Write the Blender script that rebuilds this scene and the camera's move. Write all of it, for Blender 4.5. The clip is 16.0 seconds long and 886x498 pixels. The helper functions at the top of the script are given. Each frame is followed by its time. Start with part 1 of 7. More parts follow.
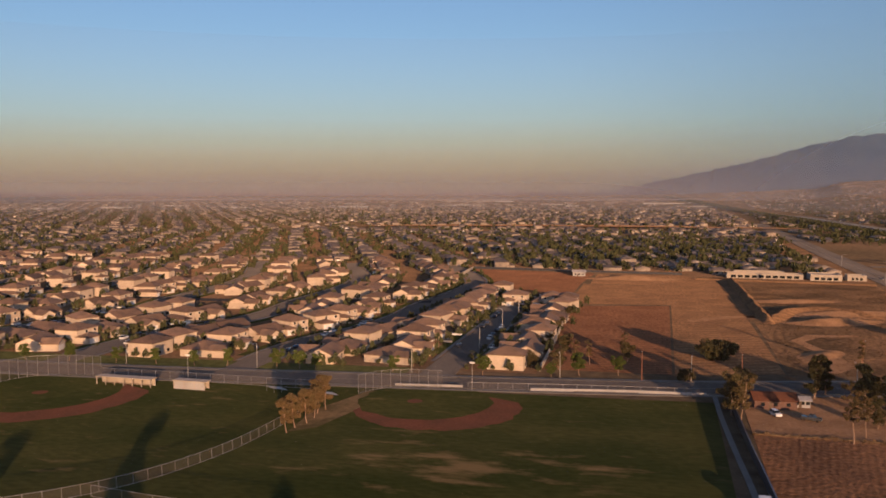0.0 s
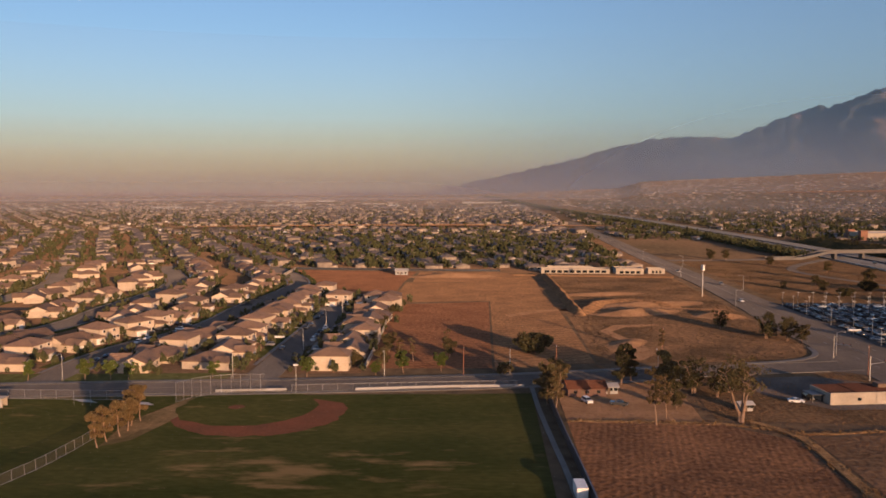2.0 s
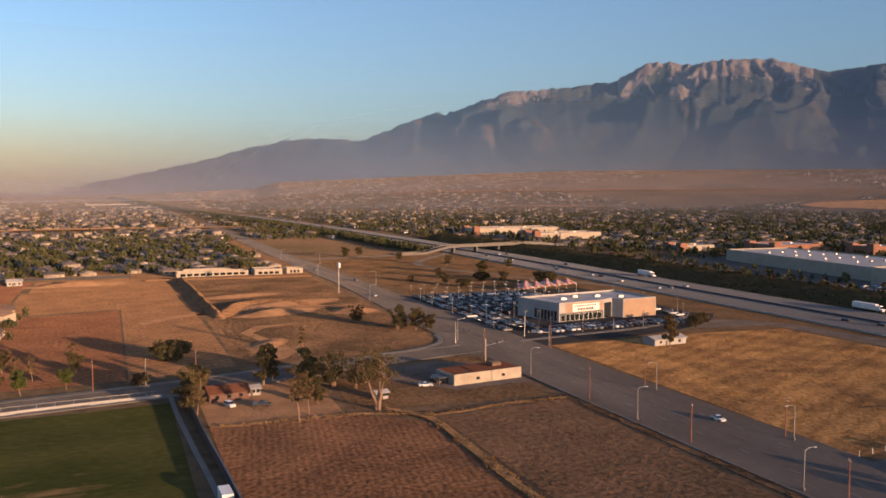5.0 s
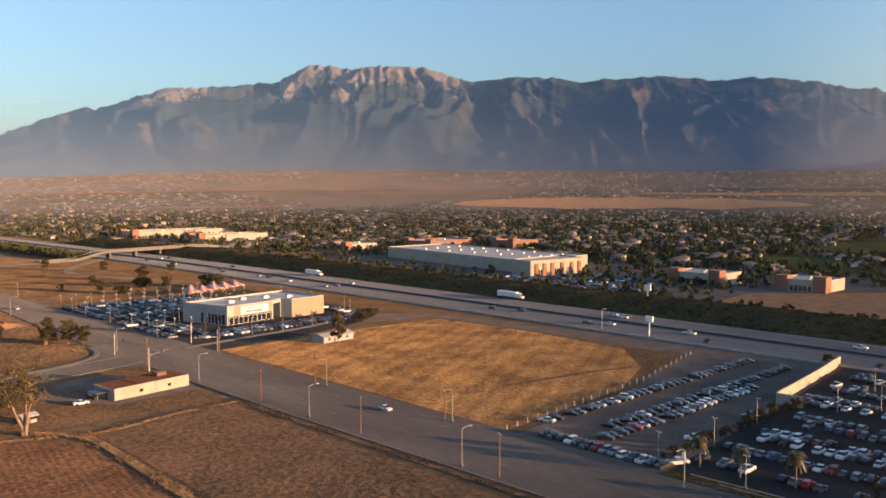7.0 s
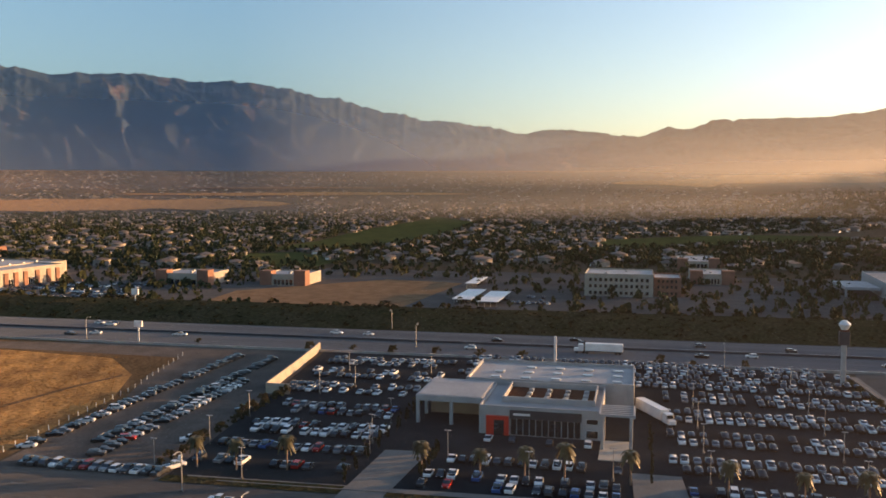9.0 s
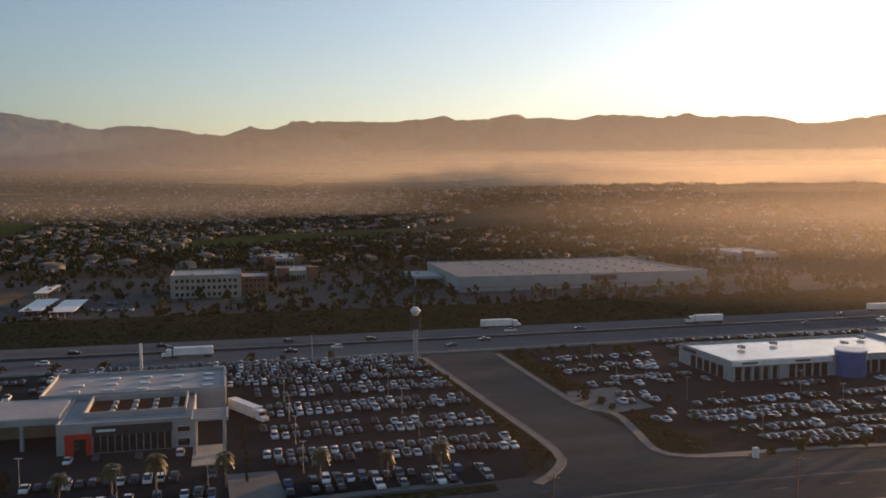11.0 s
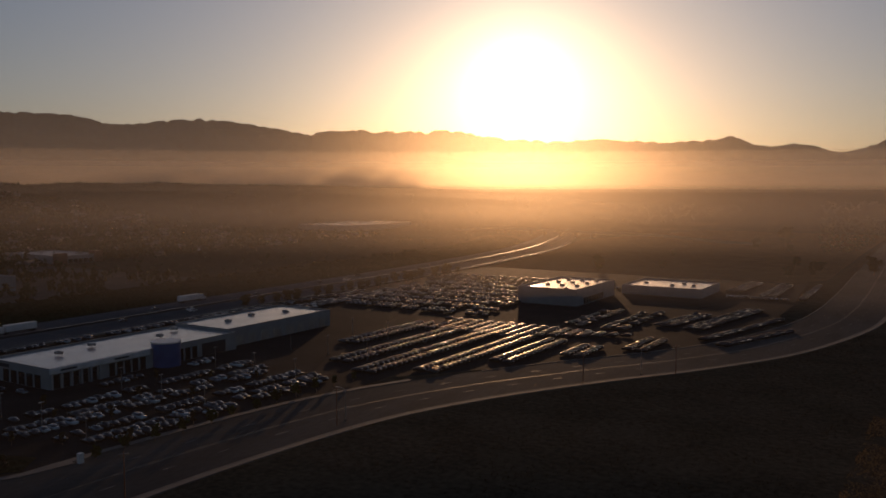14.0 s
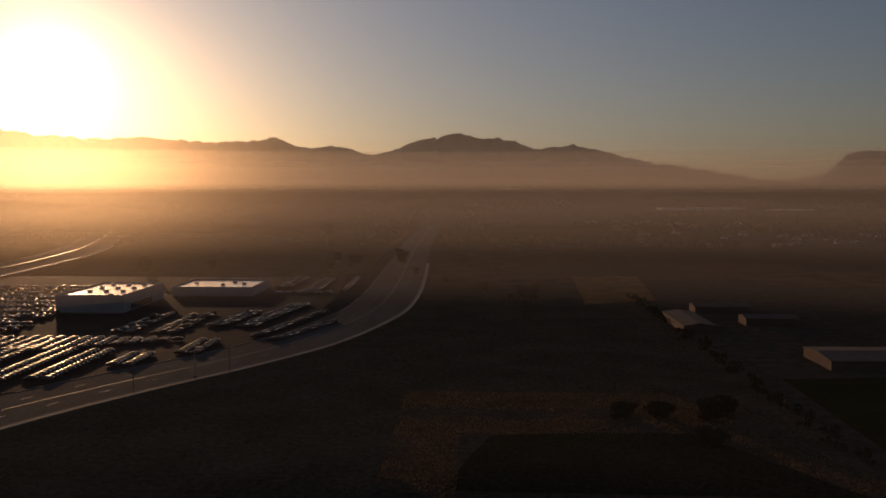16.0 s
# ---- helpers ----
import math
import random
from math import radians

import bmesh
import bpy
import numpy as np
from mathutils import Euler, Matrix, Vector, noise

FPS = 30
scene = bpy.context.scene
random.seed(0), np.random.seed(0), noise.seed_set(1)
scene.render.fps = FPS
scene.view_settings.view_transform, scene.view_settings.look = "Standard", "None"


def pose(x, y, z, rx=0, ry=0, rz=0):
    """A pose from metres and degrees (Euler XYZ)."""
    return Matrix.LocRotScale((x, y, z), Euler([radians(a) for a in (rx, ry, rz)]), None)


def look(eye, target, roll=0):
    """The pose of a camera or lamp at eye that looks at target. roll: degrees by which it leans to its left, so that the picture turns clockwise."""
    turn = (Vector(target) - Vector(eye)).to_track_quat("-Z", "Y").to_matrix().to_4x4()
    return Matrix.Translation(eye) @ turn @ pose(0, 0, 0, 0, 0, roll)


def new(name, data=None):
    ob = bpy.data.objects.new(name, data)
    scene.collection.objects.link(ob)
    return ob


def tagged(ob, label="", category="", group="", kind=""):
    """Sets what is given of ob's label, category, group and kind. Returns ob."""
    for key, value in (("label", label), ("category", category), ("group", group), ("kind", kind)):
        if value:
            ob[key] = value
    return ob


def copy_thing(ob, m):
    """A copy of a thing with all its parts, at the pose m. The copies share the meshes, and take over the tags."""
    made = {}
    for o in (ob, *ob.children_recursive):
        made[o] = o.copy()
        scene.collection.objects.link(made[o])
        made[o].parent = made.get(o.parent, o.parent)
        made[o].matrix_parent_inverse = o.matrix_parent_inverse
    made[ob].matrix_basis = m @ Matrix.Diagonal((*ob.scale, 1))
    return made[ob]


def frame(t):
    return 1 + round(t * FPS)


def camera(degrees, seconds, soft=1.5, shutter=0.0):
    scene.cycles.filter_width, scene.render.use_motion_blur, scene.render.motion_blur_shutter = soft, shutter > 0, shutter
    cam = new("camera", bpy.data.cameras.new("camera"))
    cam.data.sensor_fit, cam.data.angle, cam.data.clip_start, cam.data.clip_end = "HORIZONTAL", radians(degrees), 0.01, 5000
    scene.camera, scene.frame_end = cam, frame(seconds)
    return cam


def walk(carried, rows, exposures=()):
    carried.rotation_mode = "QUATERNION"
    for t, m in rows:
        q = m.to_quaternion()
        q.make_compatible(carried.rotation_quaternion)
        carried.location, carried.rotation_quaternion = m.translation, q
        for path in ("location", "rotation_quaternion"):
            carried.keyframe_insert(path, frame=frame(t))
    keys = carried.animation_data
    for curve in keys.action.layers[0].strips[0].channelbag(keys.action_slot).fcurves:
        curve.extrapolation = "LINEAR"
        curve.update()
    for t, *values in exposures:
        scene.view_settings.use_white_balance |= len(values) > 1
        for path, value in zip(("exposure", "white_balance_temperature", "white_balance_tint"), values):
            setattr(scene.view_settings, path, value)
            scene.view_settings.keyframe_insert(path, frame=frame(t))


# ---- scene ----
# Plan: x runs across the main road towards the freeway, y runs along both roads, z is up; the camera hovers over the origin.
EYE = (0.0, 0.0, 66.0)
SUN_TURN, SUN_HEIGHT = 153.3, 6.1

cam = camera(54.8, 16.0, soft=1.7)
# seconds, yaw, pitch
TURN = [
    (0.0, 14.46, -4.37), (0.5, 11.36, -4.38), (1.0, 8.37, -4.39), (1.5, 5.54, -4.40), (2.0, 2.58, -4.39),
    (2.5, -0.65, -4.38), (3.0, -4.37, -4.37), (5.5, -26.41, -4.34), (6.0, -31.77, -4.33), (6.5, -37.29, -4.33),
    (7.0, -43.50, -4.31), (7.5, -51.51, -4.31), (8.0, -60.23, -4.30), (8.5, -68.71, -4.28), (9.0, -76.98, -4.28),
    (11.5, -110.86, -4.33), (12.0, -117.80, -4.33), (12.5, -124.80, -4.32), (13.0, -132.45, -4.31), (13.5, -140.35, -4.31),
    (14.0, -148.16, -4.31), (14.5, -155.59, -4.30), (15.0, -162.86, -4.30), (15.5, -170.11, -4.31), (16.0, -177.78, -4.33)]
walk(cam, [(t, pose(*EYE, 90 + p, 0, y)) for t, y, p in TURN],
     exposures=[(0, 0.53, 6650, 26), (3.0, 0.84, 6650, 25), (5.5, 1.25, 6700, 22), (7.0, 1.70, 7000, 18), (8.5, 1.78, 7600, 16), (9.2, 1.60, 7600, 16), (11.3, 0.98, 7500, 18), (12.5, 0.25, 7250, 20), (13.5, -0.88, 6850, 22), (14.5, -1.48, 6780, 22), (16.0, -1.40, 6850, 22)])

# ---------------------------------------------------------------- sky and sun
sun_way = Vector((math.sin(radians(SUN_TURN)) * math.cos(radians(SUN_HEIGHT)),
                  math.cos(radians(SUN_TURN)) * math.cos(radians(SUN_HEIGHT)), math.sin(radians(SUN_HEIGHT))))
world = bpy.data.worlds.new("evening_sky")
scene.world = world
world.use_nodes = True
wn, wl = world.node_tree.nodes, world.node_tree.links
wn.clear()
sky = wn.new("ShaderNodeTexSky")
sky.sky_type = "NISHITA"
sky.sun_disc = False
sky.sun_elevation, sky.sun_rotation = radians(SUN_HEIGHT), radians(SUN_TURN)
sky.altitude, sky.air_density, sky.dust_density, sky.ozone_density = 200, 1.0, 1.0, 3.0
sky_light = wn.new("ShaderNodeBackground")
sky_light.inputs["Strength"].default_value = 0.12
wl.new(sky.outputs[0], sky_light.inputs["Color"])
# bright aureole that the dust makes round the low sun
way = wn.new("ShaderNodeTexCoord")
dot = wn.new("ShaderNodeVectorMath")
dot.operation = "DOT_PRODUCT"
dot.inputs[1].default_value = sun_way
wl.new(way.outputs["Generated"], dot.inputs[0])


def world_math(op, a, b):
    n = wn.new("ShaderNodeMath")
    n.operation = op
    n.use_clamp = False
    for k, v in enumerate((a, b)):
        if isinstance(v, (int, float)):
            n.inputs[k].default_value = v
        else:
            wl.new(v, n.inputs[k])
    return n.outputs[0]


facing = world_math("MAXIMUM", dot.outputs["Value"], 0.0)
disc = world_math("MULTIPLY", world_math("POWER", facing, 1500.0), 9.0)
ring = world_math("MULTIPLY", world_math("POWER", facing, 320.0), 1.9)
near_glow = world_math("MULTIPLY", world_math("POWER", facing, 34.0), 0.36)
wide = world_math("MULTIPLY", world_math("POWER", facing, 3.0), 0.20)
glow = wn.new("ShaderNodeBackground")
glow.inputs["Color"].default_value = (1.0, 0.79, 0.52, 1)
wl.new(world_math("ADD", world_math("ADD", disc, ring), near_glow), glow.inputs["Strength"])
veil = wn.new("ShaderNodeBackground")
veil.inputs["Color"].default_value = (0.93, 0.94, 1.0, 1)
wl.new(wide, veil.inputs["Strength"])
lit = wn.new("ShaderNodeAddShader")
wl.new(glow.outputs[0], lit.inputs[0])
wl.new(veil.outputs[0], lit.inputs[1])
both = wn.new("ShaderNodeAddShader")
world_out = wn.new("ShaderNodeOutputWorld")
wl.new(sky_light.outputs[0], both.inputs[0])
wl.new(lit.outputs[0], both.inputs[1])
wl.new(both.outputs[0], world_out.inputs["Surface"])

sun = new("sun", bpy.data.lights.new("sun", "SUN"))
sun.data.energy, sun.data.angle, sun.data.color = 4.8, radians(0.6), (1.0, 0.61, 0.31)
sun.matrix_world = look((0, 0, 400), Vector((0, 0, 400)) - sun_way)


# ---------------------------------------------------------------- materials
def nodes_of(name):
    m = bpy.data.materials.new(name)
    m.use_nodes = True
    nt = m.node_tree
    return m, nt, nt.nodes["Principled BSDF"]


def surface(name, a, b, size=20.0, grain=1.5, rough=0.85, metal=0.0, bump=0.2, depth=0.3, shift=0.0, spec=0.3, coat=0.0, stretch=(1, 1, 1), spread=0.18, local=False):
    """Two colours in large soft stains, a finer grain over them, relief from the grain, and a chance tone per object."""
    m, nt, bsdf = nodes_of(name)
    n, l = nt.nodes, nt.links
    if local:
        pos = n.new("ShaderNodeTexCoord").outputs["Object"]
    else:
        pos = n.new("ShaderNodeNewGeometry").outputs["Position"]
    mp = n.new("ShaderNodeMapping")
    mp.inputs["Scale"].default_value = stretch
    l.new(pos, mp.inputs["Vector"])
    big, fine = n.new("ShaderNodeTexNoise"), n.new("ShaderNodeTexNoise")
    big.inputs["Scale"].default_value, big.inputs["Detail"].default_value = 1.0 / size, 6.0
    fine.inputs["Scale"].default_value, fine.inputs["Detail"].default_value = 1.0 / grain, 4.0
    for t in (big, fine):
        l.new(mp.outputs[0], t.inputs["Vector"])
    ramp = n.new("ShaderNodeMapRange")
    ramp.inputs["From Min"].default_value, ramp.inputs["From Max"].default_value = 0.36, 0.64
    l.new(big.outputs["Fac"], ramp.inputs["Value"])
    mix = n.new("ShaderNodeMix")
    mix.data_type = "RGBA"
    mix.inputs["A"].default_value, mix.inputs["B"].default_value = (*a, 1), (*b, 1)
    l.new(ramp.outputs[0], mix.inputs["Factor"])
    tone = n.new("ShaderNodeMapRange")
    tone.inputs["From Min"].default_value, tone.inputs["From Max"].default_value = 0.3, 0.7
    tone.inputs["To Min"].default_value, tone.inputs["To Max"].default_value = 1 - spread, 1 + spread
    l.new(fine.outputs["Fac"], tone.inputs["Value"])
    hsv = n.new("ShaderNodeHueSaturation")
    l.new(mix.outputs["Result"], hsv.inputs["Color"])
    value = tone.outputs[0]
    if shift:
        info = n.new("ShaderNodeObjectInfo")
        isl = n.new("ShaderNodeNewGeometry")
        add = n.new("ShaderNodeMath")
        add.operation = "ADD"
        l.new(info.outputs["Random"], add.inputs[0])
        l.new(isl.outputs["Random Per Island"], add.inputs[1])
        rnd = n.new("ShaderNodeMapRange")
        rnd.inputs["From Max"].default_value = 2.0
        rnd.inputs["To Min"].default_value, rnd.inputs["To Max"].default_value = 1 - shift, 1 + shift
        l.new(add.outputs[0], rnd.inputs["Value"])
        mul = n.new("ShaderNodeMath")
        mul.operation = "MULTIPLY"
        l.new(value, mul.inputs[0])
        l.new(rnd.outputs[0], mul.inputs[1])
        value = mul.outputs[0]
    l.new(value, hsv.inputs["Value"])
    l.new(hsv.outputs[0], bsdf.inputs["Base Color"])
    bsdf.inputs["Roughness"].default_value, bsdf.inputs["Metallic"].default_value = rough, metal
    bsdf.inputs["Specular IOR Level"].default_value, bsdf.inputs["Coat Weight"].default_value = spec, coat
    bsdf.inputs["Diffuse Roughness"].default_value = 1.0 if spec < 0.15 else 0.3
    if bump:
        bp = n.new("ShaderNodeBump")
        bp.inputs["Strength"].default_value, bp.inputs["Distance"].default_value = bump, depth
        l.new(fine.outputs["Fac"], bp.inputs["Height"])
        l.new(bp.outputs[0], bsdf.inputs["Normal"])
    return m


def furrowed(name, a, b, pitch, turn, rough=0.95):
    """Ploughed or mown ground: uneven rows over soft stains."""
    m = surface(name, a, b, size=15, grain=1.5, rough=rough, bump=0.7, depth=0.4, spread=0.36, spec=0.0)
    nt = m.node_tree
    n, l = nt.nodes, nt.links
    bsdf = n["Principled BSDF"]
    geo = n.new("ShaderNodeNewGeometry")
    mp = n.new("ShaderNodeMapping")
    mp.inputs["Rotation"].default_value = (0, 0, radians(turn))
    l.new(geo.outputs["Position"], mp.inputs["Vector"])
    wave = n.new("ShaderNodeTexWave")
    wave.inputs["Scale"].default_value = 0.314 / pitch
    wave.inputs["Distortion"].default_value = 1.3
    wave.inputs["Detail"].default_value = 3.0
    wave.inputs["Detail Scale"].default_value = 0.6
    l.new(mp.outputs[0], wave.inputs["Vector"])
    rg = n.new("ShaderNodeMapRange")
    rg.inputs["To Min"].default_value, rg.inputs["To Max"].default_value = 0.88, 1.09
    l.new(wave.outputs["Fac"], rg.inputs["Value"])
    old = bsdf.inputs["Base Color"].links[0].from_socket
    mul = n.new("ShaderNodeMix")
    mul.data_type, mul.blend_type = "RGBA", "MULTIPLY"
    mul.inputs["Factor"].default_value = 1.0
    l.new(old, mul.inputs["A"])
    l.new(rg.outputs[0], mul.inputs["B"])
    l.new(mul.outputs["Result"], bsdf.inputs["Base Color"])
    return m


def plain(name, colour, rough=0.5, metal=0.0, spec=0.4):
    return surface(name, colour, tuple(c * 0.82 for c in colour), size=3.0, grain=0.4, rough=rough, metal=metal, bump=0.05, depth=0.02, spec=spec, spread=0.08)


M = {
    "ground": surface("dry_ground", (0.114, 0.080, 0.053), (0.071, 0.057, 0.039), size=160, grain=5, bump=0.5, depth=0.8, spread=0.3, spec=0.0),
    "turf": surface("mown_turf", (0.026, 0.034, 0.011), (0.044, 0.048, 0.016), size=24, grain=1.5, bump=0.4, depth=0.1, spread=0.2, spec=0.0, stretch=(0.5, 1, 1)),
    "turf_worn": surface("worn_turf", (0.070, 0.057, 0.030), (0.139, 0.099, 0.056), size=12, grain=1.5, bump=0.4, depth=0.1, spec=0.0),
    "clay": surface("red_infield_clay", (0.112, 0.048, 0.031), (0.087, 0.043, 0.029), size=9, grain=0.8, bump=0.2, depth=0.1, spec=0.0),
    "ploughed": furrowed("ploughed_soil", (0.180, 0.096, 0.052), (0.118, 0.065, 0.038), 1.7, 9),
    "ploughed_far": furrowed("disked_soil", (0.169, 0.085, 0.048), (0.133, 0.067, 0.039), 4.0, 80),
    "straw": furrowed("cut_straw", (0.200, 0.117, 0.063), (0.150, 0.087, 0.049), 5.0, 70),
    "golden": furrowed("golden_dry_grass", (0.39, 0.212, 0.080), (0.215, 0.118, 0.052), 7.0, 62),
    "scrub": surface("dry_scrub", (0.136, 0.086, 0.049), (0.089, 0.060, 0.034), size=18, grain=1.6, bump=0.7, depth=0.5, spread=0.32, spec=0.0),
    "dark_scrub": surface("brown_weeds", (0.155, 0.095, 0.057), (0.105, 0.070, 0.043), size=22, grain=1.8, bump=0.7, depth=0.5, spread=0.3, spec=0.0),
    "berm": surface("bare_earth", (0.248, 0.149, 0.087), (0.186, 0.112, 0.064), size=8, grain=1.0, bump=0.6, depth=0.4, spread=0.2, spec=0.0),
    "weed_pale": surface("pale_dry_weeds", (0.27, 0.165, 0.08), (0.165, 0.104, 0.054), size=5, grain=0.7, bump=1.0, depth=0.5, spread=0.35, spec=0.0),
    "mound_dirt": surface("rough_dirt", (0.185, 0.112, 0.062), (0.085, 0.058, 0.035), size=26, grain=2.0, bump=0.9, depth=0.8, spread=0.3, spec=0.0),
    "slope_green": surface("slope_planting", (0.04, 0.038, 0.018), (0.06, 0.048, 0.026), size=14, grain=1.6, bump=1.0, depth=1.0, spread=0.4, spec=0.0),
    "golf": surface("golf_turf", (0.075, 0.080, 0.030), (0.050, 0.058, 0.024), size=30, grain=3, spread=0.3, spec=0.0),
    "asphalt": surface("worn_asphalt", (0.109, 0.098, 0.089), (0.080, 0.073, 0.068), size=14, grain=0.7, rough=0.85, bump=0.1, depth=0.02, spread=0.12, stretch=(1, 0.25, 1), spec=0.012),
    "asphalt_dark": surface("sealed_asphalt", (0.021, 0.023, 0.026), (0.031, 0.032, 0.034), size=16, grain=0.8, rough=0.8, bump=0.08, depth=0.02, spread=0.14, spec=0.01),
    "freeway": surface("freeway_concrete", (0.126, 0.131, 0.138), (0.098, 0.103, 0.109), size=20, grain=1.0, rough=0.9, bump=0.05, depth=0.02, spread=0.1, stretch=(1.5, 0.08, 1), spec=0.0),
    "gravel": surface("grey_gravel", (0.128, 0.107, 0.093), (0.090, 0.078, 0.069), size=10, grain=0.9, bump=0.3, depth=0.08, spread=0.2, spec=0.0),
    "concrete": surface("pale_concrete", (0.151, 0.141, 0.126), (0.121, 0.113, 0.103), size=6, grain=0.6, rough=0.8, bump=0.08, depth=0.02, spread=0.08),
    "line_white": plain("road_paint_white", (0.15, 0.144, 0.138), 0.6),
    "line_yellow": plain("road_paint_yellow", (0.13, 0.104, 0.07), 0.6),
    "mountain": surface("mountain_brush", (0.038, 0.052, 0.056), (0.056, 0.064, 0.066), size=210, grain=28, bump=0.6, depth=12, spread=0.22, spec=0.05),
    "dry_slope": surface("dry_grass_slope", (0.15, 0.108, 0.082), (0.085, 0.072, 0.06), size=120, grain=18, bump=0.8, depth=10, spread=0.3, spec=0.0),
    "rock": surface("mountain_rock", (0.205, 0.180, 0.168), (0.130, 0.116, 0.112), size=90, grain=16, bump=1.0, depth=12, spread=0.3, spec=0.0),
    "white_wall": surface("white_stucco", (0.350, 0.345, 0.335), (0.300, 0.296, 0.285), size=4, grain=0.5, bump=0.1, depth=0.02, spread=0.05, local=True),
    "house_wall": surface("house_stucco", (0.504, 0.420, 0.323), (0.437, 0.361, 0.277), size=3, grain=0.4, bump=0.1, depth=0.02, spread=0.06, shift=0.28, local=True),
    "tan_wall": surface("tan_stucco", (0.36, 0.25, 0.17), (0.31, 0.215, 0.15), size=4, grain=0.5, bump=0.1, depth=0.02, spread=0.06),
    "orange_wall": surface("terracotta_stucco", (0.26, 0.13, 0.085), (0.21, 0.105, 0.07), size=4, grain=0.5, bump=0.1, depth=0.02, spread=0.06),
    "cream_wall": surface("cream_block", (0.385, 0.335, 0.27), (0.32, 0.28, 0.225), size=4, grain=0.6, bump=0.2, depth=0.03, spread=0.08),
    "far_wall": surface("aged_stucco", (0.33, 0.275, 0.225), (0.23, 0.195, 0.16), size=3, grain=0.4, bump=0, spread=0.06, shift=0.45, local=True),
    "far_roof": surface("aged_roof_tile", (0.135, 0.105, 0.085), (0.10, 0.082, 0.07), size=4, grain=0.35, rough=0.8, bump=0, spread=0.2, shift=0.5, local=True),
    "roof_tile": surface("clay_roof_tile", (0.180, 0.112, 0.073), (0.123, 0.082, 0.057), size=4, grain=0.35, rough=0.8, bump=0.5, depth=0.08, spread=0.2, shift=0.5, local=True),
    "roof_flat": surface("grey_roof_membrane", (0.33, 0.32, 0.31), (0.26, 0.255, 0.25), size=9, grain=1.0, rough=0.6, bump=0.05, depth=0.02, spread=0.1, spec=0.4),
    "roof_dull": surface("ribbed_grey_roof", (0.20, 0.20, 0.205), (0.155, 0.155, 0.16), size=9, grain=1.0, rough=0.7, bump=0.05, depth=0.02, spread=0.14, stretch=(1, 0.2, 1), spec=0.2),
    "roof_shiny": surface("white_coated_roof", (0.448, 0.440, 0.435), (0.368, 0.360, 0.361), size=11, grain=1.2, rough=0.16, bump=0.03, depth=0.02, spread=0.08, spec=0.7),
    "red_panel": plain("red_metal_panel", (0.62, 0.035, 0.02), 0.4),
    "tent_red": plain("faded_red_canvas", (0.30, 0.06, 0.045), 0.8),
    "blue_panel": plain("blue_metal_panel", (0.05, 0.12, 0.30), 0.35),
    "dark_fascia": plain("dark_fascia", (0.045, 0.048, 0.055), 0.4),
    "glass": plain("dark_window_glass", (0.02, 0.025, 0.03), 0.06, 0.0, 0.9),
    "steel": plain("galvanised_steel", (0.42, 0.42, 0.41), 0.45, 0.7),
    "white_metal": plain("white_painted_metal", (0.74, 0.73, 0.70), 0.4),
    "rust_pole": plain("rusty_brown_pole", (0.23, 0.10, 0.06), 0.8),
    "wood": surface("weathered_wood", (0.16, 0.11, 0.075), (0.11, 0.08, 0.058), size=1.5, grain=0.15, stretch=(1, 1, 0.1), bump=0.3, depth=0.02, local=True),
    "bark": surface("pale_bark", (0.26, 0.17, 0.115), (0.16, 0.11, 0.08), size=1.2, grain=0.2, stretch=(1, 1, 0.3), bump=0.5, depth=0.05, local=True),
    "leaf": surface("olive_leaf", (0.062, 0.055, 0.024), (0.085, 0.066, 0.03), size=3, grain=0.5, rough=0.6, bump=0, spec=0.04, spread=0.25, shift=0.35, local=True),
    "leaf_dark": surface("dark_leaf", (0.042, 0.042, 0.019), (0.058, 0.05, 0.024), size=3, grain=0.5, rough=0.6, bump=0, spec=0.04, spread=0.25, shift=0.3, local=True),
    "leaf_far": surface("garden_leaf", (0.048, 0.056, 0.026), (0.070, 0.070, 0.034), size=3, grain=0.5, rough=0.7, bump=0, spec=0.02, spread=0.2, shift=0.45, local=True),
    "school_wall": surface("brown_school_stucco", (0.15, 0.085, 0.065), (0.12, 0.07, 0.055), size=4, grain=0.5, bump=0.1, depth=0.02, spread=0.08),
    "leaf_dry": surface("dry_leaf", (0.117, 0.077, 0.036), (0.081, 0.063, 0.029), size=3, grain=0.5, rough=0.7, bump=0, spec=0.04, spread=0.25, shift=0.3, local=True),
    "leaf_palm": surface("palm_leaf", (0.088, 0.066, 0.022), (0.052, 0.05, 0.018), size=2, grain=0.4, rough=0.55, bump=0, spread=0.2, shift=0.3, local=True),
    "leaf_lime": surface("fresh_leaf", (0.060, 0.078, 0.018), (0.045, 0.060, 0.017), size=2, grain=0.4, rough=0.55, bump=0, spec=0.04, spread=0.2, shift=0.3, local=True),
    "tyre": plain("tyre_rubber", (0.02, 0.02, 0.02), 0.85),
    "rim": plain("alloy_rim", (0.45, 0.45, 0.45), 0.35, 0.8),
    "lamp_lens": plain("lamp_lens", (0.6, 0.6, 0.58), 0.2),
    "tail_red": plain("red_lamp_lens", (0.35, 0.02, 0.015), 0.25),
    "fence_wire": None,
}
for key, c in {"white": (0.66, 0.66, 0.65), "silver": (0.24, 0.24, 0.245), "grey": (0.075, 0.077, 0.08), "black": (0.018, 0.018, 0.02),
               "red": (0.30, 0.02, 0.015), "blue": (0.03, 0.075, 0.20)}.items():
    M["paint_" + key] = surface(key + "_car_paint", c, tuple(v * 0.9 for v in c), size=2, grain=0.5, rough=0.13, metal=0.2 if key in ("silver", "grey") else 0.0,
                                bump=0, spread=0.05, coat=0.0, spec=0.2)


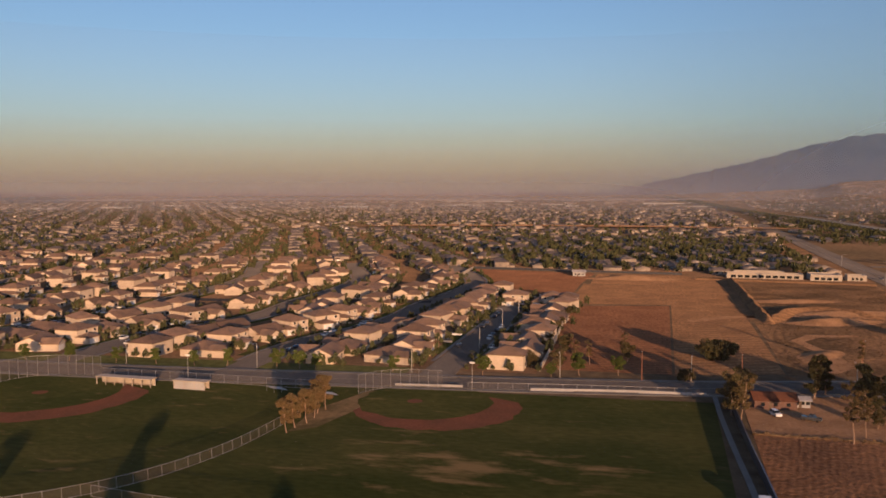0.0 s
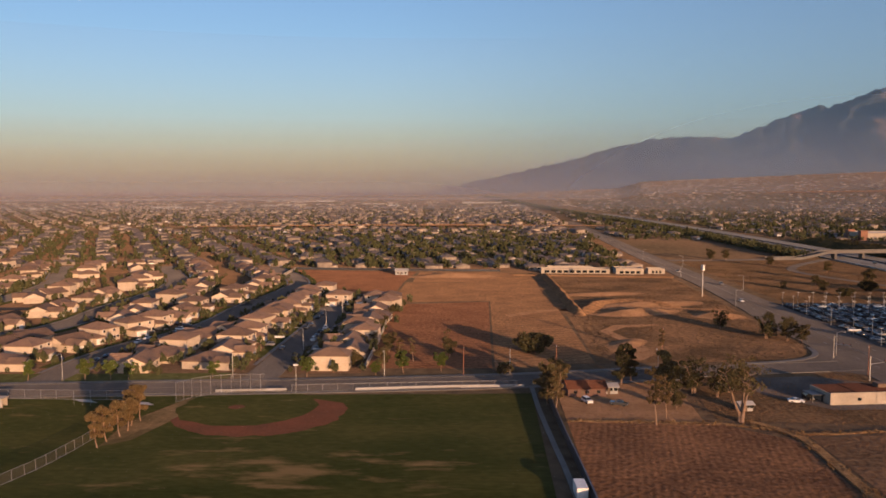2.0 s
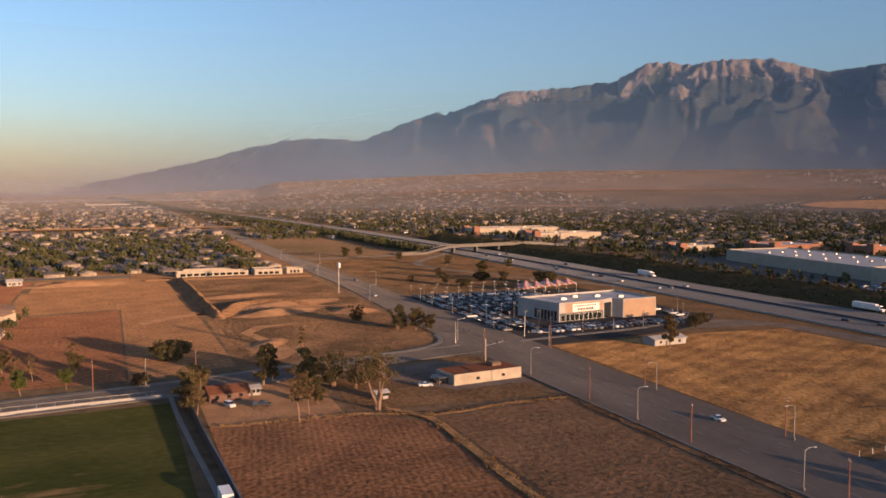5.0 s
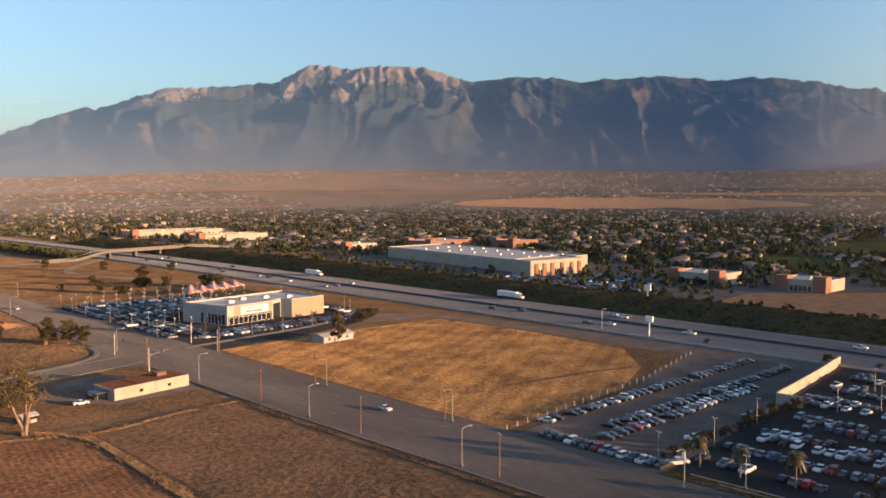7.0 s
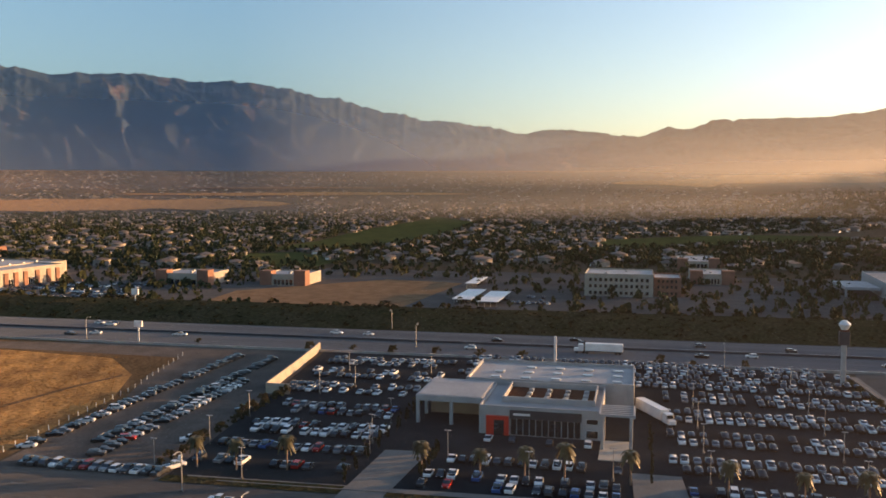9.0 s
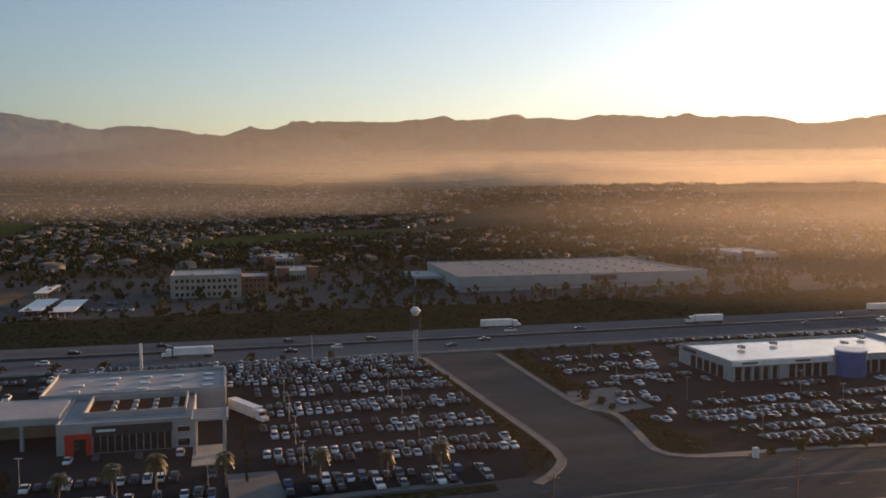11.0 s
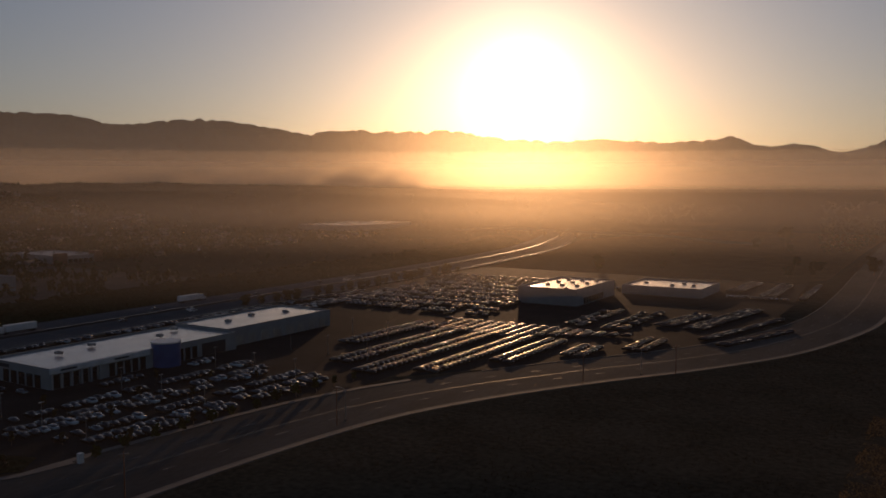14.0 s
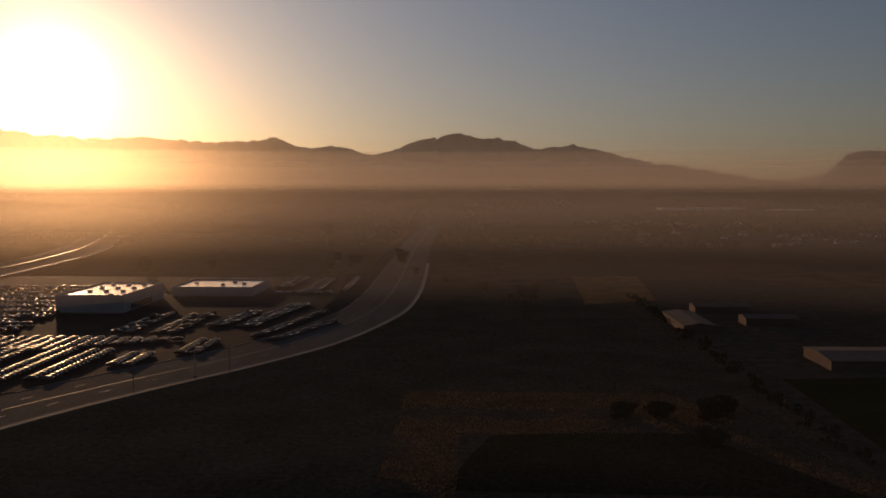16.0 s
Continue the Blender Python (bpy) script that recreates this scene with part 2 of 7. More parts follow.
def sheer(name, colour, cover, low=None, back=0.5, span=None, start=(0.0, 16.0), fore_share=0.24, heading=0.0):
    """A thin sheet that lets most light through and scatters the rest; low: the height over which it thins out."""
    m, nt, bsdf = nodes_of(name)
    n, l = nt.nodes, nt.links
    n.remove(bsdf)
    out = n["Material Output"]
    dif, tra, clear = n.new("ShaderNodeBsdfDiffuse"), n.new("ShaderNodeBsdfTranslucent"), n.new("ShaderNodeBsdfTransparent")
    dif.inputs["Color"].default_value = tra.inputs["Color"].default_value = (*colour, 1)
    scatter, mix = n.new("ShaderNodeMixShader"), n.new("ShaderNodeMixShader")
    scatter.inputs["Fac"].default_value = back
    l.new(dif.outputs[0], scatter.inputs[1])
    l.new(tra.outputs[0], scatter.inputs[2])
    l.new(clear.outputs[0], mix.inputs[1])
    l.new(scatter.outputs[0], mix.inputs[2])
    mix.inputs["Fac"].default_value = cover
    if low:
        # a refraction lobe throws part of the light forwards, as dust would
        fore, lobes = n.new("ShaderNodeBsdfRefraction"), n.new("ShaderNodeMixShader")
        fore.inputs["Color"].default_value = (1.0, 0.83, 0.60, 1)
        fore.inputs["Roughness"].default_value, fore.inputs["IOR"].default_value = 0.75, 1.25
        lobes.inputs["Fac"].default_value = fore_share
        l.new(scatter.outputs[0], lobes.inputs[1])
        l.new(fore.outputs[0], lobes.inputs[2])
        l.new(lobes.outputs[0], mix.inputs[2])
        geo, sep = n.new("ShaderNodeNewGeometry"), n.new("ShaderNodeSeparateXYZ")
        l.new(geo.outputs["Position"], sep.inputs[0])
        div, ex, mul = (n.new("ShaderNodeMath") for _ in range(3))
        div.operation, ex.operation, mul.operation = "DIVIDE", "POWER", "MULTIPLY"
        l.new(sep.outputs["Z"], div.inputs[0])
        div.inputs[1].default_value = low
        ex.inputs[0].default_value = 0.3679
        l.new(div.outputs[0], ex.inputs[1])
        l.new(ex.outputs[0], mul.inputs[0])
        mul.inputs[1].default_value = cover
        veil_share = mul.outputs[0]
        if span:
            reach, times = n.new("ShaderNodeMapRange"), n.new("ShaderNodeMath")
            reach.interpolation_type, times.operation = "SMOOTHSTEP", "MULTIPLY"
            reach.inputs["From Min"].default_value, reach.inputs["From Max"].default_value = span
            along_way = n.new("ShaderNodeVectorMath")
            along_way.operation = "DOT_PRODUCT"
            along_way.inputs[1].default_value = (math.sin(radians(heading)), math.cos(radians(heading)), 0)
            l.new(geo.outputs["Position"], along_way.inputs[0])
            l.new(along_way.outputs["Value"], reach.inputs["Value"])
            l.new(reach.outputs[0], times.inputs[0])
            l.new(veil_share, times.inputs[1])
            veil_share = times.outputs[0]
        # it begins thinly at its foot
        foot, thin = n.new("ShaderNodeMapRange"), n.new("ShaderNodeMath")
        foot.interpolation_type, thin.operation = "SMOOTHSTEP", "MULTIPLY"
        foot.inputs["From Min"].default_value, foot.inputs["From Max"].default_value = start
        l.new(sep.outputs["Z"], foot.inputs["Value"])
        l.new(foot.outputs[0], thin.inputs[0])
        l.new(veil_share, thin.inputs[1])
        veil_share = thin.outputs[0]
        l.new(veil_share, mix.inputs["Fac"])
    l.new(mix.outputs[0], out.inputs["Surface"])
    return m


def wear_turf(m):
    """Straw-coloured worn streaks across the outfield and thin wear elsewhere."""
    n, l = m.node_tree.nodes, m.node_tree.links
    bsdf = n["Principled BSDF"]
    geo, sep, mp, worn = n.new("ShaderNodeNewGeometry"), n.new("ShaderNodeSeparateXYZ"), n.new("ShaderNodeMapping"), n.new("ShaderNodeTexNoise")
    l.new(geo.outputs["Position"], sep.inputs[0])
    l.new(geo.outputs["Position"], mp.inputs["Vector"])
    mp.inputs["Scale"].default_value = (0.055, 0.16, 0.1)
    worn.inputs["Scale"].default_value, worn.inputs["Detail"].default_value, worn.inputs["Roughness"].default_value = 1.0, 7.0, 0.62
    l.new(mp.outputs[0], worn.inputs["Vector"])

    def bell(axis, mid, width, gain):
        a, b, c = (n.new("ShaderNodeMath") for _ in range(3))
        a.operation, b.operation, c.operation = "SUBTRACT", "ABSOLUTE", "MULTIPLY"
        l.new(sep.outputs[axis], a.inputs[0])
        a.inputs[1].default_value = mid
        l.new(a.outputs[0], b.inputs[0])
        r = n.new("ShaderNodeMapRange")
        r.interpolation_type = "SMOOTHSTEP"
        r.inputs["From Min"].default_value, r.inputs["From Max"].default_value = width, 0.0
        l.new(b.outputs[0], r.inputs["Value"])
        l.new(r.outputs[0], c.inputs[0])
        c.inputs[1].default_value = gain
        return c.outputs[0]

    both_ways = n.new("ShaderNodeMath")
    both_ways.operation = "MULTIPLY"
    l.new(bell("Y", 190, 26, 0.115), both_ways.inputs[0])
    l.new(bell("X", -45, 60, 1.3), both_ways.inputs[1])
    plus = n.new("ShaderNodeMath")
    plus.operation = "ADD"
    l.new(worn.outputs["Fac"], plus.inputs[0])
    l.new(both_ways.outputs[0], plus.inputs[1])
    edge = n.new("ShaderNodeMapRange")
    edge.inputs["From Min"].default_value, edge.inputs["From Max"].default_value = 0.60, 0.76
    l.new(plus.outputs[0], edge.inputs["Value"])
    mix = n.new("ShaderNodeMix")
    mix.data_type = "RGBA"
    old = bsdf.inputs["Base Color"].links[0].from_socket
    l.new(edge.outputs[0], mix.inputs["Factor"])
    l.new(old, mix.inputs["A"])
    mix.inputs["B"].default_value = (0.135, 0.098, 0.048, 1)
    l.new(mix.outputs["Result"], bsdf.inputs["Base Color"])


wear_turf(M["turf"])


def backlit(m, share):
    """Lets light through thin dry blades."""
    n, l = m.node_tree.nodes, m.node_tree.links
    bsdf, out = n["Principled BSDF"], n["Material Output"]
    tra, mix = n.new("ShaderNodeBsdfTranslucent"), n.new("ShaderNodeMixShader")
    l.new(bsdf.inputs["Base Color"].links[0].from_socket, tra.inputs["Color"])
    mix.inputs["Fac"].default_value = share
    l.new(bsdf.outputs[0], mix.inputs[1])
    l.new(tra.outputs[0], mix.inputs[2])
    l.new(mix.outputs[0], out.inputs["Surface"])


M["straw_blades"] = surface("dry_grass_blades", (0.32, 0.19, 0.09), (0.19, 0.12, 0.06), size=9, grain=0.8, rough=0.9, bump=0, spread=0.3, shift=0.3, spec=0.0)
backlit(M["straw_blades"], 0.35)
M["fence_wire"] = sheer("chain_link", (0.20, 0.18, 0.16), 0.16, None, 0.2)


# ---------------------------------------------------------------- building helpers
def mesh_of(name, bm, *mats):
    me = bpy.data.meshes.new(name)
    bm.normal_update()
    bm.to_mesh(me)
    bm.free()
    for m in mats:
        me.materials.append(m)
    return me


def part(name, bm, material, parent, label=""):
    """Links a bmesh as one mesh object under a thing or a part."""
    mats = material if isinstance(material, (list, tuple)) else (material,)
    ob = new(name, mesh_of(name, bm, *mats))
    ob.parent = parent
    return tagged(ob, label=label)


def lone(name, bm, material, label="", category="", kind="", group=""):
    mats = material if isinstance(material, (list, tuple)) else (material,)
    return tagged(new(name, mesh_of(name, bm, *mats)), label, category, group, kind)


def thing(name, label, category, group="", m=None):
    ob = new(name)
    ob.empty_display_size = 0.3
    if m:
        ob.matrix_basis = m
    return tagged(ob, label, category, group)


def box(bm, x0, x1, y0, y1, z0, z1, bevel=0.0, slot=0):
    vs = [bm.verts.new((x, y, z)) for z in (z0, z1) for x, y in ((x0, y0), (x1, y0), (x1, y1), (x0, y1))]
    fs = [bm.faces.new([vs[i] for i in f]) for f in ((0, 3, 2, 1), (4, 5, 6, 7), (0, 1, 5, 4), (1, 2, 6, 5), (2, 3, 7, 6), (3, 0, 4, 7))]
    for f in fs:
        f.material_index = slot
    if bevel:
        bmesh.ops.bevel(bm, geom=list({e for f in fs for e in f.edges}), offset=bevel, segments=1, affect="EDGES")
    return bm


def made(*boxes, bevel=0.0):
    bm = bmesh.new()
    for b in boxes:
        box(bm, *b, bevel=bevel)
    return bm


def rod(bm, a, b, r0, r1=None, sides=8):
    """A tapered round bar from a to b."""
    a, b = Vector(a), Vector(b)
    r1 = r0 if r1 is None else r1
    q = (b - a).to_track_quat("Z", "Y")
    rings = []
    for p, r in ((a, r0), (b, r1)):
        rings.append([bm.verts.new(p + q @ Vector((r * math.cos(k * math.tau / sides), r * math.sin(k * math.tau / sides), 0))) for k in range(sides)])
    for k in range(sides):
        bm.faces.new((rings[0][k], rings[0][(k + 1) % sides], rings[1][(k + 1) % sides], rings[1][k]))
    bm.faces.new(rings[0][::-1])
    bm.faces.new(rings[1])
    return bm


def patch(name, pts, z, material, label="", category="ground"):
    """A level piece of ground with the outline pts."""
    bm = bmesh.new()
    f = bm.faces.new([bm.verts.new((x, y, z)) for x, y in pts])
    f.normal_update()
    if f.normal.z < 0:
        f.normal_flip()
    bmesh.ops.triangulate(bm, faces=[f])
    return lone(name, bm, material, label, category, "structure")


def smooth_line(pts, step=8.0):
    """A smooth curve through pts."""
    P = [Vector((*p[:2], 0)) for p in pts]
    P = [P[0] * 2 - P[1]] + P + [P[-1] * 2 - P[-2]]
    out = []
    for i in range(1, len(P) - 2):
        n = max(1, int((P[i + 1] - P[i]).length / step))
        for k in range(n):
            t = k / n
            out.append(0.5 * ((2 * P[i]) + (P[i + 1] - P[i - 1]) * t + (2 * P[i - 1] - 5 * P[i] + 4 * P[i + 1] - P[i + 2]) * t * t
                              + (3 * P[i] - P[i - 1] - 3 * P[i + 1] + P[i + 2]) * t ** 3))
    out.append(P[-2])
    return out


def strip_mesh(line, left, right, z0, z1, bm=None, lift=None):
    """A solid band along a line between two offsets to its right (left < right)."""
    bm = bm or bmesh.new()
    rows = []
    for i, p in enumerate(line):
        d = (line[min(i + 1, len(line) - 1)] - line[max(i - 1, 0)]).normalized()
        nrm = Vector((d.y, -d.x, 0))
        u = i / (len(line) - 1)
        a = left(u) if callable(left) else left
        b = right(u) if callable(right) else right
        up = lift(p) if lift else 0.0
        rows.append([bm.verts.new((p + nrm * o) + Vector((0, 0, z + up))) for o, z in ((a, z0), (a, z1), (b, z1), (b, z0))])
    for r, s in zip(rows, rows[1:]):
        for k in range(3):
            bm.faces.new((r[k], s[k], s[k + 1], r[k + 1]))
    return bm


def band(name, line, left, right, z0, z1, material, label="", category="road", lift=None):
    return lone(name, strip_mesh(line, left, right, z0, z1, lift=lift), material, label, category, "structure")


def bulk(name, templates, placed, mats, label, category):
    """One object of many small copies. templates: (verts, faces, slots); placed: rows of template, x, y, z, turn, sx, sy, sz."""
    vs, loops, starts, slots = [], [], [], []
    base = lbase = 0
    rows = np.array(placed, dtype=float)
    for k, (tv, tf, ts) in enumerate(templates):
        r = rows[rows[:, 0] == k]
        if not len(r):
            continue
        tv = np.array(tv, dtype=float)
        c, s = np.cos(r[:, 4])[:, None], np.sin(r[:, 4])[:, None]
        X, Y = tv[None, :, 0] * r[:, 5:6], tv[None, :, 1] * r[:, 6:7]
        V = np.stack([r[:, 1:2] + X * c - Y * s, r[:, 2:3] + X * s + Y * c, r[:, 3:4] + tv[None, :, 2] * r[:, 7:8]], -1)
        flat = np.array([i for f in tf for i in f])
        lens = np.array([len(f) for f in tf])
        m, nv = len(r), len(tv)
        vs.append(V.reshape(-1, 3))
        loops.append((flat[None, :] + base + nv * np.arange(m)[:, None]).ravel())
        off = np.concatenate([[0], np.cumsum(lens)[:-1]])
        starts.append((off[None, :] + lbase + len(flat) * np.arange(m)[:, None]).ravel())
        slots.append(np.tile(np.array(ts), m))
        base += m * nv
        lbase += m * len(flat)
    vs, loops, starts, slots = (np.concatenate(a) for a in (vs, loops, starts, slots))
    me = bpy.data.meshes.new(name)
    me.vertices.add(len(vs))
    me.vertices.foreach_set("co", vs.astype(np.float32).ravel())
    me.loops.add(len(loops))
    me.loops.foreach_set("vertex_index", loops.astype(np.int32))
    me.polygons.add(len(starts))
    me.polygons.foreach_set("loop_start", starts.astype(np.int32))
    for m in mats:
        me.materials.append(m)
    me.polygons.foreach_set("material_index", slots.astype(np.int32))
    me.update(calc_edges=True)
    me.validate()
    return tagged(new(name, me), label, category, kind="stuff")


def smooth(a, b, v):
    t = min(1.0, max(0.0, (v - a) / (b - a)))
    return t * t * (3 - 2 * t)


def rise(x, y):
    """Height of the land: level where the town lies, climbing as a wide fan towards the mountains, with one long low hill."""
    r = math.hypot(x, y)
    if r < 1250:
        return 0.0
    az = math.degrees(math.atan2(-x, y))
    bearing = -az if az < 60 else 360 - az
    fan = smooth(5, -35, az) * smooth(-140, -105, az) if az < 5 else 0.0
    flat = 20 if -10 < az < 60 else 58
    land = smooth(1800 if -95 < az < 60 else 1500, 4300, r) * (flat * (1 - fan) + 150 * fan)
    crest = float(np.interp(bearing, (84, 98, 112, 125, 140, 148, 152, 158, 164), (0, 42, 60, 70, 64, 53, 46, 26, 0)))
    if crest and r < 2800:
        crest *= 1 + 0.07 * noise.noise(Vector((bearing * 0.25, 2, 2)))
        land = max(land, crest * math.sin(math.pi * (r - 1250) / 1550) ** 1.3)
    return land
# ---------------------------------------------------------------- land
def build_ground():
    bm = bmesh.new()
    radii = [0] + [40 * 1.075 ** k for k in range(67)]
    radii = [r for r in radii if r < 4900] + [4930]
    turns = 240
    rings = []
    for r in radii[1:]:
        ring_v = []
        for k in range(turns):
            a = k * math.tau / turns
            x, y = r * math.cos(a), r * math.sin(a)
            ring_v.append(bm.verts.new((x, y, rise(x, y))))
        rings.append(ring_v)
    hub = bm.verts.new((0, 0, 0))
    for k in range(turns):
        bm.faces.new((hub, rings[0][k], rings[0][(k + 1) % turns]))
    for a, b in zip(rings, rings[1:]):
        for k in range(turns):
            bm.faces.new((a[k], b[k], b[(k + 1) % turns], a[(k + 1) % turns]))
    return lone("ground", bm, M["ground"], "dry brown valley floor with weeds and bare soil", "ground", "structure")


build_ground()

# ridge line of the ranges: bearing to the right of +y in degrees, height of the crest in degrees over the eye
EAST_RANGE = [(-4, -0.6), (5.5, 1.41), (8.2, 2.22), (10.1, 2.67), (11.9, 2.94), (13.3, 3.0), (14.8, 2.96), (16.0, 2.83), (17.6, 3.57), (19.4, 4.18), (20.9, 4.75), (21.6, 4.65), (23.1, 5.11),
              (24.2, 5.6), (25.6, 6.05), (27.1, 6.17), (28.6, 6.22), (32.6, 6.63), (33.9, 7.36), (35.0, 7.86), (37.8, 7.54), (39.2, 7.8), (40.9, 7.81), (42.7, 7.62), (43.8, 7.2), (45.2, 6.74),
              (48.0, 7.0), (50.7, 7.0), (52.4, 6.66), (54.0, 6.82), (57.8, 6.93), (61.8, 6.52), (63.2, 6.67), (66.5, 6.32), (68.6, 5.82), (70.1, 5.73), (71.6, 5.19), (73.1, 4.84), (74.6, 4.66),
              (75.5, 4.29), (76.8, 4.29), (78.7, 3.99), (80.6, 3.77), (81.9, 3.39), (86, 2.6)]
SOUTH_RANGE = [(78, 3.0), (83.6, 3.6), (85.4, 3.62), (89.9, 3.1), (91.7, 3.76), (93.1, 3.51), (94.3, 4.14), (100.7, 4.14), (104.4, 4.51), (105.8, 4.23), (109.0, 4.61), (110.3, 4.32), (111.5, 4.43),
               (112.8, 4.2), (114.5, 4.57), (118.6, 4.31), (119.8, 4.52), (121.1, 4.32), (124.8, 4.26), (127.2, 3.73), (132.5, 4.19), (134.9, 4.0), (139.2, 3.31), (141.1, 3.6), (147.2, 3.49),
               (148.2, 3.65), (152.4, 3.0), (156.2, 2.82), (158.4, 2.97), (163.3, 2.69), (166.8, 3.03), (168.1, 2.53), (169.2, 2.36), (170.4, 2.58), (173.3, 1.93), (176.1, 2.87), (178.9, 3.39),
               (180.3, 3.05), (181.4, 3.12), (182.7, 2.86), (183.8, 2.29), (186.2, 2.61), (191.3, 1.44), (195.2, 0.85), (198.5, 0.2), (201, 0.3), (202.1, 0.91), (203.0, 1.85), (203.9, 2.0), (212, 2.2), (220, 0.8), (227, -0.7)]


def crag(x, y, z):
    """Ridged noise, about -1 in the gullies to 1 on the spurs."""
    return 1 - 3.2 * abs(noise.noise(Vector((x, y, z))))


def build_range(name, crest, far, foot, label, rocky):
    """A mountain front of branching spurs and gullies under a given skyline."""
    az, up = [p[0] for p in crest], [p[1] for p in crest]
    step, rows = (0.14, 84) if rocky else (0.2, 40)
    count = int((az[-1] - az[0]) / step) + 1
    tail = 4
    V, F, slots, tops = [], [], [], []
    for i in range(count):
        b = az[0] + i * step
        top = float(np.interp(b, az, up))
        top += (0.72 if rocky else 0.75) * (0.07 * crag(b * 0.9, 3.1, 0.3) + 0.09 * crag(b * 2.3, 7.7, 0.6) + 0.07 * noise.noise(Vector((b * 7.1, 1.7, 0))) - 0.06)
        tops.append(top)
        zc = EYE[2] + far * math.tan(radians(max(top, -0.7)))
        dx, dy = math.sin(radians(b)), math.cos(radians(b))
        for j in range(rows + 1 + tail):
            u = j / rows
            r = foot + (far - foot) * u
            x, y = dx * r, dy * r
            z0 = rise(x, y) - 2
            if u < 1:
                warp = 1.5 * noise.noise(Vector((b * 0.11, u * 1.3, 5))) + 0.35 * noise.noise(Vector((b * 0.5, u * 3.0, 9)))
                q = b * 0.21 + warp + 0.8 * u * math.sin(b * 0.13)
                cut = 0.13 * (crag(q, u * 1.5, 1.3) - 0.2) + 0.09 * (crag(q * 2.3 + 4, u * 3.2, 4.2) - 0.2) + 0.036 * (crag(q * 5.2, u * 7.5, 2.2) - 0.2) + 0.014 * (crag(q * 13, u * 17, 8.1) - 0.2)
                env = math.sin(math.pi * min(u, 0.93) ** 0.85) ** 0.7 * (1.0 if rocky else 0.35)
                z = z0 + (zc - z0) * max(u ** (1.0 if rocky else 0.85) + cut * env, 0)
                z = min(z, EYE[2] + r * math.tan(radians(top)) * (1.0 if u > 0.97 else 0.985) if top > 0 else zc)
            else:
                z = zc - (zc - z0) * (u - 1) * 3
            V.append((x, y, max(z, z0)))
    m = rows + 1 + tail
    for i in range(count - 1):
        b = az[0] + (i + 0.5) * step
        for j in range(m - 1):
            k = i * m + j
            F.append((k, k + m, k + m + 1, k + 1))
            p = Vector(V[k])
            slot = 0
            if rocky:
                h = math.degrees(math.atan2(p.z - EYE[2], math.hypot(p.x, p.y)))
                n1 = noise.noise(Vector((b * 0.55, h * 0.6, 1))) + 0.5 * noise.noise(Vector((b * 1.9, h * 2.0, 2))) + 0.3 * noise.noise(Vector((b * 6, h * 6, 3)))
                drop = tops[i] - h
                if 32.8 < b < 44.6 and drop < 1.25 + 1.4 * n1 or 24.3 < b < 28.5 and drop < 0.62 + 1.0 * n1:
                    slot = 1
                elif n1 > (0.50 if h > 2.2 else 0.40 if b > 55 else 0.62) and h > 0.9:
                    slot = 2
            slots.append(slot)
    me = bpy.data.meshes.new(name)
    me.from_pydata(V, [], F)
    for key in ("mountain", "rock", "dry_slope"):
        me.materials.append(M[key])
    me.polygons.foreach_set("material_index", slots)
    me.polygons.foreach_set("use_smooth", [True] * len(F))
    me.update()
    return tagged(new(name, me), label, "mountain", kind="structure")


build_range("mountain_east", EAST_RANGE, 4560, 3650, "long brush-covered mountain range with bare rocky summits", True)
build_range("mountain_south", SOUTH_RANGE, 4750, 4150, "low hazy mountain ridge below the evening sun", False)


# A ring of tinted sheet, added to stand in for haze in the air.
def build_haze(radius, low, cover, colour, span=None, start=(0.0, 16.0), heading=0.0):
    bm = bmesh.new()
    n, top = 360, low * 2.4
    zs = [0.3, 8, 16, 30, 48, 66, low * 1.6, top] if low > 45 else [0.3, 8, 16, 30, 48, 66, 108]
    rings = []
    for z in zs:
        r = radius
        rings.append([bm.verts.new((r * math.cos(k * math.tau / n), r * math.sin(k * math.tau / n), z)) for k in range(n)])
    for a, b in zip(rings, rings[1:]):
        for k in range(n):
            if span is None or (a[k].co.x * math.sin(radians(heading)) + a[k].co.y * math.cos(radians(heading)) - span[0]) * (span[1] - span[0]) > -12000:
                bm.faces.new((a[k], a[(k + 1) % n], b[(k + 1) % n], b[k])).smooth = True
    bmesh.ops.delete(bm, geom=[v for v in bm.verts if not v.link_faces], context='VERTS')
    lone("backdrop_haze_sheet", bm, sheer("haze_tint_sheet", colour, cover, low, 0.82 if radius < 2500 else 0.74, span, start, 0.24 if radius < 2500 else 0.06, heading), "thin tinted sheet in place of evening haze over the valley", "haze", "structure")


# radius, height, share of light caught, colour, and where along y a veil thins out
HAZE = [(168, 70, 0.021, (0.80, 0.70, 0.62), None), (450, 40, 0.21, (0.80, 0.70, 0.62), (-90, -380), (0, 24)), (760, 34, 0.44, (0.80, 0.70, 0.62), (-120, -620), (0, 30)),
        (1200, 34, 0.70, (0.80, 0.70, 0.62), (-180, -920), (0, 36)), (1420, 60, 0.40, (0.72, 0.69, 0.67), (-480, -120), (0, 40)), (1720, 40, 0.46, (0.80, 0.70, 0.62), (-200, -1100), (4, 50)),
        (2000, 80, 0.30, (0.68, 0.65, 0.68), (300, 1900)), (2180, 62, 1.8, (0.84, 0.74, 0.62), (150, -1200), (42, 74)), (2400, 300, 0.48, (0.72, 0.70, 0.70), (1900, -300), (46, 110)),
        # blue and mauve of the distant air are put into these sheet colours
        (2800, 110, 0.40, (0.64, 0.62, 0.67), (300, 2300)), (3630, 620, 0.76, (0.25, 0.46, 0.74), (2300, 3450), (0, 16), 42),
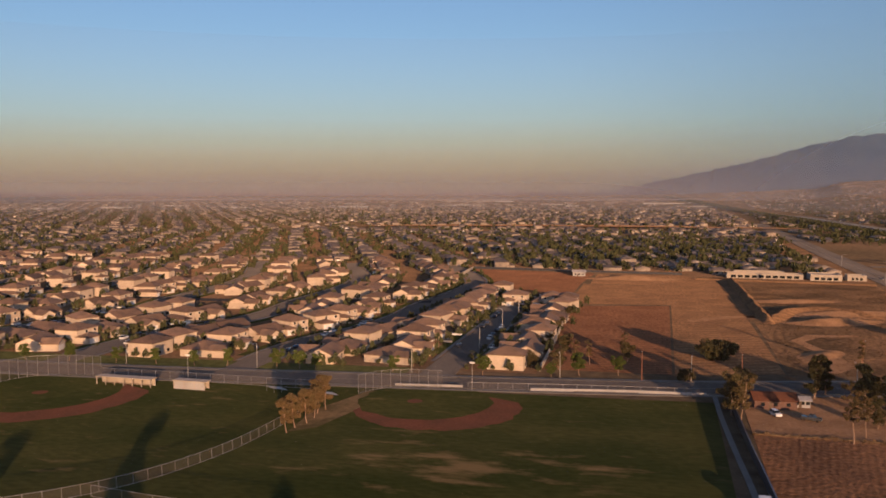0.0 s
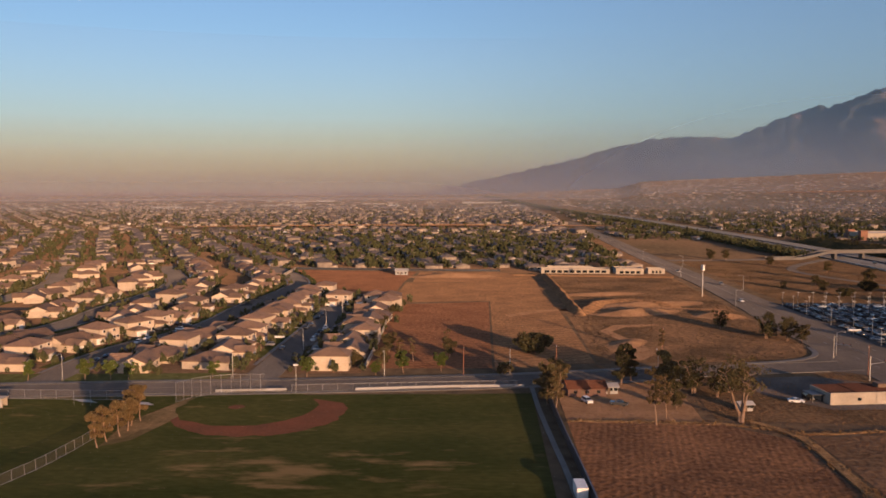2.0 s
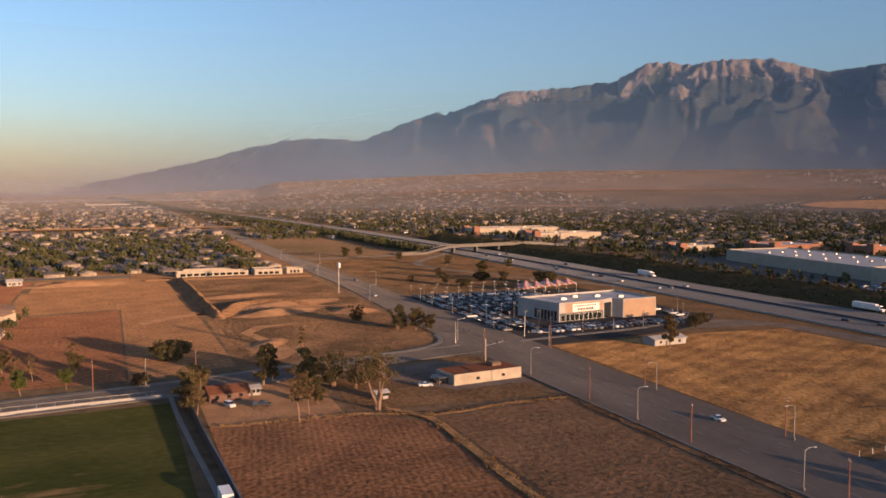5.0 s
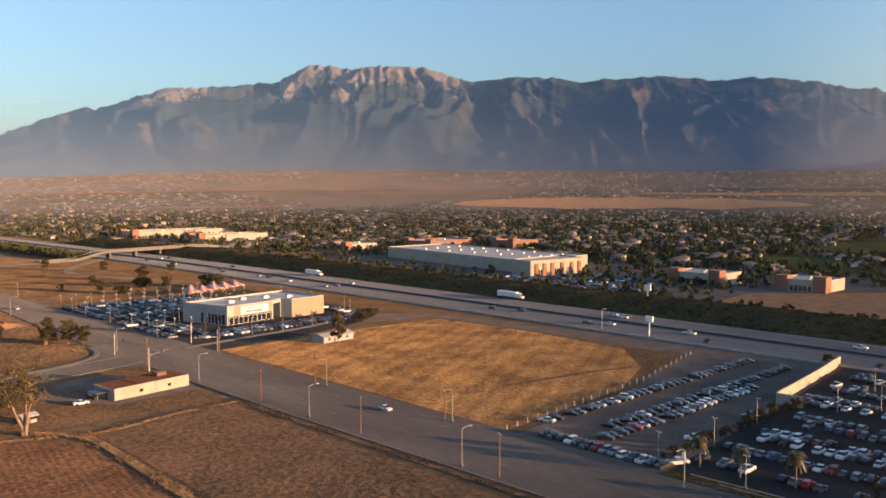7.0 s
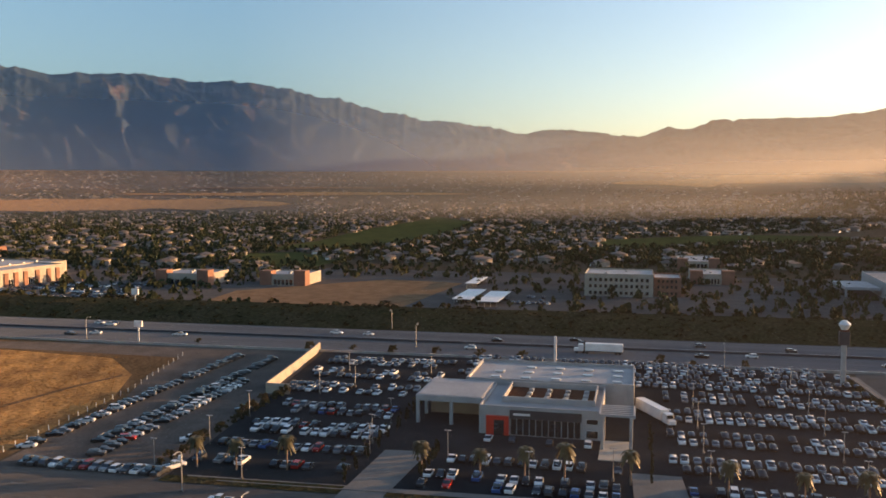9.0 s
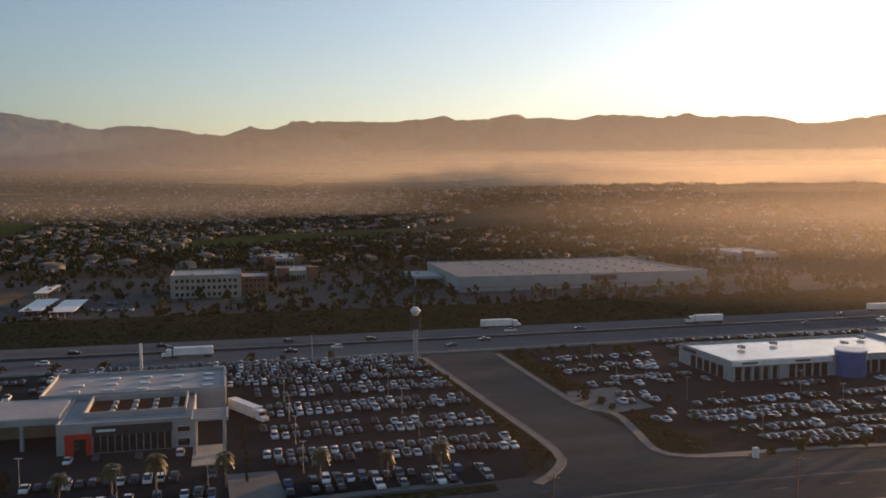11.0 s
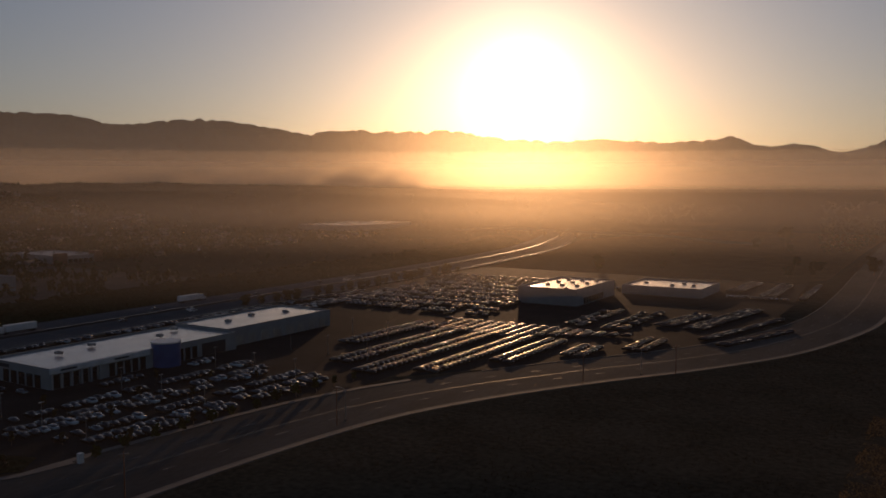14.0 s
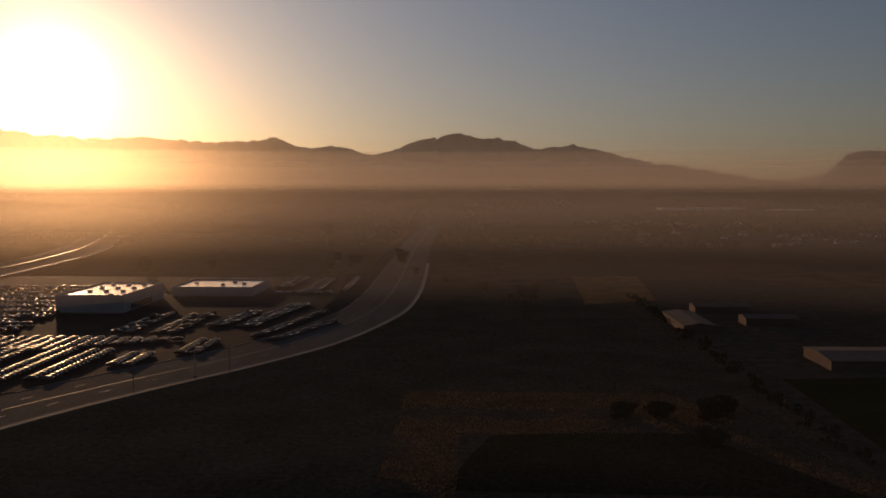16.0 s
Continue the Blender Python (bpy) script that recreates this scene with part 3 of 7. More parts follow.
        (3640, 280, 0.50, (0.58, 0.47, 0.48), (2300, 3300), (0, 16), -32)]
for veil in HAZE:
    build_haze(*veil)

# ---- fields and lots
patch("ground_tract", [(-700, 250), (-300, 270), (-110, 288), (-42, 292), (-48, 484), (-90, 492), (-142, 530), (-146, 1100), (-700, 1100)], 0.04, M["dark_scrub"], "yards and bare plots between tract houses", "yard")
patch("ground_old_town", [(-140, 652), (138, 610), (138, 1100), (-140, 1100)], 0.04, M["dark_scrub"], "shaded yards under old trees", "yard")
patch("ground_farm_west", [(24, 40), (81, 40), (81, 219), (66, 233), (24, 234)], 0.05, M["ploughed"], "ploughed brown field with fine furrows", "field")
patch("ground_farm_east", [(85, 30), (131, 30), (129, 228), (86, 222)], 0.05, M["dark_scrub"], "fallow brown field with short weeds", "field")
patch("ground_farm_yard", [(24, 236), (62, 236), (64, 288), (24, 282)], 0.05, M["berm"], "bare earth yard round a farmhouse", "yard")
patch("ground_corner_lot", [(66, 238), (128, 233), (131, 296), (104, 299), (68, 291)], 0.05, M["scrub"], "dirt lot with dry weeds", "lot")
patch("ground_corner_asphalt", [(88, 268), (103, 250), (131, 252), (131, 284), (112, 294), (86, 290)], 0.09, M["gravel"], "grey cracked parking apron", "lot")
patch("ground_brown_field", [(-41, 300), (4, 302), (4, 474), (-47, 462)], 0.05, M["ploughed_far"], "reddish brown disked field", "field")
patch("ground_straw_field", [(5, 303), (42, 312), (41, 420), (38, 566), (-50, 566), (-50, 470), (5, 478)], 0.06, M["straw"], "tan field of cut straw", "field")
patch("ground_west_field", [(-138, 520), (-52, 490), (-52, 566), (-48, 634), (-142, 646)], 0.05, M["ploughed_far"], "reddish brown disked field", "field")
patch("ground_north_field", [(-46, 567), (38, 567), (35, 612), (12, 634), (-46, 632)], 0.05, M["straw"], "tan field of cut straw", "field")
patch("ground_mound_field", [(43, 312), (131, 322), (134, 600), (40, 610), (43, 430)], 0.05, M["mound_dirt"], "rough dry field with earth mounds", "field")
patch("ground_golden_field", [(168, 152), (230, 158), (262, 172), (286, 196), (291, 246), (286, 304), (240, 308), (168, 306)], 0.06, M["golden"], "field of golden dry grass", "field")
patch("ground_golden_verge", [(167, 150), (320, 150), (320, 318), (167, 314)], 0.03, M["scrub"], "dry weedy ground round the golden field", "field")
patch("ground_verge_north", [(168, 478), (300, 478), (300, 742), (166, 742)], 0.04, M["scrub"], "dry open field beside the freeway", "field")
patch("ground_south_field", [(-88, -60), (146, -60), (146, -178), (132, -216), (110, -252), (86, -290), (56, -362), (36, -434), (30, -640), (-60, -640), (-92, -500), (-96, -300)], 0.05,
      M["dark_scrub"], "wide dark brown field of dry weeds", "field")
patch("ground_south_plain", [(100, -606), (330, -606), (358, -800), (400, -960), (330, -1250), (90, -1250), (88, -900), (84, -640)], 0.06, M["straw"], "open plain of pale dry grass", "field")
patch("ground_south_plain", [(30, -645), (-60, -645), (-130, -900), (-110, -1100), (42, -1100), (38, -800)], 0.06, M["scrub"], "open plain of dry weeds", "field")
patch("ground_dark_plot", [(1, -205), (-4, -221), (-28, -225), (-57, -225), (-65, -212), (-84, -178), (7, -180)], 0.08, M["slope_green"], "plot of dark green growth", "field")
patch("ground_gold_plot", [(-60, -469), (-103, -487), (-115, -616), (-68, -609)], 0.12, M["golden"], "plot of golden dry grass", "field")
patch("ground_gold_plot", [(-196, -560), (-330, -520), (-330, -640), (-180, -680)], 0.12, M["scrub"], "plot of pale dry grass", "field")
patch("ground_school_green", [(-100, -150), (-180, -150), (-200, -300), (-104, -290)], 0.06, M["turf"], "dark mown lawn", "lawn")

patch("ground_dark_track", [(205, 186), (220, 183), (240, 179.5), (258, 174), (262, 175), (241, 181.5), (221, 185), (206, 187.5)], 0.1, M["dark_scrub"], "dark trodden line across the golden field", "track")

WEEDY = smooth_line([(88, 112), (83.5, 140), (82, 165), (83, 192), (83, 222), (74, 236)])
band("ground_weed_strip", WEEDY, -1.2, 1.2, 0.0, 0.4, M["weed_pale"], "long low ridge of pale dry weeds", "weeds")
band("ground_weed_strip", smooth_line([(24, 235), (66, 234), (86, 225), (110, 229), (131, 229)]), -0.7, 0.7, 0.0, 0.25, M["weed_pale"], "long low ridge of pale dry weeds", "weeds")
patch("ground_dirt_path", [(60, 318), (68, 330), (66, 352), (58, 380), (66, 392), (84, 398), (82, 402), (62, 398), (53, 382), (60, 352), (61, 334), (54, 320)], 0.1, M["berm"], "pale trodden dirt path", "track")
patch("ground_dirt_path", [(14, 420), (30, 436), (56, 448), (96, 452), (128, 448), (128, 452), (96, 457), (54, 453), (26, 441), (12, 426)], 0.1, M["berm"], "pale trodden dirt path", "track")

# dealership lots and the gravel lot
patch("pavement_gravel_lot", [(167, 104), (248, 110), (322, 126), (322, 168), (300, 172), (262, 166), (230, 154), (168, 148)], 0.08, M["gravel"], "grey gravel lot for parked cars", "car park")
patch("pavement_lot_north", [(167, 322), (258, 330), (278, 346), (278, 472), (190, 478), (158, 470), (160, 340)], 0.09, M["asphalt_dark"], "dark asphalt dealer car park", "car park")
patch("pavement_lot_middle", [(171, -60), (184, -68), (196, -73), (312, -68), (321, -66), (321, 122), (248, 113), (170, 104)], 0.1, M["asphalt_dark"], "dark asphalt dealer car park", "car park")
patch("pavement_lot_blue", [(186, -108), (236, -106), (300, -104), (326, -104), (334, -330), (168, -330), (168, -222), (176, -128)], 0.09, M["asphalt_dark"], "dark asphalt dealer car park", "car park")
patch("pavement_lot_south", [(166, -238), (340, -330), (330, -600), (92, -600), (82, -500), (80, -400), (96, -334), (130, -286)], 0.07, M["asphalt_dark"], "large dark asphalt storage car park", "car park")
patch("ground_verge_freeway", [(320, -340), (328, -340), (328, 420), (300, 500), (280, 500), (280, 340), (300, 310), (321, 160)], 0.11, M["scrub"], "dry dirt verge along the freeway", "verge")
patch("ground_track", [(292, 150), (318, 130), (318, 320), (262, 340), (240, 322), (288, 312), (294, 250)], 0.07, M["gravel"], "bare dirt track beside the freeway", "track")

# ---- ball fields
def disc_pts(cx, cy, r, a0=0, a1=360, n=48, squash=1.0):
    if r > 15:
        r = r - 0.6
        return [(cx + (r + 2.2 * noise.noise(Vector((k * 0.45, cx, 0)))) * math.cos(radians(a0 + (a1 - a0) * k / n)), cy + (r + 2.2 * noise.noise(Vector((k * 0.45, cx, 5)))) * math.sin(radians(a0 + (a1 - a0) * k / n))) for k in range(n + (a1 - a0 < 360))]
    return [(cx + r * math.cos(radians(a0 + (a1 - a0) * k / n)), cy + squash * r * math.sin(radians(a0 + (a1 - a0) * k / n))) for k in range(n + (a1 - a0 < 360))]


patch("ground_ballfield_turf", [(-300, 90), (16, 90), (16, 266), (-40, 262), (-90, 258), (-300, 244)], 0.06, M["turf"], "mown green turf of the ball fields", "lawn")
patch("ground_infield", disc_pts(-64, 241, 25.5, 205, 385, 40) + [(-56, 258), (-75, 256), (-84, 244)], 0.1, M["clay"], "red clay infield arc", "infield")
patch("ground_infield_grass", disc_pts(-69, 246, 21), 0.14, M["turf"], "green infield grass", "lawn")
patch("ground_infield", disc_pts(-187, 224, 32, 170, 385, 40) + [(-178, 246), (-200, 248)], 0.1, M["clay"], "red clay infield arc", "infield")
patch("ground_infield_grass", disc_pts(-190, 227, 25), 0.14, M["turf"], "green infield grass", "lawn")
for cx, cy in ((-72, 245), (-190, 226)):
    patch("ground_mound_circle", disc_pts(cx, cy, 2.4, n=18), 0.2, M["clay"], "red clay pitching circle", "infield")
rng = random.Random(4)
patch("ground_dry_corner", [(-98, 228), (-90, 254), (-72, 262), (-60, 262), (-84, 240), (-90, 212), (-96, 206)], 0.085, M["turf_worn"], "dry worn turf between the ball fields", "lawn")

# ---- roads
FRONT = smooth_line([(-420, 248), (-260, 254), (-170, 260), (-110, 267), (-70, 271), (-20, 278), (10, 283), (40, 290), (66, 297), (100, 305), (134, 312)])
band("road_front", FRONT, -7.5, 7.5, -0.2, 0.16, M["asphalt"], "worn two-lane asphalt street", "road")
for side in (-1, 1):
    a, b = sorted((side * 7.5, side * 7.8))
    band("trim_kerb", FRONT, a, b, -0.2, 0.30, M["concrete"], "pale concrete kerb", "kerb")
    a, b = sorted((side * 8.9, side * 10.6))
    band("pavement_front", FRONT[:len(FRONT) - 8], a, b, -0.2, 0.27, M["concrete"], "pale concrete footpath", "footpath")
band("trim_centre_line", FRONT, -0.12, 0.12, 0.15, 0.175, M["line_yellow"], "yellow centre line", "road marking")

MAIN = smooth_line([(70, -1400), (66, -1000), (58, -740), (52, -560), (52, -470), (57, -420), (72, -360), (94, -315), (118, -277), (140, -237), (155, -197), (162, -150), (164, -100), (160, -40),
                    (155, 60), (151, 180), (149, 300), (149, 420), (150, 560), (148, 760), (149, 1000), (152, 1500)])
MAIN_END = len(MAIN)


def main_half(u):
    y = MAIN[int(u * (MAIN_END - 1))].y
    return 16.0 - 6.0 * smooth(330, 560, y)


band("road_main", MAIN, lambda u: -main_half(u), main_half, -0.2, 0.2, M["asphalt"], "wide worn asphalt main road", "road")
curved = [p for p in MAIN if -720 < p.y < 96]
near_side = [p for p in MAIN if -720 < p.y < 290]
for line, side in ((near_side, -1), ([p for p in curved if p.y < -250], 1), ([p for p in curved if -235 < p.y < -105], 1), ([p for p in curved if p.y > -60], 1)):
    a, b = sorted((side * 16.0, side * 16.5))
    band("trim_kerb", line, a, b, -0.2, 0.36, M["concrete"], "pale concrete kerb", "kerb")
south_walk = [p for p in MAIN if -720 < p.y < -105]
band("pavement_main", south_walk, -18.4, -16.5, -0.2, 0.33, M["concrete"], "pale concrete footpath", "footpath")
band("pavement_main", [p for p in MAIN if -235 < p.y < -105], 16.5, 18.4, -0.2, 0.33, M["concrete"], "pale concrete footpath", "footpath")
band("pavement_main", [p for p in MAIN if -55 < p.y < 100], 16.5, 18.6, -0.2, 0.33, M["concrete"], "pale concrete footpath", "footpath")
for off in (-0.35, 0.35):
    band("trim_centre_line", MAIN, off - 0.12, off + 0.12, 0.19, 0.215, M["line_yellow"], "double yellow centre line", "road marking")


def dashes(line, offset, z):
    bm = bmesh.new()
    k = 0
    while k + 1 < len(line):
        seg = [line[k], line[k].lerp(line[k + 1], 0.45)]
        strip_mesh(seg, offset - 0.12, offset + 0.12, z - 0.02, z, bm)
        k += 2
    return lone("trim_lane_line", bm, M["line_white"], "white dashed lane line", "road marking", "structure")


for off in (-6.5, 6.5):
    dashes([p for p in MAIN if -760 < p.y < 640], off, 0.225)

# side street by the north dealer, and the cross street by the blue dealer
SIDE = smooth_line([(160, 312), (190, 316), (230, 322), (262, 336), (282, 356)])
band("road_side", SIDE, -6, 6, -0.2, 0.17, M["asphalt_dark"], "narrow dark asphalt side street", "road")
band("trim_kerb", SIDE, -6.5, -6, -0.2, 0.34, M["concrete"], "pale concrete kerb", "kerb")
band("pavement_side", SIDE, -9.2, -7.2, -0.2, 0.3, M["concrete"], "pale concrete footpath", "footpath")
patch("road_cross", [(164, -64), (174, -68), (180, -74), (194, -79), (313, -73), (330, -75), (330, -104), (313, -100), (236, -100), (206, -104), (188, -101), (181, -107), (178, -122), (164, -126)], 0.24, M["asphalt"],
      "wide asphalt cross street that ends at the freeway fence", "road")
cross_n = smooth_line([(172, -66), (180, -74), (194, -79), (240, -77), (313, -73)], 4)
cross_s = smooth_line([(178, -122), (181, -107), (188, -101), (206, -104), (222, -106), (236, -100), (313, -100)], 4)
band("trim_kerb", cross_n, -0.4, 0.0, -0.2, 0.42, M["concrete"], "pale concrete kerb", "kerb")
band("pavement_cross", cross_n, -2.4, -0.4, -0.2, 0.38, M["concrete"], "pale concrete footpath", "footpath")
band("trim_kerb", cross_s, 0.0, 0.4, -0.2, 0.42, M["concrete"], "pale concrete kerb", "kerb")
band("pavement_cross", cross_s, 0.4, 2.4, -0.2, 0.38, M["concrete"], "pale concrete footpath", "footpath")
patch("pavement_drive", [(222, -105), (236, -99.5), (250, -104), (252, -122), (226, -122)], 0.27, M["concrete"], "pale concrete driveway into the dealer lot", "driveway")
patch("ground_planting", [(182, -70), (194, -76), (240, -74), (312, -70), (312, -66.5), (240, -70), (196, -71.5), (184, -66)], 0.2, M["slope_green"], "low planting strip", "planting")
patch("ground_planting", [(184, -112), (190, -104.5), (206, -107), (222, -109), (222, -116), (206, -114), (190, -120)], 0.2, M["slope_green"], "low planting strip", "planting")
patch("ground_planting", [(252, -103), (312, -103), (312, -110), (252, -112)], 0.2, M["slope_green"], "low planting strip", "planting")
patch("ground_planting", [(171, -56), (175, -56), (172, 52), (168.5, 52)], 0.35, M["slope_green"], "low planting strip", "planting")
patch("ground_planting", [(168, 62), (173, 62), (171, 104), (167, 104)], 0.35, M["slope_green"], "low planting strip", "planting")
patch("pavement_drive", [(166, 52), (201, 50), (200, 61), (166, 62)], 0.28, M["concrete"], "pale concrete driveway", "driveway")
patch("pavement_drive", [(170, -12), (196, -10), (196, 1), (170, 0)], 0.28, M["concrete"], "pale concrete driveway", "driveway")

# freeway
FREEWAY = smooth_line([(1100, -2500), (760, -1750), (560, -1300), (455, -1020), (390, -800), (366, -600), (358, -450), (352, -250), (347, -60), (343, 120), (337, 420), (330, 760), (300, 1300), (220, 2100), (60, 3200)], 30)
band("road_freeway", FREEWAY, -25, 25, -0.2, 0.3, M["freeway"], "grey concrete freeway with several lanes each way", "freeway")
band("trim_median", FREEWAY, -0.5, 0.5, 0.2, 1.25, M["dark_fascia"], "dark median barrier", "barrier")
for off in (-21, 21, -1.8, 1.8):
    band("trim_edge_line", FREEWAY, off - 0.15, off + 0.15, 0.29, 0.33, M["line_white"] if abs(off) > 5 else M["line_yellow"], "painted edge line", "road marking")
for off in (-17, -13, -9, -5, 5, 9, 13, 17):
    dashes([p for p in smooth_line([(q.x, q.y) for q in FREEWAY if -900 < q.y < 900], 9)], off, 0.33)
band("trim_guard_wall", [p for p in FREEWAY if -900 < p.y < 900], -27.5, -27.1, 0, 1.0, M["steel"], "low metal guard rail", "guard rail")
SLOPE = [p for p in FREEWAY if -900 < p.y < 1000]


def slope_bank():
    bm = bmesh.new()
    rows = []
    for i, p in enumerate(SLOPE):
        rows.append([bm.verts.new((p.x + o, p.y, z + (0.5 * noise.noise(Vector((p.y * 0.05, o * 0.2, 0))) if 0 < k < 4 else 0))) for k, (o, z) in enumerate(((26, 0.02), (34, 2.0), (46, 5.0), (58, 6.5), (74, 0.5)))])
    for a, b in zip(rows, rows[1:]):
        for k in range(4):
            bm.faces.new((a[k], b[k], b[k + 1], a[k + 1]))
    lone("ground_bank", bm, M["slope_green"], "planted green bank along the freeway", "bank", "structure")


slope_bank()
patch("ground_commercial", [(418, -420), (640, -420), (640, 620), (440, 640), (405, 420)], 0.05, M["asphalt"], "asphalt aprons of the shopping and office park", "car park")
patch("ground_bare_lot", [(426, 240), (432, 126), (560, 116), (572, 172), (489, 246)], 0.1, M["berm"], "bare graded earth lot", "lot")
patch("ground_office_lot", [(428, 36), (508, 36), (545, 60), (552, 112), (430, 122)], 0.11, M["asphalt"], "grey asphalt office car park", "car park")
FAIRWAYS = ([(806, 378), (830, 300), (905, 268), (1118, 248), (1500, 290), (1760, 420), (1500, 400), (1190, 398), (960, 372)],
            [(880, 52), (905, 10), (1000, -100), (1120, -290), (1250, -480), (1480, -560), (1400, -380), (1290, -330), (1160, -84), (1050, 40)],
            [(620, 262), (700, 250), (790, 330), (760, 372), (660, 330)])
for pts in FAIRWAYS:
    patch("ground_golf", pts, 0.1, M["golf"], "green golf fairway among houses", "lawn")


def inside(pts, x, y):
    """Whether a place lies within an outline."""
    hit = False
    for (x0, y0), (x1, y1) in zip(pts, pts[1:] + pts[:1]):
        if (y0 > y) != (y1 > y) and x < x0 + (y - y0) / (y1 - y0) * (x1 - x0):
            hit = not hit
    return hit


def far_strip(b0, b1, r0, r1, mat, label, seed):
    """A distant field that follows the climbing land, with uneven edges."""
    bm = bmesh.new()
    rows = []
    for i in range(25):
        b = b0 + (b1 - b0) * i / 24
        e = math.sin(math.pi * i / 24) ** 0.5
        m = (r0 + r1) / 2 + 0.25 * (r1 - r0) * noise.noise(Vector((b * 0.15, seed, 0)))
        half = (r1 - r0) / 2 * e * (1 + 0.5 * noise.noise(Vector((b * 0.3, seed + 4, 0)))) + 2
        row = []
        for k in range(5):
            r = m + half * (k - 2) / 2
            x, y = r * math.sin(radians(b)), r * math.cos(radians(b))
            row.append(bm.verts.new((x, y, rise(x, y) + 3.0)))
        rows.append(row)
    for a, c in zip(rows, rows[1:]):
        for k in range(4):
            bm.faces.new((a[k], c[k], c[k + 1], a[k + 1]))
    lone("ground_far_field", bm, M[mat], label, "field", "structure")


STRIPS = ((-20.5, 9, 1284, 1322), (44, 67, 2080, 2460), (88, 107, 2840, 3130), (56, 79, 2560, 2650), (72, 113, 3540, 3620), (18, 41, 2700, 2745), (106, 116, 2700, 2790), (60, 75, 2790, 2850), (24, 34, 2140, 2190))
for k, v in enumerate(STRIPS[1:]):
    far_strip(*v, "golden" if k < 3 else "straw", "distant pale dry field", k * 3.3)
# ---------------------------------------------------------------- large buildings
def ring_wall(pts, height, lip=0.9, thick=0.45):
    """Outer walls of a flat-roofed building with a parapet of real thickness."""
    bm = bmesh.new()
    n = len(pts)
    P = [Vector((x, y, 0)) for x, y in pts]
    inner = []
    for i, p in enumerate(P):
        a, b = (p - P[i - 1]).normalized(), (P[(i + 1) % n] - p).normalized()
        na, nb = Vector((-a.y, a.x, 0)), Vector((-b.y, b.x, 0))
        m = (na + nb).normalized()
        inner.append(p + m * (thick / max(0.3, m.dot(na))))
    rows = [[bm.verts.new(p) for p in P], [bm.verts.new(p + Vector((0, 0, height))) for p in P],
            [bm.verts.new(p + Vector((0, 0, height))) for p in inner], [bm.verts.new(p + Vector((0, 0, height - lip - 0.2))) for p in inner]]
    for a, b in zip(rows, rows[1:]):
        for k in range(n):
            bm.faces.new((a[k], a[(k + 1) % n], b[(k + 1) % n], b[k]))
    return bm, inner


def slab(pts, z0, z1):
    bm = bmesh.new()
    lo, hi = [bm.verts.new((p[0], p[1], z0)) for p in pts], [bm.verts.new((p[0], p[1], z1)) for p in pts]
    bm.faces.new(hi)
    bm.faces.new(lo[::-1])
    for k in range(len(pts)):
        j = (k + 1) % len(pts)
        bm.faces.new((lo[k], lo[j], hi[j], hi[k]))
    return bm


def flat_block(parent, pts, height, wall, roof, lip=0.9, label=""):
    """Adds walls and a sunk flat roof. pts run anticlockwise seen from above."""
    bm, inner = ring_wall(pts, height, lip)
    w = part("wall", bm, wall, parent, label)
    r = part("roof", slab([(p.x, p.y) for p in inner], height - lip - 0.3, height - lip), roof, parent, "flat pale roof")
    return w, r


def along(a, b, s, out=0.0):
    """Point s metres from a towards b, pushed out to the right by out."""
    d = Vector((b[0] - a[0], b[1] - a[1], 0)).normalized()
    return Vector((a[0], a[1], 0)) + d * s + Vector((d.y, -d.x, 0)) * out


def wall_panel(parent, name, a, b, s0, s1, z0, z1, material, proud=0.12, label=""):
    """A panel, pane or door set on the wall that runs from a to b (outside to the right)."""
    p, q = along(a, b, s0), along(a, b, s1)
    o = along(a, b, s0, proud) - p
    bm = bmesh.new()
    vs = [bm.verts.new(v + Vector((0, 0, z))) for z in (z0, z1) for v in (p - o * 0.4, q - o * 0.4, q + o, p + o)]
    for f in ((0, 1, 2, 3), (7, 6, 5, 4), (0, 4, 5, 1), (1, 5, 6, 2), (2, 6, 7, 3), (3, 7, 4, 0)):
        bm.faces.new([vs[k] for k in f])
    bmesh.ops.recalc_face_normals(bm, faces=bm.faces)
    return part(name, bm, material, parent, label)


def window_row(parent, a, b, s0, s1, z0, z1, count, gap=0.35, frame=True):
    step = (s1 - s0) / count
    for k in range(count):
        w = wall_panel(parent, "window", a, b, s0 + k * step + gap / 2, s0 + (k + 1) * step - gap / 2, z0, z1, M["white_metal"] if frame else M["glass"], 0.10)
        if frame:
            wall_panel(w, "pane", a, b, s0 + k * step + gap / 2 + 0.08, s0 + (k + 1) * step - gap / 2 - 0.08, z0 + 0.08, z1 - 0.08, M["glass"], 0.14)


def roof_units(parent, spots, z, size=1.6):
    for x, y in spots:
        bm = made((x - size, x + size, y - size * 0.7, y + size * 0.7, z, z + size * 0.75), bevel=0.08)
        rod(bm, (x, y, z + size * 0.75), (x, y, z + size * 0.9), size * 0.5, sides=12)
        part("roof_unit", bm, M["steel"], parent, "grey rooftop air unit")


def lettering(parent, a, b, s0, z0, height, text, material, proud=0.2):
    """Raised letters on a wall."""
    cu = bpy.data.curves.new("lettering", "FONT")
    cu.body, cu.size, cu.extrude = text, height * 1.35, 0.05
    tmp = bpy.data.objects.new("tmp", cu)
    me = bpy.data.meshes.new_from_object(tmp)
    bpy.data.objects.remove(tmp)
    me.materials.append(material)
    ob = new("lettering", me)
    ob.parent = parent
    d = (Vector((b[0] - a[0], b[1] - a[1], 0))).normalized()
    ob.matrix_basis = Matrix.Translation(along(a, b, s0, proud) + Vector((0, 0, z0))) @ Matrix.Rotation(math.atan2(d.y, d.x), 4, "Z") @ Matrix.Rotation(radians(90), 4, "X")
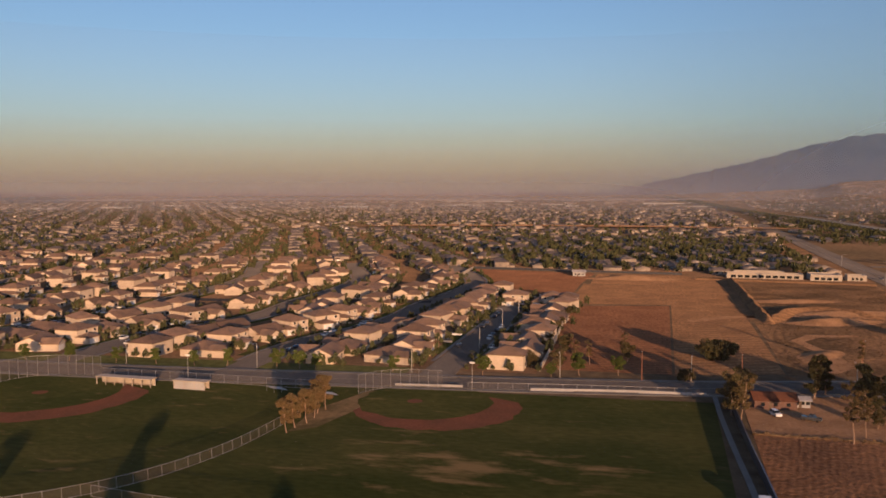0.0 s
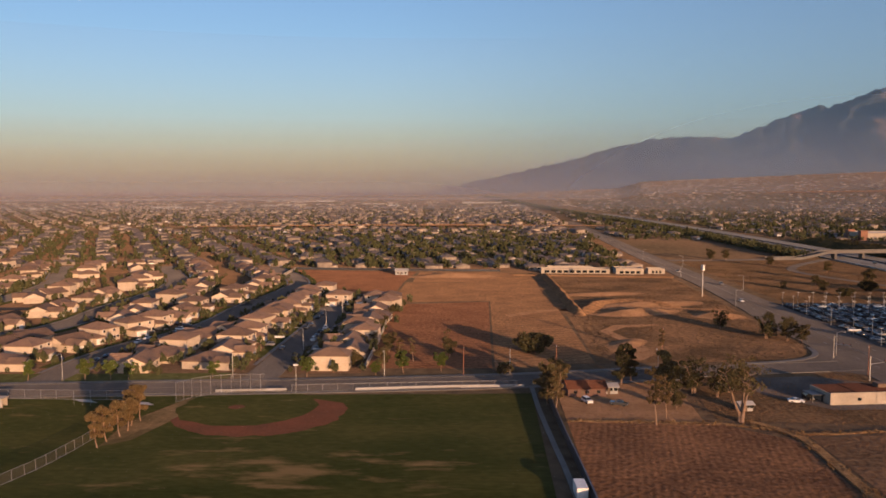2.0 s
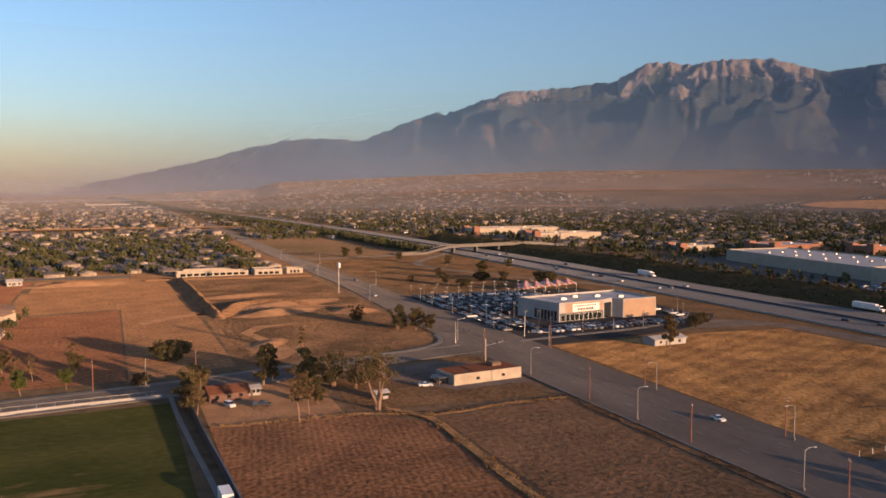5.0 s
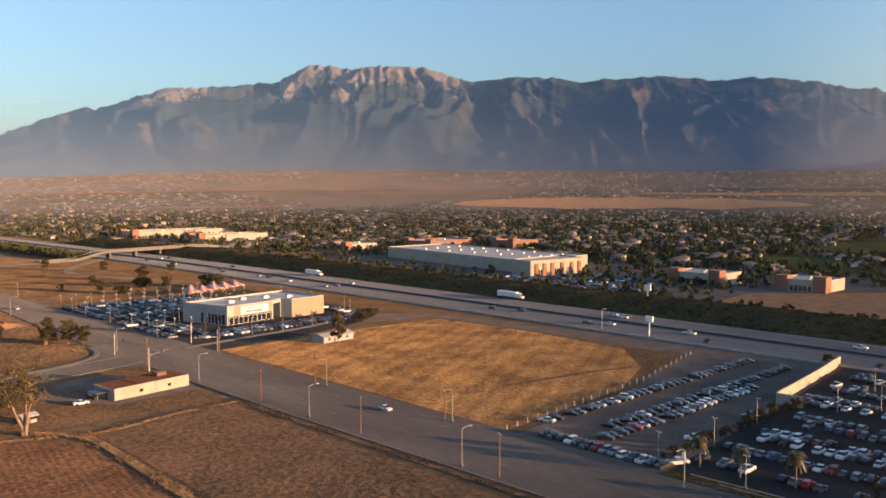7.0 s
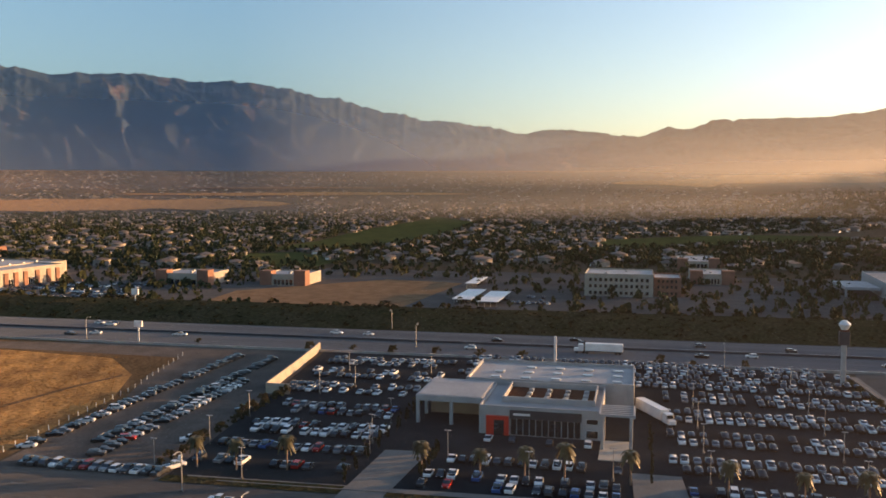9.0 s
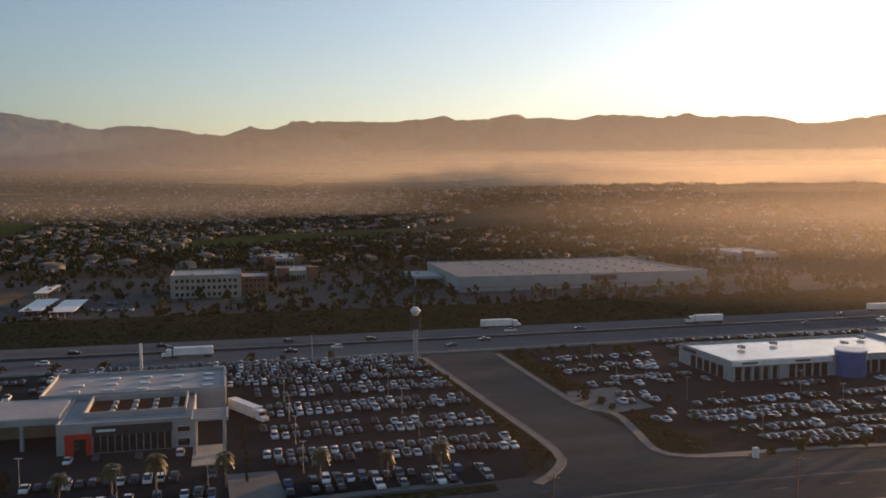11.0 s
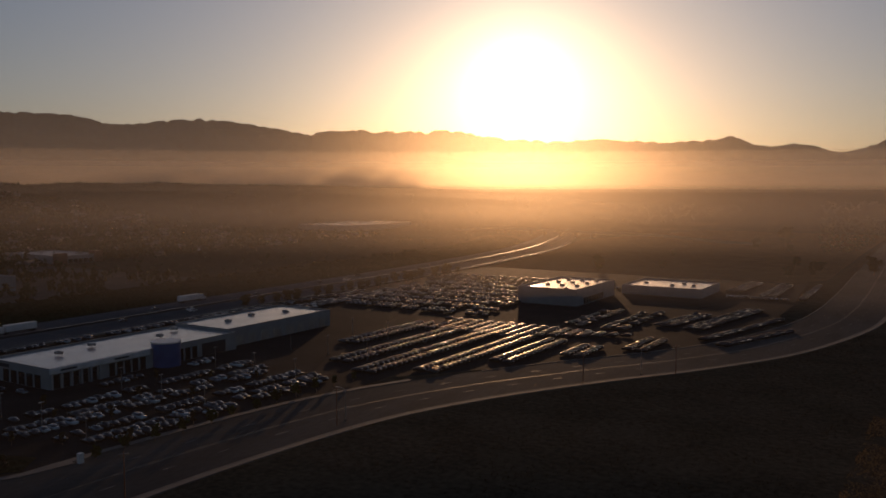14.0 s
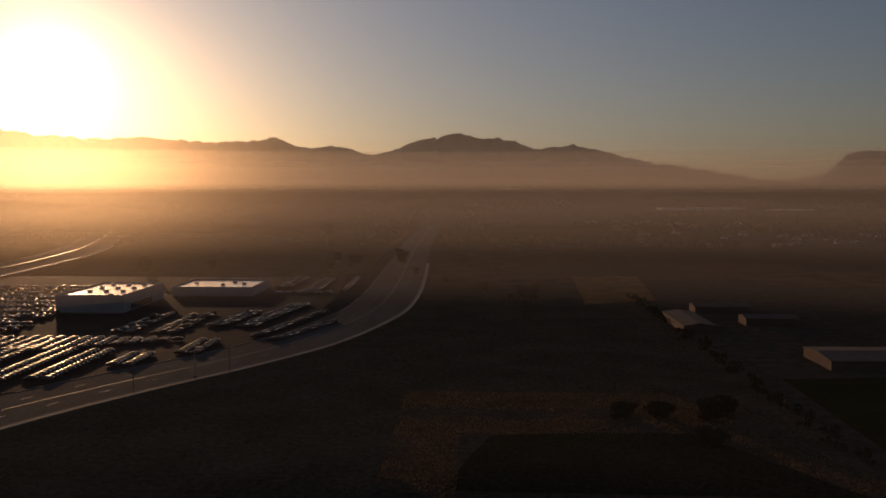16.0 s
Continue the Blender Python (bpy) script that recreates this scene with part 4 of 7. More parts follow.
    return ob


def build_red_dealer():
    t = thing("car_dealership", "white flat-roofed car showroom with a red entrance panel", "dealership")
    show = [(220, 9), (247.3, 9), (247.3, 41), (220, 41)]
    flat_block(t, show, 7.8, M["white_wall"], M["roof_flat"])
    back = [(247.3, 1), (275, 1), (275, 50), (247.3, 50)]
    flat_block(t, back, 8.8, M["white_wall"], M["roof_flat"], label="tall white service hall wall")
    # open service drive at the north end
    part("roof", made((226, 247.2, 41.2, 60, 6.4, 8.0)), M["white_wall"], t, "white canopy slab over the service drive")
    part("roof", made((226.6, 246.8, 41.6, 59.4, 8.0, 8.12)), M["roof_flat"], t, "flat pale roof")
    for x, y in ((226.5, 59.5), (236, 59.5), (246, 59.5), (226.5, 50)):
        part("column", made((x - 0.45, x + 0.45, y - 0.45, y + 0.45, 0, 6.4), bevel=0.05), M["white_wall"], t)
    part("wall", made((238, 247.2, 43, 58.6, 0, 6.4)), M["tan_wall"], t, "shaded service wall")
    front_a, front_b = (220, 41), (220, 9)
    wall_panel(t, "fascia", front_a, front_b, 8.2, 27.0, 4.6, 6.9, M["dark_fascia"], 0.3, "dark fascia band over the showroom glass")
    wall_panel(t, "brand_plate", front_a, front_b, 9.2, 13.6, 5.5, 6.1, M["white_metal"], 0.4, "plain white plate")
    window_row(t, front_a, front_b, 8.4, 26.8, 0.3, 4.5, 11, 0.25, False)
    portal = wall_panel(t, "entrance", front_a, front_b, 2.0, 8.0, 0, 5.2, M["red_panel"], 0.8, "bright red entrance surround")
    wall_panel(portal, "door", front_a, front_b, 4.1, 6.8, 0, 4.2, M["glass"], 0.9, "dark glass entrance door")
    window_row(t, front_a, front_b, 28, 31.4, 4.2, 5.6, 1)
    window_row(t, front_a, front_b, 28, 31.4, 0.6, 2.6, 1)
    # sunk plant yard on the showroom roof
    bm = bmesh.new()
    for b in ((227.6, 228.0, 11, 36), (245.6, 246, 11, 36), (228, 245.6, 11, 11.4), (228, 245.6, 35.6, 36)):
        box(bm, b[0], b[1], b[2], b[3], 6.9, 8.5)
    part("screen", bm, M["white_wall"], t, "low white screen round the plant yard")
    part("plant_deck", made((228, 245.6, 11.4, 35.6, 6.9, 7.0)), M["clay"], t, "rust-red plant deck")
    roof_units(t, [(232 + 4.5 * (k % 3), 14 + 5.2 * (k // 3)) for k in range(12)], 7.0, 1.0)
    for k in range(14):
        x, y = 253 + 7.5 * (k % 3), 6 + 9 * (k // 3)
        bm = made((x - 0.8, x + 0.8, y - 1.5, y + 1.5, 7.9, 8.4), bevel=0.2)
        part("skylight", bm, M["lamp_lens"], t, "domed white skylight")
    # louvred canopy at the south end
    for x in (212.6, 221.4):
        for y in (1.4, 8.4):
            part("column", made((x - 0.4, x + 0.4, y - 0.4, y + 0.4, 0, 8.6), bevel=0.05), M["white_wall"], t)
    for k in range(6):
        part("louvre", made((212.4 + 1.75 * k, 213.0 + 1.75 * k, 0.6, 9.2, 8.6, 9.2)), M["white_wall"], t)
    part("canopy_beam", made((212, 222, 0.4, 0.9, 8.5, 9.3)), M["white_wall"], t)
    part("canopy_beam", made((212, 222, 8.9, 9.3, 8.5, 9.3)), M["white_wall"], t)
    part("paving", made((204, 220, 1.5, 9, 0.12, 0.3)), M["cream_wall"], t, "warm paved forecourt")
    return t


build_red_dealer()


def build_banner_dealer():
    t = thing("car_dealership", "white and tan car showroom with a long white banner", "dealership")
    pts = [(199, 356), (226, 360), (233, 363.5), (236, 358), (256, 359), (253, 392), (191, 384)]
    flat_block(t, pts, 9.4, M["white_wall"], M["roof_flat"])
    wall_panel(t, "cladding", pts[0], pts[1], 4, 27, 4.3, 8.8, M["tan_wall"], 0.1, "tan front wall")
    wall_panel(t, "glazing", pts[0], pts[1], 0.6, 27, 0.1, 4.2, M["dark_fascia"], 0.06, "dark recessed showroom front")
    ban = wall_panel(t, "banner", pts[0], pts[1], 8, 24.5, 4.6, 8.2, M["white_metal"], 0.25, "white banner with dark bars of writing")
    for k in range(9):
        wall_panel(ban, "writing", pts[0], pts[1], 9 + 1.55 * k, 10 + 1.55 * k, 6.9, 7.6, M["dark_fascia"], 0.3)
    for k in range(6):
        wall_panel(ban, "writing", pts[0], pts[1], 11 + 1.7 * k, 12.3 + 1.7 * k, 5.1, 6.2, M["dark_fascia"], 0.3)
    wall_panel(t, "cladding", pts[3], pts[4], 0.5, 19.6, 0.2, 8.9, M["tan_wall"], 0.1, "brown side wall")
    wall_panel(t, "recess", pts[1], pts[2], 0.6, 7.2, 0.2, 7.6, M["glass"], 0.1, "dark glazed recess")
    window_row(t, pts[6], pts[0], 12, 28, 0.4, 5.4, 7)
    window_row(t, pts[0], pts[1], 1, 26, 0.4, 3.6, 9)
    roof_units(t, [(210, 372), (220, 378), (232, 376), (242, 370)], 8.5, 1.5)
    return t


build_banner_dealer()


def build_tent(x, y, turn):
    t = thing("tent", "red and white striped open sales tent", "tent", "sales tents", pose(x, y, 0, 0, 0, turn))
    bm = bmesh.new()
    peak = bm.verts.new((0, 0, 6.4))
    n = 16
    rim = []
    for k in range(n):
        u = k / n * 4
        s, f = int(u), u - int(u)
        c = [(-4.5, -4.5), (4.5, -4.5), (4.5, 4.5), (-4.5, 4.5), (-4.5, -4.5)]
        rim.append((c[s][0] + (c[s + 1][0] - c[s][0]) * f, c[s][1] + (c[s + 1][1] - c[s][1]) * f))
    mid = [bm.verts.new((a * 0.42, b * 0.42, 4.5)) for a, b in rim]
    low = [bm.verts.new((a, b, 3.2)) for a, b in rim]
    hem = [bm.verts.new((a, b, 2.7)) for a, b in rim]
    for k in range(n):
        j = (k + 1) % n
        for f in (bm.faces.new((mid[k], mid[j], peak)), bm.faces.new((low[k], low[j], mid[j], mid[k])), bm.faces.new((hem[k], hem[j], low[j], low[k]))):
            f.material_index = k % 2
    part("canopy", bm, (M["tent_red"], M["white_wall"]), t)
    for a in (-4.3, 4.3):
        for b in (-4.3, 4.3):
            part("pole", rod(bmesh.new(), (a, b, 0), (a, b, 3.2), 0.08), M["white_metal"], t)


for x, y in ((236, 465), (245, 468), (254, 471), (263, 474), (272, 477), (241, 474), (259, 480)):
    build_tent(x, y, 12)


def build_blue_dealer():
    t = thing("car_dealership", "long white car showroom with a blue entrance drum", "dealership")
    a = [(250, -245), (284, -245), (284, -163), (250, -163)]
    flat_block(t, a, 7.0, M["white_wall"], M["roof_shiny"], 0.6)
    b = [(255, -310), (286, -310), (286, -245.2), (255, -245.2)]
    flat_block(t, b, 7.6, M["white_wall"], M["roof_shiny"], 0.6)
    fa, fb = (250, -163), (250, -245)
    # colonnade: piers with dark glass behind them
    for s0, s1, n in ((0.8, 18, 5), (22, 38, 5), (52, 62, 3)):
        window_row(t, fa, fb, s0, s1, 0.2, 4.7, n, 0.9, False)
    for k in range(6):
        wall_panel(t, "pier", fa, fb, 0.2 + 3.6 * k, 0.9 + 3.6 * k, 0, 5.4, M["white_wall"], 0.9)
    wall_panel(t, "fascia", fa, fb, 0.1, 39, 5.2, 6.9, M["white_metal"], 0.9, "white fascia band")
    wall_panel(t, "brand_plate", fa, fb, 3.5, 9.5, 5.8, 6.4, M["dark_fascia"], 1.0, "plain dark plate")
    wall_panel(t, "brand_plate", fa, fb, 24, 30, 5.8, 6.4, M["dark_fascia"], 1.0, "plain dark plate")
    na, nb = (284, -163), (250, -163)
    window_row(t, na, nb, 8, 30, 0.2, 4.4, 5, 1.2, False)
    wall_panel(t, "brand_plate", na, nb, 3, 12, 5.0, 6.2, M["dark_fascia"], 0.2, "plain dark plate")
    bm = rod(bmesh.new(), (249, -209, 0), (249, -209, 8.7), 5.2, sides=36)
    drum = part("entrance_drum", bm, M["blue_panel"], t, "round blue entrance tower")
    part("rim", rod(bmesh.new(), (249, -209, 8.7), (249, -209, 9.2), 5.4, sides=36), M["white_metal"], drum, "white top rim")
    wall_panel(t, "door", fa, fb, 64, 76, 0.2, 5, M["dark_fascia"], 0.15, "dark service opening")
    ga, gb = (255, -245.2), (255, -310)
    for k in range(8):
        wall_panel(t, "garage_door", ga, gb, 4 + 7.6 * k, 8.4 + 7.6 * k, 0.2, 4.2, M["steel"], 0.1)
    roof_units(t, [(270, -180), (274, -196), (268, -222), (276, -236), (272, -262), (276, -280), (270, -296)], 6.9, 1.3)
    return t


build_blue_dealer()


def build_hall(name, label, category, pts, h, wall, roof, front=None, windows=None, units=()):
    t = thing(name, label, category)
    flat_block(t, pts, h, wall, roof, 0.8)
    if windows:
        window_row(t, *windows)
    roof_units(t, units, h - 0.8, 1.2)
    return t


south = build_hall("car_dealership", "large plain grey dealership hall among rows of stored cars", "dealership", [(181, -486), (216, -486), (216, -428), (181, -428)], 9.4,
                   M["white_wall"], M["roof_shiny"], units=[(189 + 9 * (k % 3), -478 + 15 * (k // 3)) for k in range(10)])
window_row(south, (181, -428), (181, -486), 10, 40, 0.4, 4, 8)
build_hall("car_dealership", "low white showroom beyond the large dealership hall", "dealership", [(132, -538), (180, -538), (180, -496), (132, -496)], 5.6, M["white_wall"], M["roof_shiny"],
           units=[(142, -516), (150, -524), (154, -512), (172, -518)])

ware = build_hall("warehouse_store", "huge pale warehouse store with a grey ribbed roof", "store", [(503, -308), (612, -302), (606, -142), (502, -137)], 9.6, M["white_wall"], M["roof_dull"],
                  units=[(520 + 14 * (k % 6), -290 + 20 * (k // 6)) for k in range(42)])
wall_panel(ware, "brand_plate", (502, -137), (503, -308), 88, 106, 5.2, 8.2, M["dark_fascia"], 0.3, "plain dark plate with a red bar")
wall_panel(ware, "stripe", (502, -137), (503, -308), 2, 170, 2.2, 2.9, M["tan_wall"], 0.15, "tan stripe")
part("canopy", made((540, 575, -137, -118, 4.6, 6.2)), M["white_wall"], ware, "pale entrance canopy")
for x in (542, 556, 573):
    part("column", made((x - 0.6, x + 0.6, -119.5, -118.3, 0, 4.6)), M["white_wall"], ware)

off = build_hall("office_building", "pale three-storey office building with rows of small windows", "office", [(514, -8), (548, -8), (548, 32), (514, 32)], 13.5, M["cream_wall"], M["roof_flat"],
                 units=[(524, 20), (536, 8)])
for z in (1.2, 5.2, 9.0):
    window_row(off, (514, 32), (514, -8), 2, 38, z, z + 1.9, 12, 1.4, False)
wing = build_hall("office_wing", "terracotta office wing with small dark windows", "office", [(518, -24), (546, -24), (546, -8.3), (518, -8.3)], 11.5, M["orange_wall"], M["roof_flat"])
for z in (1.2, 5.0, 8.4):
    window_row(wing, (518, -8.3), (518, -24), 1.5, 14, z, z + 1.7, 5, 1.2, False)

store = build_hall("department_store", "long cream department store with terracotta portals", "store", [(480, 420), (560, 420), (566, 596), (500, 600)], 9.6, M["cream_wall"], M["roof_flat"],
                   units=[(510 + 14 * (k % 4), 440 + 30 * (k // 4)) for k in range(20)])
front = build_hall("store_front", "warm cream store front block with tall portals", "store", [(464, 398), (520, 392), (524, 419.6), (468, 419.6)], 11.5, M["cream_wall"], M["roof_flat"])
for k, s in enumerate((4, 12, 20, 30, 40, 48)):
    wall_panel(front, "portal", (464, 398), (520, 392), s, s + 3.2, 0, 9.2, M["orange_wall"], 0.8, "terracotta portal pier")
window_row(front, (464, 398), (520, 392), 7.4, 11.6, 0.4, 5, 2)
window_row(front, (464, 398), (520, 392), 24, 29.6, 0.4, 5, 3)
for x, y, w, d, h, wall in ((508, 276, 30, 36, 8, "cream_wall"), (522, 214, 30, 30, 7.5, "cream_wall"), (590, 640, 60, 40, 8, "orange_wall"), (520, 690, 40, 26, 6, "cream_wall"), (660, 590, 40, 30, 8, "orange_wall"),
                           (470, 900, 90, 30, 8, "cream_wall"), (440, 1010, 120, 40, 9, "cream_wall"), (700, -60, 60, 30, 6, "cream_wall"), (640, -470, 70, 40, 7, "white_wall"), (590, -60, 40, 26, 7, "cream_wall")):
    s = build_hall("shop_building", "flat-roofed shop with pale stucco walls and warm corner towers", "shop", [(x, y), (x + w, y), (x + w, y + d), (x, y + d)], h, M[wall], M["roof_flat"],
                   units=[(x + w * 0.4, y + d * 0.5), (x + w * 0.7, y + d * 0.6)])
    part("corner_tower", made((x - 1, x + 7, y - 1, y + 7, 0, h + 2.4)), M["orange_wall"], s, "terracotta corner tower")
    part("corner_tower", made((x - 1, x + 7, y + d - 7, y + d + 1, 0, h + 2.0)), M["orange_wall"], s, "terracotta corner tower")
    window_row(s, (x, y + d), (x, y), 8, d - 8, 0.5, 3.8, 5, 0.8, False)


def build_carport(x, y, w, d):
    t = thing("carport", "white flat carport roof on thin posts", "carport", "office carports")
    part("roof", made((x, x + w, y, y + d, 3.0, 3.3)), M["white_metal"], t)
    for px in (x + 1, x + w - 1):
        for k in range(4):
            py = y + 1 + (d - 2) * k / 3
            part("post", rod(bmesh.new(), (px, py, 0), (px, py, 3.0), 0.12), M["steel"], t)


build_carport(459, 90, 46, 11)
build_carport(452, 74, 46, 12)
build_carport(534, 101, 40, 8)


# ---- small buildings near the farm
def gable(bm, x0, x1, y0, y1, z, h, axis="x", over=0.5, slot=0):
    """A ridged roof with thickness over a rectangle; axis is the ridge's way."""
    x0, x1, y0, y1 = x0 - over, x1 + over, y0 - over, y1 + over
    if axis == "x":
        m = (y0 + y1) / 2
        sec = [(y0, z), (m, z + h), (y1, z), (y1, z - 0.2), (m, z + h - 0.25), (y0, z - 0.2)]
        A, B = [bm.verts.new((x0, a, b)) for a, b in sec], [bm.verts.new((x1, a, b)) for a, b in sec]
    else:
        m = (x0 + x1) / 2
        sec = [(x0, z), (m, z + h), (x1, z), (x1, z - 0.2), (m, z + h - 0.25), (x0, z - 0.2)]
        A, B = [bm.verts.new((a, y0, b)) for a, b in sec], [bm.verts.new((a, y1, b)) for a, b in sec]
    n = len(sec)
    for k in range(n):
        bm.faces.new((A[k], B[k], B[(k + 1) % n], A[(k + 1) % n])).material_index = slot
    bm.faces.new((A[0], A[1], A[4], A[5])), bm.faces.new((A[1], A[2], A[3], A[4]))
    bm.faces.new((B[0], B[1], B[4], B[5])), bm.faces.new((B[1], B[2], B[3], B[4]))
    bmesh.ops.recalc_face_normals(bm, faces=bm.faces)
    return bm


def hip(bm, x0, x1, y0, y1, z, h, over=0.5):
    x0, x1, y0, y1 = x0 - over, x1 + over, y0 - over, y1 + over
    w, d = x1 - x0, y1 - y0
    k = min(w, d) / 2
    if w > d:
        r0, r1 = (x0 + k, (y0 + y1) / 2), (x1 - k, (y0 + y1) / 2)
    else:
        r0, r1 = ((x0 + x1) / 2, y0 + k), ((x0 + x1) / 2, y1 - k)
    lo = [bm.verts.new((a, b, z - 0.2)) for a, b in ((x0, y0), (x1, y0), (x1, y1), (x0, y1))]
    c = [bm.verts.new((a, b, z)) for a, b in ((x0, y0), (x1, y0), (x1, y1), (x0, y1))]
    p, q = bm.verts.new((*r0, z + h)), bm.verts.new((*r1, z + h))
    if w > d:
        fs = ((c[0], c[1], q, p), (c[1], c[2], q), (c[2], c[3], p, q), (c[3], c[0], p))
    else:
        fs = ((c[0], c[1], p), (c[1], c[2], q, p), (c[2], c[3], q), (c[3], c[0], p, q))
    for f in fs:
        bm.faces.new(f)
    bm.faces.new(lo[::-1])
    for k in range(4):
        bm.faces.new((lo[k], lo[(k + 1) % 4], c[(k + 1) % 4], c[k]))
    return bm


def gable_end(bm, x0, x1, y, z, h, axis="x"):
    """Triangle of wall under a ridge, as a thin solid."""
    if axis == "x":
        v = [bm.verts.new(p) for p in ((x0, y, z), (x1, y, z), ((x0 + x1) / 2, y, z + h), (x0, y + 0.2, z), (x1, y + 0.2, z), ((x0 + x1) / 2, y + 0.2, z + h))]
    else:
        v = [bm.verts.new(p) for p in ((y, x0, z), (y, x1, z), (y, (x0 + x1) / 2, z + h), (y + 0.2, x0, z), (y + 0.2, x1, z), (y + 0.2, (x0 + x1) / 2, z + h))]
    for f in ((0, 1, 2), (5, 4, 3), (0, 3, 4, 1), (1, 4, 5, 2), (2, 5, 3, 0)):
        bm.faces.new([v[k] for k in f])
    bmesh.ops.recalc_face_normals(bm, faces=bm.faces)


def build_long_store():
    t = thing("roadside_building", "long low white building with a patched brown roof", "building", m=pose(104, 255.2, 0, 0, 0, 8))
    part("wall", made((0, 26.5, 0, 12, 0, 3.2)), M["cream_wall"], t)
    part("parapet", made((0, 26.5, 0, 0.3, 3.2, 3.75), (0, 0.3, 0.3, 12, 3.2, 3.5)), M["cream_wall"], t)
    part("roof", made((0.3, 9, 0.3, 12.4, 3.2, 3.45), (9, 19, 0.3, 12.4, 3.2, 3.6), (19, 26.9, 0.3, 12.4, 3.2, 3.4)), M["clay"], t, "flat brown patched roof")
    part("roof_box", made((18, 21.5, 5, 8, 3.8, 5.0)), M["roof_tile"], t)
    for x in (8.5, 18.5):
        part("window", made((x, x + 1.2, -0.08, 0.1, 1.3, 2.2)), M["glass"], t)
    part("door", made((-0.08, 0.1, 4, 5.2, 0, 2.1)), M["dark_fascia"], t)
    part("awning", made((-4, 0, 3, 9, 2.4, 2.6)), M["dark_fascia"], t)
    for x, y in ((-3.7, 3.3), (-3.7, 8.7)):
        part("post", rod(bmesh.new(), (x, y, 0), (x, y, 2.4), 0.08), M["steel"], t)


build_long_store()


def build_cottage(name, label, m, w, d, h, rh, wall, roof, axis="x"):
    t = thing(name, label, "house", m=m)
    bm = made((0, w, 0, d, 0, h))
    if axis == "x":
        gable_end(bm, 0, d, 0, h, rh, "y"), gable_end(bm, 0, d, w - 0.2, h, rh, "y")
    else:
        gable_end(bm, 0, w, 0, h, rh), gable_end(bm, 0, w, d - 0.2, h, rh)
    part("wall", bm, wall, t)
    part("roof", gable(bmesh.new(), 0, w, 0, d, h + 0.1, rh, axis), roof, t)
    for k in range(3):
        part("window", made((w * (0.15 + 0.3 * k), w * (0.15 + 0.3 * k) + 1.1, -0.06, 0.1, 1.0, 2.0)), M["glass"], t)
    part("door", made((w * 0.34, w * 0.34 + 0.9, -0.07, 0.1, 0, 2.0)), M["wood"], t)
    return t


build_cottage("farmhouse", "low farmhouse with a red-brown roof among trees", pose(27, 262, 0, 0, 0, 6), 12, 8, 2.6, 1.7, M["school_wall"], M["clay"])
build_cottage("shed", "small white shed behind the farmhouse", pose(38, 266, 0, 0, 0, 6), 5, 4, 2.2, 0.9, M["white_wall"], M["roof_flat"])
build_cottage("shed", "small white shed beside a dry tree", pose(75, 247, 0, 0, 0, 10), 4, 3, 2.0, 0.7, M["white_wall"], M["roof_flat"])
build_cottage("cottage", "low pale cottage in the golden field", pose(206, 289, 0, 0, 0, 3), 16, 8, 2.6, 1.0, M["white_wall"], M["roof_flat"])
build_cottage("barn", "small white shed at the edge of a brown field", pose(-62, 612, 0, 0, 0, 6), 9, 6, 3.0, 1.4, M["white_wall"], M["roof_flat"])
for x, y, w, d in ((-106, -420, 14, 42), (-140, -450, 28, 12), (-150, -412, 24, 12), (-160, -330, 34, 26), (-196, -306, 24, 16)):
    build_cottage("school_block", "low dark school building with a red-brown roof", pose(x, y, 0), w, d, 3.6, 1.2, M["school_wall"], M["roof_tile"], "y" if d > w else "x")


# ---- site walls
def site_wall(name, line, h, material, label, thick=0.4):
    lone(name, strip_mesh(line, -thick / 2, thick / 2, -0.1, h), material, label, "wall", "structure")


site_wall("wall_dealer", smooth_line([(248, 115), (282, 119), (318, 124)]), 3.4, M["cream_wall"], "tall cream block wall round the dealer lot")
site_wall("wall_dealer_end", smooth_line([(248, 107), (248, 115)]), 3.4, M["cream_wall"], "tall cream block wall end")
site_wall("wall_tract", smooth_line([(-41, 295), (-43, 361), (-46, 420), (-50, 483), (-88, 490)]), 2.0, M["cream_wall"], "cream block wall behind the tract houses")
site_wall("wall_tract_north", smooth_line([(-138, 530), (-142, 645)]), 2.0, M["cream_wall"], "cream block wall at the edge of the field")
site_wall("wall_field", smooth_line([(-40, 267), (-10, 272), (14, 274)]), 1.0, M["white_wall"], "low white wall along the ball field")
site_wall("wall_field", smooth_line([(-84, 263), (-62, 266)]), 0.9, M["white_wall"], "low white wall behind the backstop")
site_wall("wall_north_plots", smooth_line([(22, 612), (70, 606), (134, 600)]), 1.1, M["berm"], "pale wall along the dry field")
site_wall("wall_north_plots", smooth_line([(-142, 650), (-40, 642), (14, 640)]), 1.6, M["dark_fascia"], "dark fence at the end of the fields")
band("pavement_path", smooth_line([(16.5, 274), (17, 249), (18.5, 215), (20, 186), (22, 120)]), -0.7, 0.7, -0.2, 0.14, M["concrete"], "pale concrete path beside the ball field", "footpath")
site_wall("wall_path", smooth_line([(20.5, 278), (21, 249), (22, 215), (23.2, 186), (25, 120)]), 2.5, M["dark_fascia"], "dark fence between path and farm")
band("ground_weed_strip", smooth_line([(72, 236), (83, 222), (83, 190), (82, 160), (84, 120)]), -1.2, 1.2, -0.2, 0.12, M["straw"], "strip of tall dry weeds between two fields", "verge")
band("ground_weed_strip", smooth_line([(26, 235), (60, 233.5), (66, 234)]), -1.2, 1.2, -0.2, 0.12, M["straw"], "strip of dry weeds", "verge")
band("ground_weed_strip", smooth_line([(86, 225), (110, 229), (130, 229)]), -1.0, 1.0, -0.2, 0.12, M["straw"], "strip of dry weeds", "verge")
